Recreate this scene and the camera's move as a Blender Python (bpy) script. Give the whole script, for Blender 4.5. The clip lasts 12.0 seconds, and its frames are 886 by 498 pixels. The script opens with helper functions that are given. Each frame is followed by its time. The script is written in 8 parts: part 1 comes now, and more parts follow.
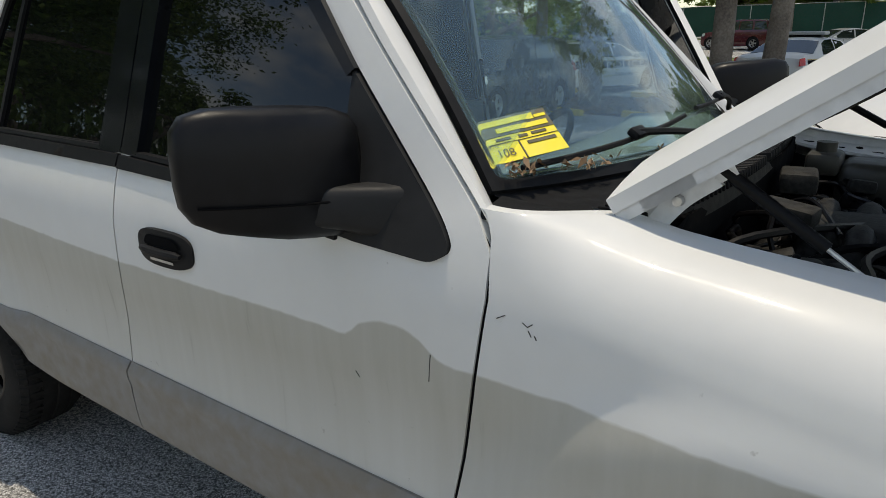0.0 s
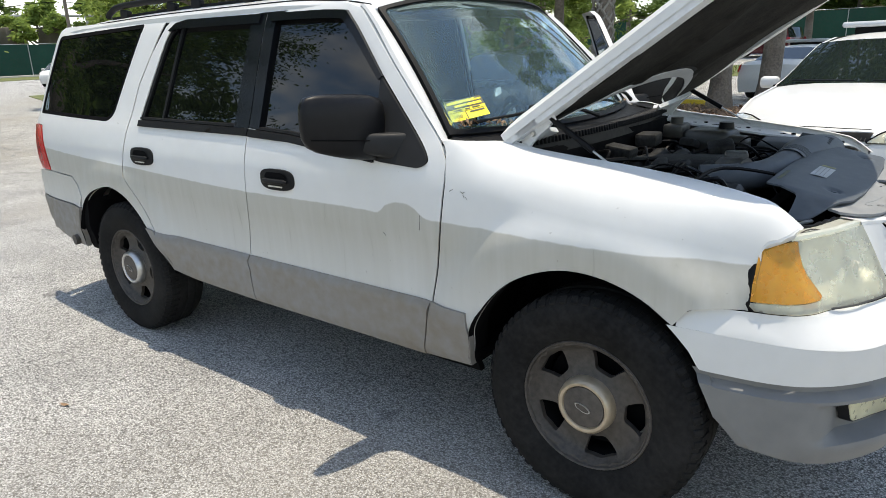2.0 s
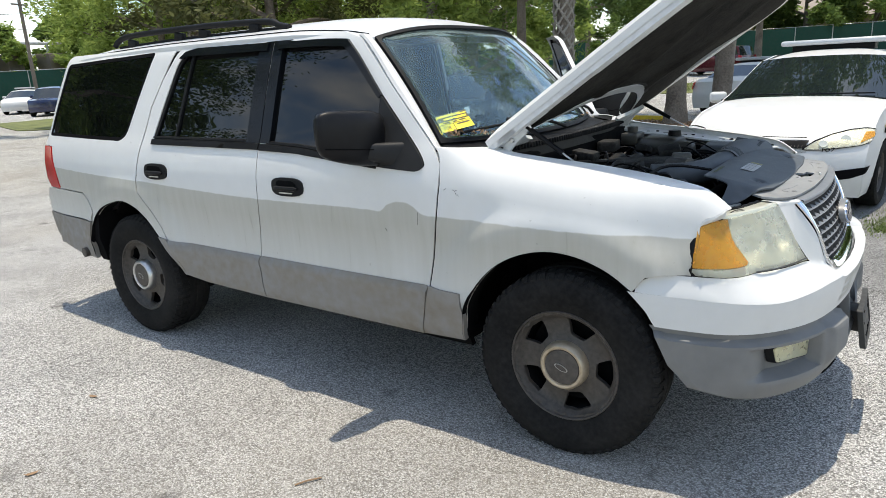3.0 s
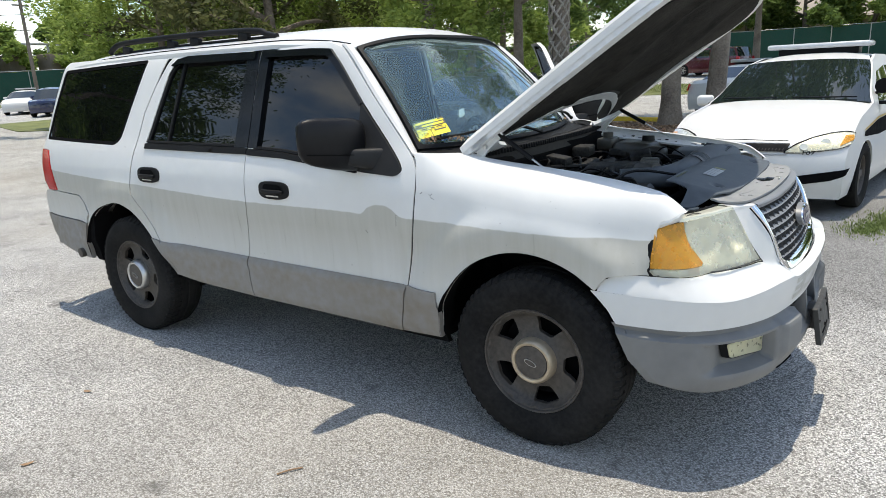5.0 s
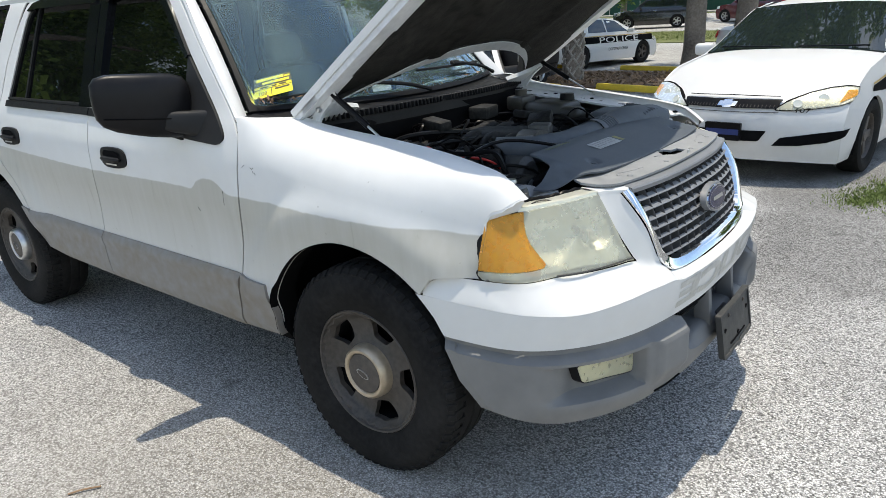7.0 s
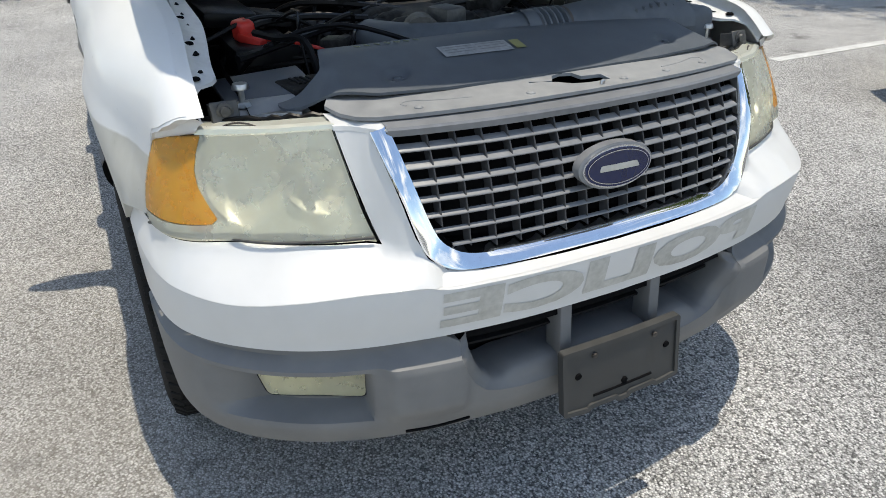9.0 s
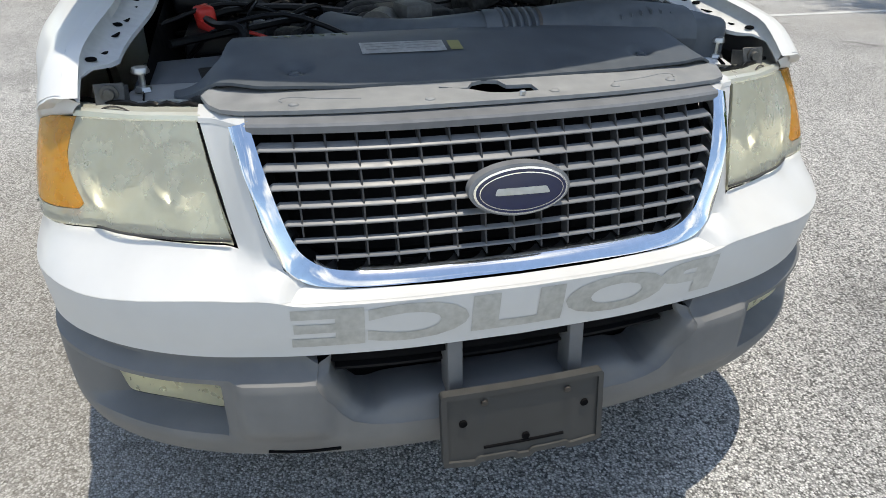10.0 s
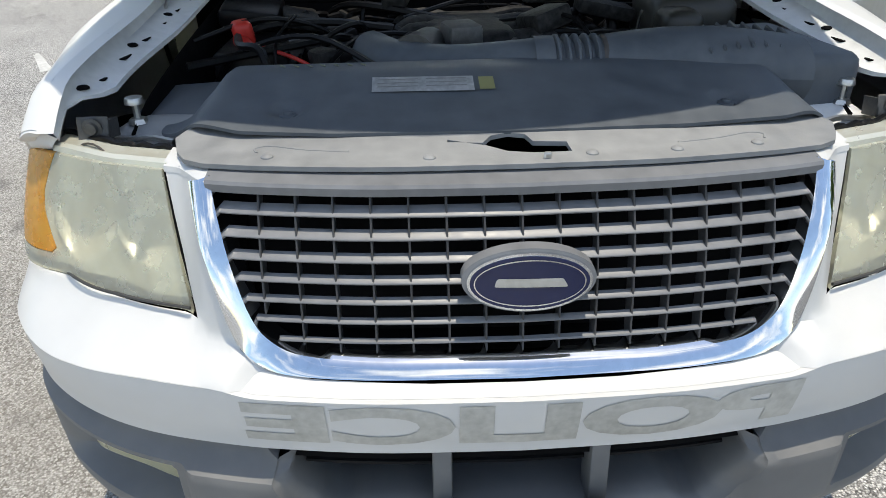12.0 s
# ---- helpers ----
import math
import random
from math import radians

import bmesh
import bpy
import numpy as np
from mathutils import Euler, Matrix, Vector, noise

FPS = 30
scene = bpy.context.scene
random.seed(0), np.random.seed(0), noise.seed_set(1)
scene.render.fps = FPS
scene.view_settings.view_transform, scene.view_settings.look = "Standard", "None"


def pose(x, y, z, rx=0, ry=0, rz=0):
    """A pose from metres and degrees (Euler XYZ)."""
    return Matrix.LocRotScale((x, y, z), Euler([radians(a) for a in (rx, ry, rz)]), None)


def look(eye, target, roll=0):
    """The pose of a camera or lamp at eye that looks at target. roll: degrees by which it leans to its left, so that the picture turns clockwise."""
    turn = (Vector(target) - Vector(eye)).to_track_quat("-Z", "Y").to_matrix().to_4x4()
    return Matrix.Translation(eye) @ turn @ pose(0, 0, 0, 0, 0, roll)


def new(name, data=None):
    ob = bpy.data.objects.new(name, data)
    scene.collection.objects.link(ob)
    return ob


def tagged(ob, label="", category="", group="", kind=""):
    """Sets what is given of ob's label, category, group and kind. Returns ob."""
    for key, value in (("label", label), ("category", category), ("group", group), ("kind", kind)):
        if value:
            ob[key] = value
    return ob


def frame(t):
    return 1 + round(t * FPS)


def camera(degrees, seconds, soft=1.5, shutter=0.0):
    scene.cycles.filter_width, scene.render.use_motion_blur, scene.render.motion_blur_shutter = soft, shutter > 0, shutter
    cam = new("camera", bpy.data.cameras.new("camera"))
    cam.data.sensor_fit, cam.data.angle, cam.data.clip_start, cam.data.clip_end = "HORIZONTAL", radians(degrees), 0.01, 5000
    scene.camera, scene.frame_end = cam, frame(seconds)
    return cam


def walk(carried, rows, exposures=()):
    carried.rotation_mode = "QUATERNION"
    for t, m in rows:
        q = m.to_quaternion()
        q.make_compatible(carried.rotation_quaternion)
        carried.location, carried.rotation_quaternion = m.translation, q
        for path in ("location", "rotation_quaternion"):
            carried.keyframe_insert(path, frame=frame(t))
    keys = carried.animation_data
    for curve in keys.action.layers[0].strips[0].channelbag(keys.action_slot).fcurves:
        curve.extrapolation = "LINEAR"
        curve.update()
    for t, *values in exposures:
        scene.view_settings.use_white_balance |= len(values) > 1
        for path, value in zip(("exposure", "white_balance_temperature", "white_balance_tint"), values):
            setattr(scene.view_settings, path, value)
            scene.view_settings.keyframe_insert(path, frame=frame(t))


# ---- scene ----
cam = camera(67.0, 12.0, 0.8)
PATH = [
    (0, (0.013, -1.923, 1.587), (-1.038, -0.447, 1.014), -0.80),
    (0.5, (0.295, -2.162, 1.593), (-0.877, -0.774, 1.038), -2.60),
    (1, (0.483, -2.486, 1.587), (-0.668, -1.068, 1.064), -3.40),
    (1.5, (0.703, -2.711, 1.604), (-0.459, -1.303, 1.078), -3.50),
    (2, (0.938, -2.928, 1.613), (-0.185, -1.492, 1.077), -2.10),
    (2.5, (1.049, -3.178, 1.598), (-0.061, -1.709, 1.127), -3.10),
    (3, (1.119, -3.367, 1.616), (0.061, -1.865, 1.132), -2.90),
    (3.5, (1.278, -3.405, 1.616), (0.210, -1.907, 1.140), -2.30),
    (5.3, (1.299, -3.418, 1.654), (0.186, -1.836, 1.144), -3.2),
    (5.5, (1.333, -3.388, 1.625), (0.199, -1.819, 1.124), -4.1),
    (6, (1.467, -3.195, 1.611), (0.205, -1.719, 1.133), -5.0),
    (6.5, (1.635, -2.88, 1.606), (0.35, -1.447, 1.062), -4.2),
    (7, (1.627, -2.496, 1.606), (0.443, -1.018, 0.962), -3.1),
    (7.5, (1.756, -2.067, 1.580), (0.546, -0.752, 0.934), -3.16),
    (7.7, (1.780, -1.919, 1.580), (0.598, -0.633, 0.833), -1.06),
    (9.3, (2.009, -0.786, 1.476), (0.557, -0.180, 0.600), -0.65),
    (9.5, (2.013, -0.672, 1.462), (0.535, -0.133, 0.588), -0.81),
    (10, (2.034, -0.444, 1.458), (0.508, -0.038, 0.595), 0.40),
    (10.5, (2.138, -0.242, 1.475), (0.575, -0.037, 0.606), 1.70),
    (11, (2.166, -0.139, 1.490), (0.598, 0.029, 0.621), 0.08),
    (11.5, (2.084, -0.122, 1.503), (0.540, -0.042, 0.582), -1.94),
    (12, (1.779, -0.159, 1.487), (0.216, -0.099, 0.597), -0.92),
]
walk(cam, [(t, look(eye, target, roll)) for t, eye, target, roll in PATH], exposures=[(0, -0.26, 7700, 8), (0.6, 0.02, 7700, 8), (1.5, 0.42, 7500, 8), (3.5, 0.45, 7250, 8), (7.0, 0.42, 7150, 8), (7.6, 0.36, 7150, 8), (9.4, 0.22, 7150, 8), (12, 0.27, 7200, 8)])

# ---- world and sun ----
SUN_WAY = Vector((0.03, -0.095, -1.0)).normalized()
world = bpy.data.worlds.new("sky")
scene.world = world
world.use_nodes = True
wn, wl = world.node_tree.nodes, world.node_tree.links
sky = wn.new("ShaderNodeTexSky")
sky.sky_type = "NISHITA"
sky.sun_disc = False
sky.sun_elevation = math.asin(-SUN_WAY.z)
sky.sun_rotation = math.atan2(-SUN_WAY.x, -SUN_WAY.y)
sky.air_density, sky.dust_density, sky.ozone_density = 1.0, 0.4, 2.0
way = wn.new("ShaderNodeTexCoord")
puffs = wn.new("ShaderNodeTexNoise")
puffs.inputs["Scale"].default_value = 2.6
puffs.inputs["Detail"].default_value = 7
puffs.inputs["Roughness"].default_value = 0.55
cover = wn.new("ShaderNodeValToRGB")
cover.color_ramp.elements[0].position, cover.color_ramp.elements[1].position = 0.49, 0.66
flat = wn.new("ShaderNodeMapping")
flat.inputs["Scale"].default_value = (1, 1, 2.2)
flat.inputs["Location"].default_value = (0.9, 5.2, 2.3)
wl.new(way.outputs["Generated"], flat.inputs[0])
wl.new(flat.outputs[0], puffs.inputs["Vector"])
wl.new(puffs.outputs[0], cover.inputs[0])
mix = wn.new("ShaderNodeMixRGB")
mix.inputs[2].default_value = (6.2, 6.45, 6.8, 1)
wl.new(cover.outputs[0], mix.inputs[0])
wl.new(sky.outputs[0], mix.inputs[1])
wl.new(mix.outputs[0], wn["Background"].inputs[0])
wn["Background"].inputs[1].default_value = 0.20
sun = new("sun", bpy.data.lights.new("sun", "SUN"))
sun.data.energy, sun.data.angle, sun.data.color = 3.2, radians(0.55), (1.0, 0.955, 0.885)
sun.matrix_world = look((0, 0, 30), Vector((0, 0, 30)) + SUN_WAY)


# ---- materials ----
def surface(name, base, rough=0.5, metal=0.0, scale=9.0, amount=0.12, bump=0.0, bump_scale=80.0, coat=0.0, glass=0.0, island=0.0, other=None, ior=1.5, spec=0.5):
    """A procedural material: colour varied at two sizes, uneven gloss, fine relief."""
    m = bpy.data.materials.new(name)
    m.use_nodes = True
    n, l = m.node_tree.nodes, m.node_tree.links
    b = n["Principled BSDF"]
    b.inputs["Roughness"].default_value, b.inputs["Metallic"].default_value = rough, metal
    b.inputs["Coat Weight"].default_value, b.inputs["Coat Roughness"].default_value = coat, 0.06
    b.inputs["Transmission Weight"].default_value, b.inputs["IOR"].default_value = glass, ior
    b.inputs["Specular IOR Level"].default_value = spec
    c = n.new("ShaderNodeTexCoord")
    big, small = n.new("ShaderNodeTexNoise"), n.new("ShaderNodeTexNoise")
    big.inputs["Scale"].default_value, small.inputs["Scale"].default_value = scale * 0.22, scale * 2.3
    big.inputs["Detail"].default_value = small.inputs["Detail"].default_value = 5
    l.new(c.outputs["Object"], big.inputs["Vector"])
    l.new(c.outputs["Object"], small.inputs["Vector"])
    total = n.new("ShaderNodeMath")
    total.operation = "ADD"
    l.new(big.outputs[0], total.inputs[0])
    l.new(small.outputs[0], total.inputs[1])
    last = total
    if island:
        geo = n.new("ShaderNodeNewGeometry")
        spread = n.new("ShaderNodeMath")
        spread.operation, spread.inputs[1].default_value = "MULTIPLY_ADD", island
        l.new(geo.outputs["Random Per Island"], spread.inputs[0])
        l.new(total.outputs[0], spread.inputs[2])
        last = spread
    ramp = n.new("ShaderNodeMapRange")
    ramp.inputs[1].default_value, ramp.inputs[2].default_value = 0.7, 1.3 + island
    l.new(last.outputs[0], ramp.inputs[0])
    blend = n.new("ShaderNodeMixRGB")
    blend.inputs[1].default_value = (*[v * (1 - amount) for v in base], 1)
    blend.inputs[2].default_value = (*(other or [min(v * (1 + amount), 1) for v in base]), 1)
    l.new(ramp.outputs[0], blend.inputs[0])
    l.new(blend.outputs[0], b.inputs["Base Color"])
    if rough > 0.04:
        gloss = n.new("ShaderNodeMapRange")
        gloss.inputs[1].default_value, gloss.inputs[2].default_value = 0.3, 0.7
        gloss.inputs[3].default_value, gloss.inputs[4].default_value = rough * 0.85, min(rough * 1.15, 1)
        l.new(small.outputs[0], gloss.inputs[0])
        l.new(gloss.outputs[0], b.inputs["Roughness"])
    if bump:
        grain, relief = n.new("ShaderNodeTexNoise"), n.new("ShaderNodeBump")
        grain.inputs["Scale"].default_value, grain.inputs["Detail"].default_value = bump_scale, 4
        relief.inputs["Strength"].default_value, relief.inputs["Distance"].default_value = bump, 0.6 / bump_scale
        l.new(c.outputs["Object"], grain.inputs["Vector"])
        l.new(grain.outputs[0], relief.inputs["Height"])
        l.new(relief.outputs[0], b.inputs["Normal"])
    return m


def worn_paint(name):
    """White car paint; below the old stripe's edge a film of dull residue with streaks."""
    m = surface(name, (0.675, 0.675, 0.66), 0.44, coat=0.3, amount=0.03, scale=5, bump=0.015, bump_scale=9, spec=0.22)
    n, l = m.node_tree.nodes, m.node_tree.links
    b = n["Principled BSDF"]
    clean = b.inputs["Base Color"].links[0].from_socket
    c = n.new("ShaderNodeTexCoord")
    xyz = n.new("ShaderNodeSeparateXYZ")
    l.new(c.outputs["Object"], xyz.inputs[0])
    # The height of the stripe's edge along the car.
    along = n.new("ShaderNodeMapRange")
    along.inputs[1].default_value, along.inputs[2].default_value = -4.2, 0.8
    l.new(xyz.outputs[0], along.inputs[0])
    edge = n.new("ShaderNodeFloatCurve")
    pts = edge.mapping.curves[0].points
    rows = [(-4.2, 1.10), (-3.4, 1.065), (-2.9, 1.048), (-2.45, 1.028), (-1.78, 1.005), (-1.45, 1.005), (-0.99, 1.005), (-0.905, 1.003), (-0.86, 1.033), (-0.77, 1.055), (-0.71, 1.04), (-0.645, 1.002), (-0.58, 1.0), (0.0, 0.995), (0.8, 0.98)]
    pts[0].location, pts[1].location = ((0, rows[0][1] - 0.6), (1, rows[-1][1] - 0.6))
    for x, z in rows[1:-1]:
        pts.new((x + 4.2) / 5.0, z - 0.6)
    edge.mapping.update()
    l.new(along.outputs[0], edge.inputs["Value"])
    wob = n.new("ShaderNodeTexNoise")
    wob.inputs["Scale"].default_value, wob.inputs["Detail"].default_value = 14, 6
    l.new(c.outputs["Object"], wob.inputs["Vector"])
    w2 = n.new("ShaderNodeMath")
    w2.operation, w2.inputs[1].default_value, w2.inputs[2].default_value = "MULTIPLY_ADD", 0.012, 0.594
    l.new(wob.outputs[0], w2.inputs[0])
    line = n.new("ShaderNodeMath")
    line.operation = "ADD"
    l.new(edge.outputs[0], line.inputs[0])
    l.new(w2.outputs[0], line.inputs[1])
    under = n.new("ShaderNodeMath")
    under.operation = "SUBTRACT"
    l.new(line.outputs[0], under.inputs[0])
    l.new(xyz.outputs[2], under.inputs[1])
    mask = n.new("ShaderNodeMapRange")
    mask.inputs[1].default_value, mask.inputs[2].default_value = 0.0, 0.006
    l.new(under.outputs[0], mask.inputs[0])
    fade = n.new("ShaderNodeMapRange")
    fade.inputs[1].default_value, fade.inputs[2].default_value, fade.inputs[3].default_value, fade.inputs[4].default_value = 0.10, 0.36, 1.0, 0.45
    l.new(under.outputs[0], fade.inputs[0])
    stretch = n.new("ShaderNodeMapping")
    stretch.inputs["Scale"].default_value = (30, 30, 1.8)
    l.new(c.outputs["Object"], stretch.inputs[0])
    streak = n.new("ShaderNodeTexNoise")
    streak.inputs["Scale"].default_value, streak.inputs["Detail"].default_value = 1.0, 6
    l.new(stretch.outputs[0], streak.inputs["Vector"])
    amount = n.new("ShaderNodeMapRange")
    amount.inputs[1].default_value, amount.inputs[2].default_value, amount.inputs[3].default_value, amount.inputs[4].default_value = 0.3, 0.72, 0.84, 1.0
    l.new(streak.outputs[0], amount.inputs[0])
    prod, prod2 = n.new("ShaderNodeMath"), n.new("ShaderNodeMath")
    prod.operation = prod2.operation = "MULTIPLY"
    l.new(mask.outputs[0], prod.inputs[0])
    l.new(fade.outputs[0], prod.inputs[1])
    l.new(prod.outputs[0], prod2.inputs[0])
    l.new(amount.outputs[0], prod2.inputs[1])
    dull = n.new("ShaderNodeMixRGB")
    dull.inputs[2].default_value = (0.43, 0.415, 0.365, 1)
    l.new(prod2.outputs[0], dull.inputs[0])
    l.new(clean, dull.inputs[1])
    # Small dark scuffs and splashes.
    specks = n.new("ShaderNodeTexNoise")
    specks.inputs["Scale"].default_value, specks.inputs["Detail"].default_value = 31, 8
    l.new(c.outputs["Object"], specks.inputs["Vector"])
    few = n.new("ShaderNodeMapRange")
    few.inputs[1].default_value, few.inputs[2].default_value = 0.715, 0.78
    l.new(specks.outputs[0], few.inputs[0])
    # Thin dark drips down the residue.
    drip = n.new("ShaderNodeMapRange")
    drip.inputs[1].default_value, drip.inputs[2].default_value = 0.66, 0.84
    l.new(streak.outputs[0], drip.inputs[0])
    drip2 = n.new("ShaderNodeMath")
    drip2.operation = "MULTIPLY"
    l.new(drip.outputs[0], drip2.inputs[0])
    l.new(prod.outputs[0], drip2.inputs[1])
    both = n.new("ShaderNodeMath")
    both.operation = "MAXIMUM"
    l.new(few.outputs[0], both.inputs[0])
    l.new(drip2.outputs[0], both.inputs[1])
    few2 = n.new("ShaderNodeMath")
    few2.operation, few2.inputs[1].default_value = "MULTIPLY", 0.5
    l.new(both.outputs[0], few2.inputs[0])
    dirt = n.new("ShaderNodeMixRGB")
    dirt.inputs[2].default_value = (0.16, 0.14, 0.11, 1)
    l.new(few2.outputs[0], dirt.inputs[0])
    l.new(dull.outputs[0], dirt.inputs[1])
    l.new(dirt.outputs[0], b.inputs["Base Color"])
    gloss = n.new("ShaderNodeMapRange")
    gloss.inputs[3].default_value, gloss.inputs[4].default_value = 0.28, 0.03
    l.new(prod2.outputs[0], gloss.inputs[0])
    l.new(gloss.outputs[0], b.inputs["Coat Weight"])
    return m


def asphalt_surface():
    """Sun-bleached asphalt: pale chips in a darker binder, oil stains, sandy wash."""
    m = bpy.data.materials.new("asphalt")
    m.use_nodes = True
    n, l = m.node_tree.nodes, m.node_tree.links
    b = n["Principled BSDF"]
    b.inputs["Roughness"].default_value = 0.9
    b.inputs["Specular IOR Level"].default_value = 0.3
    c = n.new("ShaderNodeTexCoord")

    def tex(kind, scale, detail=4):
        t = n.new(kind)
        t.inputs["Scale"].default_value = scale
        if kind == "ShaderNodeTexNoise":
            t.inputs["Detail"].default_value = detail
        l.new(c.outputs["Object"], t.inputs["Vector"])
        return t

    chips, fine, patch, wash = tex("ShaderNodeTexVoronoi", 150), tex("ShaderNodeTexNoise", 230, 3), tex("ShaderNodeTexNoise", 1.1, 6), tex("ShaderNodeTexNoise", 0.16, 5)
    hue = n.new("ShaderNodeSeparateColor")
    l.new(chips.outputs["Color"], hue.inputs[0])
    ramp = n.new("ShaderNodeValToRGB")
    e = ramp.color_ramp.elements
    e[0].position, e[0].color = 0.0, (0.12, 0.118, 0.114, 1)
    e[1].position, e[1].color = 1.0, (0.84, 0.83, 0.803, 1)
    mid = ramp.color_ramp.elements.new(0.45)
    mid.color = (0.50, 0.493, 0.476, 1)
    l.new(hue.outputs[0], ramp.inputs[0])
    gaps = n.new("ShaderNodeMapRange")
    gaps.inputs[1].default_value, gaps.inputs[2].default_value, gaps.inputs[3].default_value, gaps.inputs[4].default_value = 0.30, 0.75, 1.0, 0.42
    l.new(chips.outputs["Distance"], gaps.inputs[0])
    big = n.new("ShaderNodeMapRange")
    big.inputs[1].default_value, big.inputs[2].default_value, big.inputs[3].default_value, big.inputs[4].default_value = 0.3, 0.7, 0.82, 1.16
    l.new(patch.outputs[0], big.inputs[0])
    k = n.new("ShaderNodeMath")
    k.operation = "MULTIPLY"
    l.new(gaps.outputs[0], k.inputs[0])
    l.new(big.outputs[0], k.inputs[1])
    k2 = n.new("ShaderNodeVectorMath")
    k2.operation = "SCALE"
    l.new(ramp.outputs[0], k2.inputs[0])
    l.new(k.outputs[0], k2.inputs["Scale"])
    sandy = n.new("ShaderNodeMapRange")
    sandy.inputs[1].default_value, sandy.inputs[2].default_value, sandy.inputs[4].default_value = 0.50, 0.66, 0.55
    l.new(wash.outputs[0], sandy.inputs[0])
    sand = n.new("ShaderNodeMixRGB")
    sand.inputs[2].default_value = (0.30, 0.275, 0.235, 1)
    l.new(sandy.outputs[0], sand.inputs[0])
    l.new(k2.outputs[0], sand.inputs[1])
    oil = tex("ShaderNodeTexNoise", 2.7, 7)
    dark = n.new("ShaderNodeMapRange")
    dark.inputs[1].default_value, dark.inputs[2].default_value, dark.inputs[4].default_value = 0.64, 0.74, 0.6
    l.new(oil.outputs[0], dark.inputs[0])
    stain = n.new("ShaderNodeMixRGB")
    stain.inputs[2].default_value = (0.07, 0.068, 0.065, 1)
    l.new(dark.outputs[0], stain.inputs[0])
    l.new(sand.outputs[0], stain.inputs[1])
    # A darker stretch of the lot beside the drive, set by position, with a ragged edge.
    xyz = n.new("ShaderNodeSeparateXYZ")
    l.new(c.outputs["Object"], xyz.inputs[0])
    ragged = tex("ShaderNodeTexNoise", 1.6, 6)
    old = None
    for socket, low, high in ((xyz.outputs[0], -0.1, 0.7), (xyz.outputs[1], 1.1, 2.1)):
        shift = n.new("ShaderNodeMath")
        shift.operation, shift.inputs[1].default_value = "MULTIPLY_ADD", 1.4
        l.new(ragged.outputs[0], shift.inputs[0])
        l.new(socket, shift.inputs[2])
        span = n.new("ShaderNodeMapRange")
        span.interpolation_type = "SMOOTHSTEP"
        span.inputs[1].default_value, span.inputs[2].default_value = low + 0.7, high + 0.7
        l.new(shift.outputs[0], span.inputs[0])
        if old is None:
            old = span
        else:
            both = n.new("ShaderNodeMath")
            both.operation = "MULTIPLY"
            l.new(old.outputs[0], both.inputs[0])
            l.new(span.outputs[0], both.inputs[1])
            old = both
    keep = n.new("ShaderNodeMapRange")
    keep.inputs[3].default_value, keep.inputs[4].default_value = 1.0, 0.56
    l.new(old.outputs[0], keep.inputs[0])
    toned = n.new("ShaderNodeVectorMath")
    toned.operation = "SCALE"
    l.new(stain.outputs[0], toned.inputs[0])
    l.new(keep.outputs[0], toned.inputs["Scale"])
    l.new(toned.outputs[0], b.inputs["Base Color"])
    relief = n.new("ShaderNodeBump")
    relief.inputs["Strength"].default_value, relief.inputs["Distance"].default_value = 0.9, 0.005
    relief.invert = True
    h = n.new("ShaderNodeMath")
    h.operation, h.inputs[1].default_value = "MULTIPLY_ADD", 1.0
    l.new(chips.outputs["Distance"], h.inputs[0])
    l.new(fine.outputs[0], h.inputs[2])
    l.new(h.outputs[0], relief.inputs["Height"])
    l.new(relief.outputs[0], b.inputs["Normal"])
    return m


PAINT = worn_paint("worn_white_paint")
WHITE = surface("white_paint", (0.625, 0.623, 0.608), 0.40, coat=0.3, amount=0.035, scale=6)
BRACKET = surface("dark_bracket_plastic", (0.042, 0.042, 0.040), 0.6, amount=0.2, scale=12, bump=0.2, bump_scale=600)
PRIMER = surface("dusty_white_paint", (0.62, 0.63, 0.63), 0.55, amount=0.12, scale=16, bump=0.05, bump_scale=40)
CLAD = surface("faded_grey_cladding", (0.275, 0.268, 0.262), 0.62, amount=0.12, scale=9, other=(0.215, 0.188, 0.155), bump=0.15, bump_scale=900)
BUMPER = surface("grey_bumper_plastic", (0.155, 0.156, 0.156), 0.6, amount=0.14, scale=6, other=(0.19, 0.188, 0.182), bump=0.2, bump_scale=900)
BLACK = surface("black_plastic", (0.006, 0.006, 0.0065), 0.34, amount=0.25, scale=14, spec=0.12, bump=0.18, bump_scale=1100)
SHELL = surface("black_mirror_shell", (0.007, 0.007, 0.008), 0.38, amount=0.25, scale=14, spec=0.20, bump=0.18, bump_scale=1100)
SAIL = surface("greyed_black_plastic", (0.018, 0.0185, 0.0195), 0.6, amount=0.25, scale=14, spec=0.25, bump=0.15, bump_scale=700)
TRIM = surface("weathered_black_trim", (0.012, 0.0122, 0.013), 0.5, spec=0.12, amount=0.3, scale=18, bump=0.1, bump_scale=500)
GLOSSY = surface("smoked_acrylic", (0.005, 0.006, 0.008), 0.12, amount=0.2, spec=0.22)
RUBBER = surface("tyre_rubber", (0.011, 0.011, 0.011), 0.85, spec=0.1, amount=0.3, scale=20, other=(0.026, 0.025, 0.024), bump=0.3, bump_scale=220)
STEEL = surface("dirty_painted_steel", (0.050, 0.045, 0.040), 0.6, metal=0.2, amount=0.35, scale=22, other=(0.10, 0.086, 0.075), bump=0.2, bump_scale=160)
ALLOY = surface("bare_metal", (0.52, 0.52, 0.51), 0.34, metal=0.9, amount=0.15, scale=30)
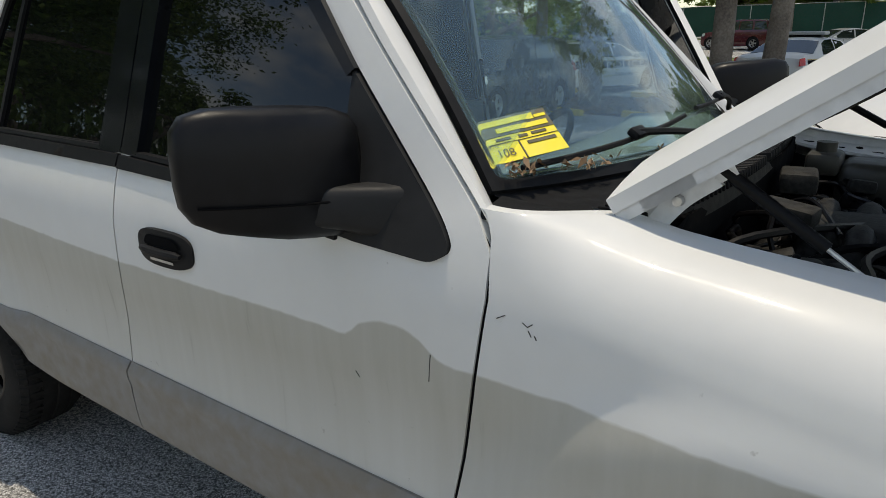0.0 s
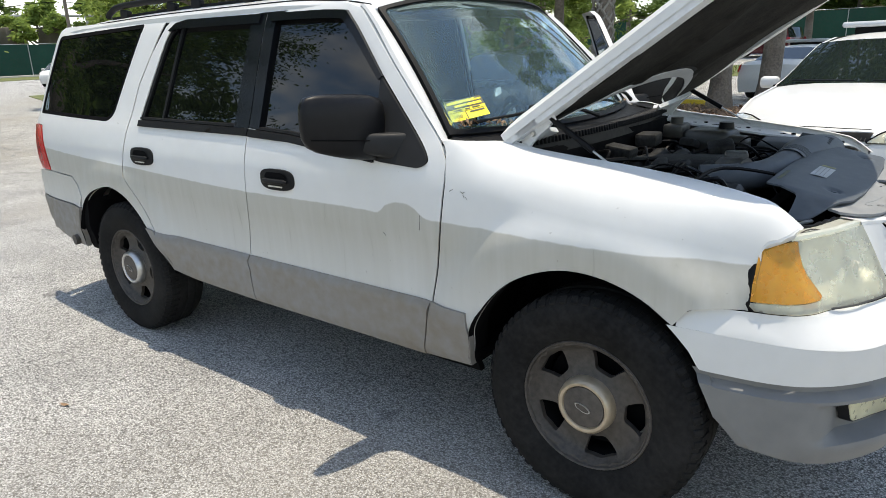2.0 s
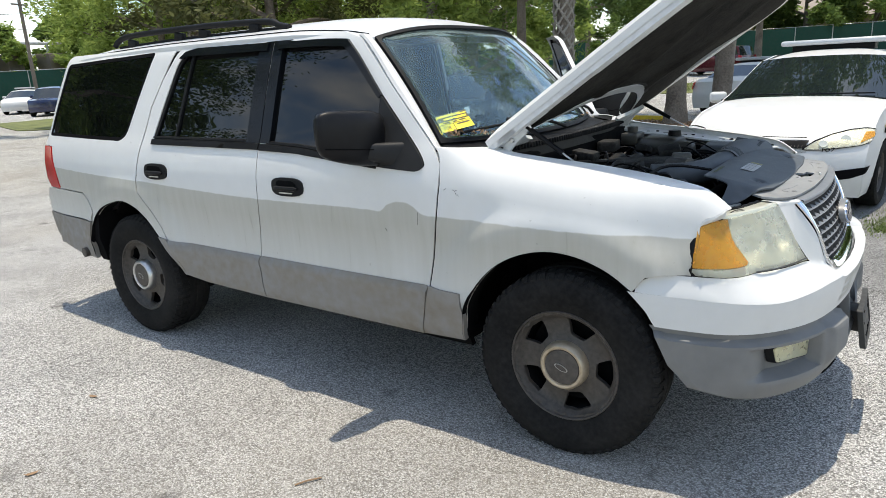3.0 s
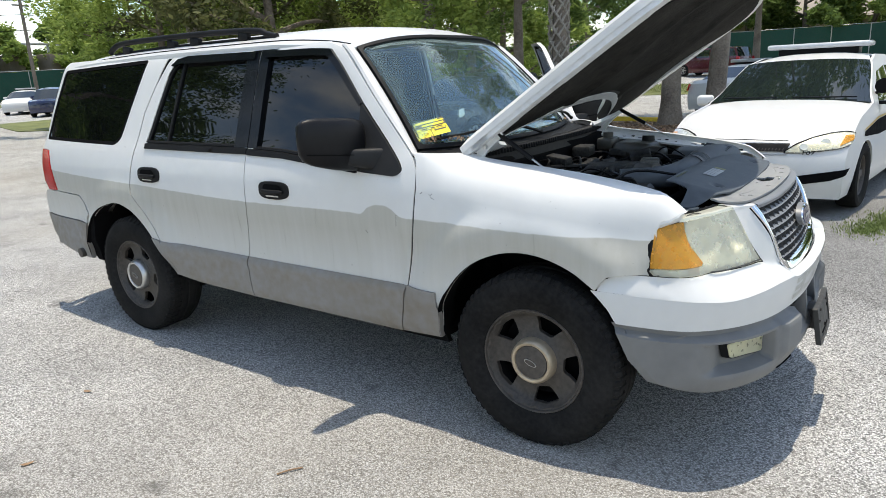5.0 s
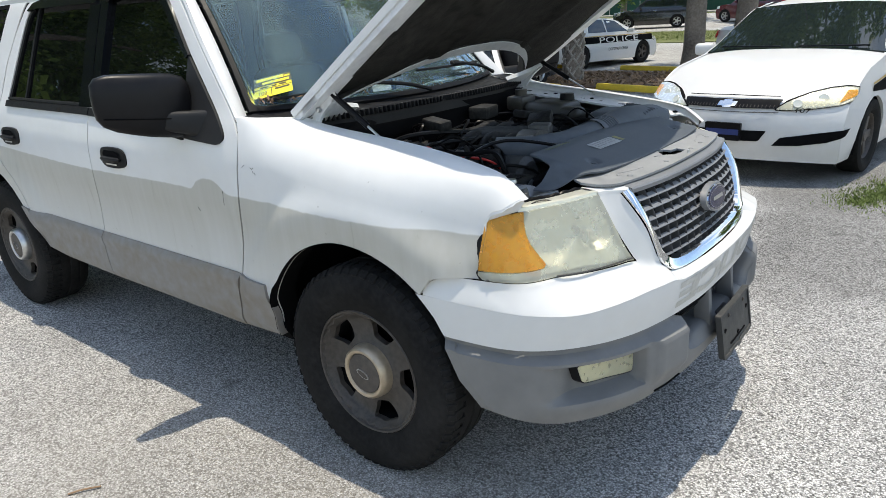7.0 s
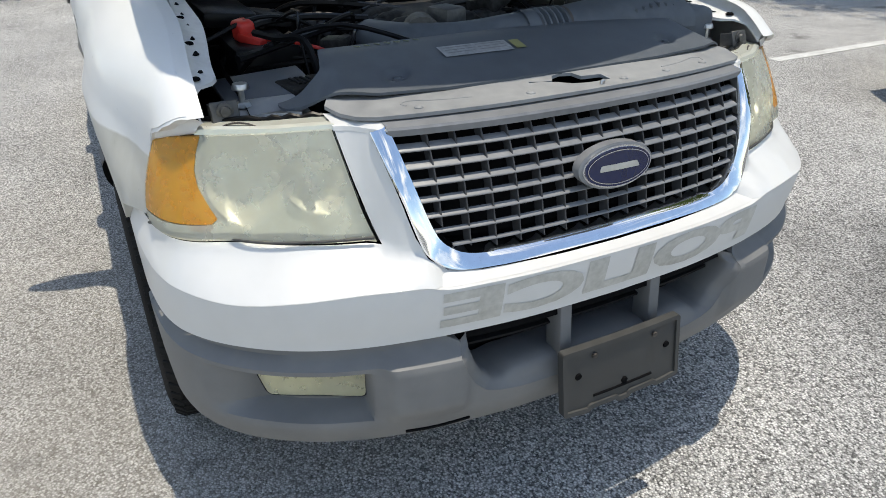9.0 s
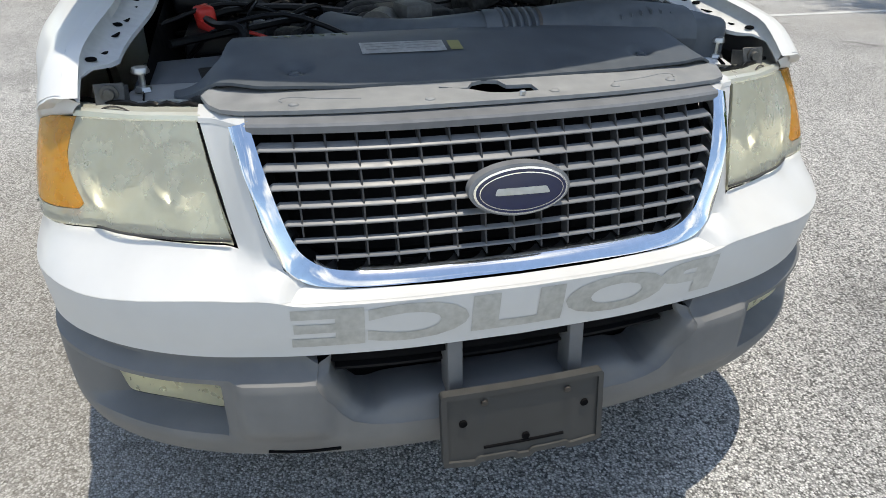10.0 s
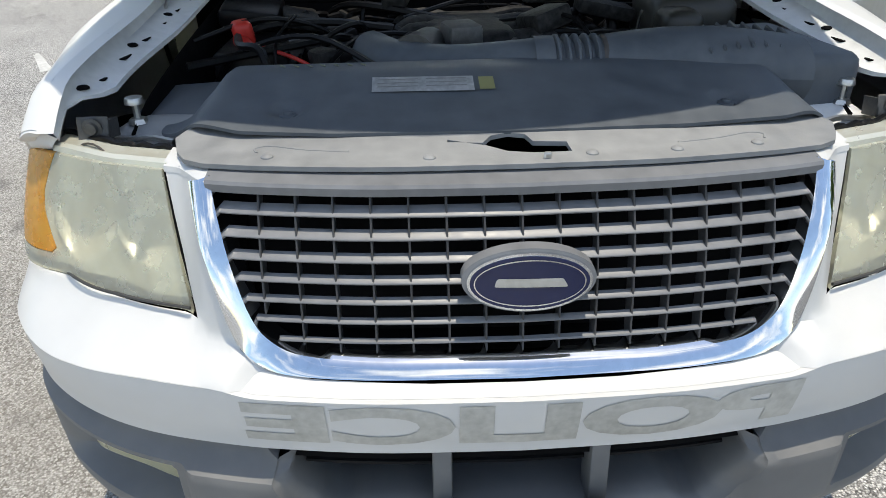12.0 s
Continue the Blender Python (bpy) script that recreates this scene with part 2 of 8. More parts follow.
CAPRING = surface("yellowed_chrome_ring", (0.42, 0.345, 0.25), 0.38, metal=0.5, amount=0.25, scale=12)
CHROME = surface("chrome", (0.78, 0.80, 0.82), 0.07, metal=1.0, amount=0.05, scale=30)
# Near-black for deep shade in cavities and underneath, and for plain black parts.
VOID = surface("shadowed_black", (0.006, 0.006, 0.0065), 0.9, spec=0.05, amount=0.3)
TINT = surface("tinted_glass", (0.0025, 0.003, 0.0035), 0.015, amount=0.1, ior=1.5)
CLEAR = surface("windshield_glass", (0.46, 0.62, 0.65), 0.01, amount=0.03, glass=0.96, ior=1.5)
# Colours reflections blue, in place of a bluer sky mirrored in the glass.
CLEAR.node_tree.nodes["Principled BSDF"].inputs["Specular Tint"].default_value = (0.50, 0.78, 1.0, 1)
HAZE = surface("hazed_headlamp_lens", (0.84, 0.83, 0.67), 0.26, amount=0.16, scale=12, other=(0.80, 0.81, 0.69), glass=0.62, ior=1.45)
AMBER = surface("amber_lens", (0.95, 0.47, 0.045), 0.26, amount=0.25, scale=20, other=(0.75, 0.30, 0.02), glass=0.40, ior=1.45)
RED = surface("red_lens", (0.52, 0.018, 0.016), 0.18, amount=0.12, glass=0.2, ior=1.45)
REFLECT = surface("lamp_reflector", (0.84, 0.82, 0.70), 0.32, metal=0.4, amount=0.2, scale=16, other=(0.66, 0.67, 0.58))
FOGGED = surface("yellowed_lens", (0.91, 0.86, 0.58), 0.30, amount=0.1, scale=22, other=(0.95, 0.90, 0.62), glass=0.6, ior=1.45)
BLUE = surface("blue_enamel", (0.006, 0.011, 0.052), 0.2, amount=0.1, coat=0.3)
FELT = surface("hood_liner_felt", (0.018, 0.0175, 0.016), 0.95, spec=0.1, amount=0.5, scale=10, other=(0.045, 0.043, 0.038), bump=0.6, bump_scale=120)
# On the radiator cover this is the panel's grey, darkened for hood shade.
COVER = surface("dusty_black_cover", (0.082, 0.096, 0.112), 0.55, amount=0.22, scale=9, spec=0.3, other=(0.115, 0.128, 0.142), bump=0.15, bump_scale=400)
PANEL = surface("faded_grey_panel", (0.235, 0.242, 0.246), 0.62, amount=0.16, scale=10, other=(0.30, 0.304, 0.302), bump=0.12, bump_scale=300)
LOUVRE = surface("grey_grille_plastic", (0.175, 0.180, 0.187), 0.42, amount=0.16, scale=14)
UPRIGHT = surface("dark_grille_plastic", (0.06, 0.061, 0.064), 0.5, amount=0.16, scale=14)
RESIDUE = surface("tape_residue", (0.42, 0.41, 0.37), 0.6, amount=0.16, scale=26, other=(0.54, 0.53, 0.49))
ENGINE = surface("grimy_engine", (0.015, 0.0145, 0.014), 0.6, metal=0.1, amount=0.5, scale=24, spec=0.12, other=(0.050, 0.049, 0.046), bump=0.3, bump_scale=120)
CAST = surface("dull_aluminium", (0.085, 0.085, 0.082), 0.55, metal=0.4, amount=0.35, scale=30, bump=0.25, bump_scale=150)
CREAM = surface("grimy_reservoir", (0.030, 0.028, 0.022), 0.45, amount=0.2, scale=12)
REDCAP = surface("red_plastic", (0.55, 0.03, 0.02), 0.45, amount=0.2)
SILVER = surface("silver_label", (0.42, 0.43, 0.44), 0.4, metal=0.3, amount=0.3, scale=40)
YELLOW = surface("yellow_card", (0.80, 0.66, 0.02), 0.6, amount=0.06, scale=10)
INK = surface("dark_print", (0.055, 0.05, 0.02), 0.6, amount=0.1)
CABIN = surface("grey_cabin_trim", (0.07, 0.075, 0.08), 0.75, amount=0.2, scale=10)
DASH = surface("pale_dashboard", (0.14, 0.17, 0.175), 0.7, amount=0.15, scale=9)
LEAF = surface("leaf_litter", (0.24, 0.13, 0.06), 0.8, amount=0.4, scale=40, island=0.9, other=(0.42, 0.28, 0.17))
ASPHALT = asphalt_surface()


# ---- mesh helpers ----
from mathutils.geometry import delaunay_2d_cdt


def part(name, bm, material, parent=None, label="", sharp=38):
    """Links a bmesh as one mesh object under a thing or a part."""
    me = bpy.data.meshes.new(name)
    bm.to_mesh(me)
    bm.free()
    for m in material if isinstance(material, (list, tuple)) else [material]:
        me.materials.append(m)
    me.polygons.foreach_set("use_smooth", [True] * len(me.polygons))
    me.set_sharp_from_angle(angle=radians(sharp))
    ob = new(name, me)
    ob.parent = parent
    if label:
        ob["label"] = label
    return ob


def thing(name, label, category, group="", at=(0, 0, 0)):
    ob = new(name)
    ob.empty_display_size = 0.2
    ob.location = at
    return tagged(ob, label, category, group)


def inside(ring, pts):
    """Which of the points lie in a ring of (u, v)."""
    pts, ring = np.asarray(pts, float), np.asarray(ring, float)
    hit = np.zeros(len(pts), bool)
    for (x0, y0), (x1, y1) in zip(ring, np.roll(ring, -1, 0)):
        if y0 == y1:
            continue
        hit ^= ((y0 > pts[:, 1]) != (y1 > pts[:, 1])) & (pts[:, 0] < (x1 - x0) * (pts[:, 1] - y0) / (y1 - y0) + x0)
    return hit


def dense(ring, step):
    out = []
    for a, b in zip(ring, ring[1:] + ring[:1]):
        n = max(1, math.ceil(math.hypot(b[0] - a[0], b[1] - a[1]) / step))
        out += [(a[0] + (b[0] - a[0]) * i / n, a[1] + (b[1] - a[1]) * i / n) for i in range(n)]
    return out


def rounded(ring, r, n=4):
    """A ring with its corners rounded; r: one radius, or one for each corner."""
    out = []
    for i, p in enumerate(ring):
        q = r[i] if isinstance(r, (list, tuple)) else r
        a, b, c = Vector(ring[i - 1]), Vector(p), Vector(ring[(i + 1) % len(ring)])
        q = min(q, (a - b).length * 0.45, (c - b).length * 0.45)
        if q < 1e-5:
            out.append(tuple(b))
            continue
        s, e = b + (a - b).normalized() * q, b + (c - b).normalized() * q
        out += [tuple(s * (1 - t) ** 2 + b * 2 * t * (1 - t) + e * t * t) for t in [k / n for k in range(n + 1)]]
    return out


def grow(ring, d):
    """A ring moved outwards by d (inwards if negative)."""
    pts = [Vector(p) for p in ring]
    area = sum(a.x * b.y - b.x * a.y for a, b in zip(pts, pts[1:] + pts[:1]))
    k, out = (1 if area > 0 else -1), []
    for i, p in enumerate(pts):
        a, b = (p - pts[i - 1]).normalized(), (pts[(i + 1) % len(pts)] - p).normalized()
        m = Vector((a.y + b.y, -a.x - b.x))
        m = m.normalized() * k if m.length > 1e-6 else Vector((a.y, -a.x)) * k
        side = max(0.5, m.dot(Vector((a.y, -a.x)) * k))
        out.append(tuple(p + m * d / side))
    return out


def sheet(ring, at, step=0.04, holes=(), thick=None, closed=False):
    """A fine mesh over a ring in (u, v) with holes, laid into space by at(u, v); thick: the way its edges turn in."""
    rings = [dense(list(ring), step)] + [dense(list(h), step) for h in holes]
    verts, edges = [], []
    for r in rings:
        k = len(verts)
        verts += r
        edges += [(k + i, k + (i + 1) % len(r)) for i in range(len(r))]
    u0, v0 = np.min(rings[0], 0)
    u1, v1 = np.max(rings[0], 0)
    grid = np.array([(u, v) for u in np.arange(u0 + step * 0.5, u1, step) for v in np.arange(v0 + step * 0.5, v1, step)])
    if len(grid):
        keep = inside(rings[0], grid)
        for r in rings[1:]:
            keep &= ~inside(r, grid)
        rim = np.array(verts)
        grid = grid[keep]
        if len(grid):
            near = np.array([np.min(np.abs(rim - g).max(1)) for g in grid])
            verts = verts + [tuple(g) for g in grid[near > step * 0.45]]
    vs, _, fs, *_ = delaunay_2d_cdt([Vector(v) for v in verts], edges, [], 0, 1e-6)
    mids = np.array([np.mean([vs[i] for i in f], 0) for f in fs])
    keep = inside(rings[0], mids)
    for r in rings[1:]:
        keep &= ~inside(r, mids)
    bm = bmesh.new()
    pts = [bm.verts.new(at(v[0], v[1])) for v in vs]
    for f, k in zip(fs, keep):
        if k:
            bm.faces.new([pts[i] for i in f])
    bmesh.ops.delete(bm, geom=[v for v in bm.verts if not v.link_faces], context="VERTS")
    if thick is not None:
        shift = Vector(thick)
        rim = [e for e in bm.edges if len(e.link_faces) == 1]
        fronts, backs = {}, {}
        for e in rim:
            for v in e.verts:
                if v not in fronts:
                    fronts[v], backs[v] = bm.verts.new(v.co), bm.verts.new(v.co + shift)
        faces = list(bm.faces) if closed else []
        for e in rim:
            a, b = e.link_loops[0].vert, e.link_loops[0].link_loop_next.vert
            bm.faces.new([fronts[b], fronts[a], backs[a], backs[b]])
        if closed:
            twin = {}
            for f in faces:
                for v in f.verts:
                    if v not in twin:
                        twin[v] = bm.verts.new(v.co + shift)
            for f in faces:
                bm.faces.new([twin[v] for v in reversed(f.verts)])
    return bm


def lathe(profile, n=48, axis="y", start=0.0, turn=2 * math.pi):
    """Turns a profile of (radius, height) round an axis."""
    bm = bmesh.new()
    full = abs(turn - 2 * math.pi) < 1e-6
    rows = []
    for i in range(n if full else n + 1):
        a = start + turn * i / n
        c, s = math.cos(a), math.sin(a)
        rows.append([bm.verts.new((r * c, h, r * s) if axis == "y" else (r * c, r * s, h) if axis == "z" else (h, r * c, r * s)) for r, h in profile])
    for i in range(n):
        a, b = rows[i], rows[(i + 1) % len(rows)]
        for j in range(len(profile) - 1):
            bm.faces.new([a[j], a[j + 1], b[j + 1], b[j]])
    bmesh.ops.remove_doubles(bm, verts=bm.verts, dist=1e-5)
    return bm


def block(size, at=(0, 0, 0), turn=(0, 0, 0), bevel=0.0, segments=2, taper=1.0):
    """A box with eased edges; taper: the top's size against the base's."""
    bm = bmesh.new()
    bmesh.ops.create_cube(bm, size=1)
    for v in bm.verts:
        k = taper if v.co.z > 0 else 1.0
        v.co = Vector((v.co.x * size[0] * k, v.co.y * size[1] * k, v.co.z * size[2]))
    if bevel:
        bmesh.ops.bevel(bm, geom=bm.edges[:], offset=bevel, segments=segments, affect="EDGES", profile=0.5)
    bmesh.ops.transform(bm, matrix=pose(*at, *turn), verts=bm.verts)
    return bm


def tube(points, radius, n=8, caps=True):
    """A round bar along points; radius: one, or one for each point."""
    pts = [Vector(p) for p in points]
    bm, rows, up = bmesh.new(), [], None
    for i, p in enumerate(pts):
        d = (pts[min(i + 1, len(pts) - 1)] - pts[max(i - 1, 0)]).normalized()
        if up is None:
            up = d.orthogonal().normalized()
        up = (up - d * up.dot(d)).normalized()
        side = d.cross(up)
        r = radius[i] if isinstance(radius, (list, tuple)) else radius
        rows.append([bm.verts.new(p + (up * math.cos(a) + side * math.sin(a)) * r) for a in [2 * math.pi * k / n for k in range(n)]])
    for a, b in zip(rows, rows[1:]):
        for k in range(n):
            bm.faces.new([a[k], a[(k + 1) % n], b[(k + 1) % n], b[k]])
    if caps:
        bm.faces.new(list(reversed(rows[0])))
        bm.faces.new(rows[-1])
    return bm


def bend(points, n=6):
    """A smooth line through points."""
    p = [Vector(q) for q in points]
    p = [p[0] * 2 - p[1]] + p + [p[-1] * 2 - p[-2]]
    out = []
    for a, b, c, d in zip(p, p[1:], p[2:], p[3:]):
        for t in [k / n for k in range(n)]:
            out.append(0.5 * (2 * b + (c - a) * t + (2 * a - 5 * b + 4 * c - d) * t * t + (3 * b - a - 3 * c + d) * t**3))
    return out + [p[-2]]


def join(*some):
    """One bmesh out of several."""
    bm = bmesh.new()
    for other in some:
        at = {v: bm.verts.new(v.co) for v in other.verts}
        for f in other.faces:
            bm.faces.new([at[v] for v in f.verts])
        other.free()
    return bm


def moved(bm, m):
    bmesh.ops.transform(bm, matrix=m, verts=bm.verts)
    return bm


def strip(rows, thick=None):
    """A surface through rows of points, all of one length."""
    bm = bmesh.new()
    vs = [[bm.verts.new(p) for p in row] for row in rows]
    for a, b in zip(vs, vs[1:]):
        for i in range(len(a) - 1):
            bm.faces.new([a[i], a[i + 1], b[i + 1], b[i]])
    if thick is not None:
        shift = Vector(thick)
        for e in [e for e in bm.edges if len(e.link_faces) == 1]:
            a, b = e.link_loops[0].vert, e.link_loops[0].link_loop_next.vert
            bm.faces.new([bm.verts.new(b.co), bm.verts.new(a.co), bm.verts.new(a.co + shift), bm.verts.new(b.co + shift)])
    return bm


def band(outer, inner, at, step=0.03, thick=None):
    """The ring between an outer and an inner ring."""
    return sheet(outer, at, step, [inner], thick)


def letters(text, at, width, height, mirror=False, step=0.0, bold=0.0):
    """Flat lettering of a given size, laid into space by at(u, v)."""
    cu = bpy.data.curves.new("lettering", "FONT")
    cu.body, cu.resolution_u, cu.offset = text, 4, bold
    ob = bpy.data.objects.new("lettering", cu)
    scene.collection.objects.link(ob)
    me = bpy.data.meshes.new_from_object(ob.evaluated_get(bpy.context.evaluated_depsgraph_get()))
    bm = bmesh.new()
    bm.from_mesh(me)
    bpy.data.objects.remove(ob)
    bpy.data.curves.remove(cu)
    bpy.data.meshes.remove(me)
    xs, ys = [v.co.x for v in bm.verts], [v.co.y for v in bm.verts]
    for k in range(1, int(width / step) if step else 0):
        cut = min(xs) + (max(xs) - min(xs)) * k * step / width
        bmesh.ops.bisect_plane(bm, geom=bm.verts[:] + bm.edges[:] + bm.faces[:], plane_co=(cut, 0, 0), plane_no=(1, 0, 0))
    for k in range(1, int(height / step) if step else 0):
        cut = min(ys) + (max(ys) - min(ys)) * k * step / height
        bmesh.ops.bisect_plane(bm, geom=bm.verts[:] + bm.edges[:] + bm.faces[:], plane_co=(0, cut, 0), plane_no=(0, 1, 0))
    for v in bm.verts:
        u, w = (v.co.x - min(xs)) / (max(xs) - min(xs)) - 0.5, (v.co.y - min(ys)) / (max(ys) - min(ys)) - 0.5
        v.co = Vector(at((-u if mirror else u) * width, w * height))
    return bm


# ---- the SUV ----
def curve(*pts):
    """A smooth monotone curve through (x, y) points."""
    xs, ys = np.array(pts, float).T
    h, d = np.diff(xs), np.diff(ys) / np.diff(xs)
    m = np.concatenate([[d[0]], (d[:-1] + d[1:]) / 2, [d[-1]]])
    for i in range(1, len(m) - 1):
        if d[i - 1] * d[i] <= 0:
            m[i] = 0.0
        else:
            m[i] = 2 * d[i - 1] * d[i] / (d[i - 1] + d[i])

    def at(x):
        x = min(max(x, xs[0]), xs[-1])
        i = min(int(np.searchsorted(xs, x, side="right")) - 1, len(h) - 1)
        t = (x - xs[i]) / h[i]
        return float((2 * t**3 - 3 * t * t + 1) * ys[i] + (t**3 - 2 * t * t + t) * h[i] * m[i] + (3 * t * t - 2 * t**3) * ys[i + 1] + (t**3 - t * t) * h[i] * m[i + 1])

    return at


def smooth(a, b, x):
    t = min(max((x - a) / (b - a), 0.0), 1.0)
    return t * t * (3 - 2 * t)


# Half width of the SUV's side by height, and its taper along the length.
SIDE_Z = curve((0.3, 0.90), (0.40, 0.945), (0.46, 0.975), (0.60, 0.985), (0.80, 0.987), (1.0, 1.0), (1.10, 0.999), (1.20, 0.983), (1.27, 0.962), (1.31, 0.945),
               (1.5, 0.885), (1.7, 0.82), (1.80, 0.783), (1.86, 0.74), (1.9, 0.66), (1.94, 0.5))
SIDE_X = curve((-4.35, 0.90), (-4.2, 0.935), (-4.0, 0.965), (-3.3, 0.998), (-2.4, 1.0), (-0.8, 1.0), (-0.3, 0.99), (0.2, 0.975), (0.5, 0.947), (0.75, 0.87))


def half_width(x, z):
    """The body side's distance from the middle, with the flares over both wheels."""
    w = SIDE_Z(z) * SIDE_X(x)
    w -= 0.040 * smooth(0.15, 0.52, x) * smooth(0.87, 1.02, z)
    r = math.hypot(x + 0.02, z - 0.40)
    w += 0.035 * (1 - smooth(0.585, 0.72, r)) * smooth(0.5, 0.62, z)
    r = math.hypot(x + 3.07, z - 0.40)
    w += 0.022 * (1 - smooth(0.57, 0.70, r)) * smooth(0.5, 0.62, z)
    return w


CROWN = curve((-0.65, 1.302), (-0.40, 1.285), (-0.29, 1.262), (0.125, 1.218), (0.507, 1.158), (0.56, 1.128), (0.61, 1.088), (0.65, 1.056))

# Plan of the front: how far it falls back, and the distance from the middle.
PLAN = [(0, 0), (0.006, 0.2), (0.028, 0.4), (0.055, 0.53), (0.08, 0.615), (0.12, 0.705), (0.18, 0.795), (0.26, 0.875), (0.34, 0.922), (0.42, 0.943), (0.50, 0.952), (0.58, 0.958), (0.70, 0.962)]
ARC = [0.0]
for (a0, b0), (a1, b1) in zip(PLAN, PLAN[1:]):
    ARC.append(ARC[-1] + math.hypot(a1 - a0, b1 - b0))
DROP_S = curve(*zip(ARC, [p[0] for p in PLAN]))
OUT_S = curve(*zip(ARC, [p[1] for p in PLAN]))
S_OUT = curve(*zip([p[1] for p in PLAN], ARC))
S_DROP = curve(*zip([p[0] for p in PLAN], ARC))
# Depth of the front by height: the upright face, then the shelf that runs back to the lamps, and the grille's lean in the middle.
NOSE_FACE = curve((0.33, -0.07), (0.38, -0.03), (0.44, -0.005), (0.50, 0.0), (0.60, -0.002), (0.63, -0.010), (0.645, -0.014), (0.70, -0.003), (0.76, 0.006), (0.80, 0.008))
NOSE_MID = curve((0.76, 0.0), (0.773, -0.004), (0.779, -0.045), (0.80, -0.055), (0.90, -0.078), (0.95, -0.092), (1.02, -0.122), (1.08, -0.158))
NARROW = curve((0.3, 1.02), (0.60, 1.024), (0.76, 1.022), (0.845, 1.0), (0.86, 1.0), (1.08, 0.965))
CREASE = curve((0.0, 0.772), (0.42, 0.772), (0.50, 0.785), (0.60, 0.787), (0.73, 0.774), (0.85, 0.760), (0.93, 0.766), (1.0, 0.775))


def nose(s, z):
    """A point of the front at s metres of girth from the middle and height z."""
    a = abs(s)
    y = OUT_S(a) * NARROW(z)
    rim = CREASE(y)
    if z <= rim + 2e-4:
        off = NOSE_FACE(z)
    else:
        k = smooth(0.49, 0.56, y)
        lamp = -0.112 - 0.39 * max(0.0, z - 0.85) + 0.067 * smooth(0.78, 0.945, y) + 0.030 * smooth(0.945, 0.965, y)
        t = min(1.0, (z - rim) / (0.85 - rim))
        shelf = NOSE_FACE(rim) + (lamp - NOSE_FACE(rim)) * (1 - (1 - t) ** 1.4)
        mid = NOSE_MID(z)
        mid += (NOSE_FACE(rim) - mid) * smooth(0.42, 0.47, y) * (1 - smooth(rim, rim + 0.045, z))
        off = mid * (1 - k) + shelf * k
    return (1.0 - DROP_S(a) + off, math.copysign(y, s) if s else 0.0, z)


def girth(y, z):
    """The girth s at which the front lies y from the middle."""
    return math.copysign(S_OUT(abs(y) / NARROW(z)), y)


def crown_y(x):
    """Where the fender's top edge runs, as a distance from the middle."""
    return 0.80 + 0.034 * smooth(0.15, 0.60, x) + 0.045 * (1 - smooth(-0.62, -0.40, x))


suv = thing("suv", "white full-size SUV with raised hood, grey cladding and stripe residue", "car")


def side(s, lift=0.0):
    """Lays (x, z) onto the body side; s: -1 for the right side, 1 for the left."""
    return lambda x, z: (x, s * (half_width(x, z) + lift), z)


def fender_at(s):
    """Lays (x, v) onto a front fender: v is the height below the crown, and the top rolls over."""
    def at(x, v):
        t = CROWN(x)
        if v < -0.17:
            return (x, s * half_width(x, t + v), t + v)
        a = (v + 0.17) / 0.17 * math.pi / 2
        w = half_width(x, t - 0.17)
        top = min(crown_y(x), w - 0.04)
        y, z = top + (w - top) * max(0.0, math.cos(a)) ** 0.9, t - 0.17 + 0.17 * math.sin(a)
        y += (half_width(x, z) - y) * (1 - smooth(-0.57, -0.36, x))
        return (x, s * y, z)
    return at


F_ARCH = [(-0.48, 0.42), (-0.455, 0.56), (-0.39, 0.69), (-0.29, 0.80), (-0.17, 0.868), (-0.04, 0.90), (0.09, 0.89), (0.21, 0.845), (0.31, 0.775)]
R_ARCH = [(-2.53, 0.45), (-2.62, 0.56), (-2.74, 0.70), (-2.83, 0.79), (-2.94, 0.865), (-3.08, 0.905), (-3.23, 0.885), (-3.37, 0.84), (-3.47, 0.78), (-3.545, 0.70)]
F_ARCH = [(p.x, p.y) for p in bend([Vector((x, z, 0)) for x, z in F_ARCH], 4)]
R_ARCH = [(p.x, p.y) for p in bend([Vector((x, z, 0)) for x, z in R_ARCH], 4)]
BELT = [(-2.73, 1.292), (-1.71, 1.283), (-1.45, 1.268), (-0.87, 1.208), (-0.68, 1.196)]
belt = curve(*[(x, z) for x, z in BELT])
F_WINDOW = [(-1.705, 1.29), (-1.695, 1.812), (-1.27, 1.80), (-1.165, 1.762), (-0.94, 1.535), (-0.665, 1.265), (-0.637, 1.218), (-0.68, 1.194), (-0.87, 1.206), (-1.45, 1.266)]
R_WINDOW = [(-1.785, 1.292), (-1.772, 1.815), (-2.42, 1.822), (-2.52, 1.803), (-2.58, 1.735), (-2.735, 1.32), (-2.715, 1.295)]
Q_WINDOW = [(-2.83, 1.825), (-3.915, 1.80), (-4.10, 1.31), (-3.10, 1.288), (-3.035, 1.325)]


def hub_window(a0, a1, r0, r1):
    return rounded([(r0 * math.cos(a0 + 0.10), r0 * math.sin(a0 + 0.10)), (r1 * math.cos(a0), r1 * math.sin(a0)), (r1 * math.cos((a0 + a1) / 2) * 1.02, r1 * math.sin((a0 + a1) / 2) * 1.02),
                    (r1 * math.cos(a1), r1 * math.sin(a1)), (r0 * math.cos(a1 - 0.10), r0 * math.sin(a1 - 0.10))], 0.012)


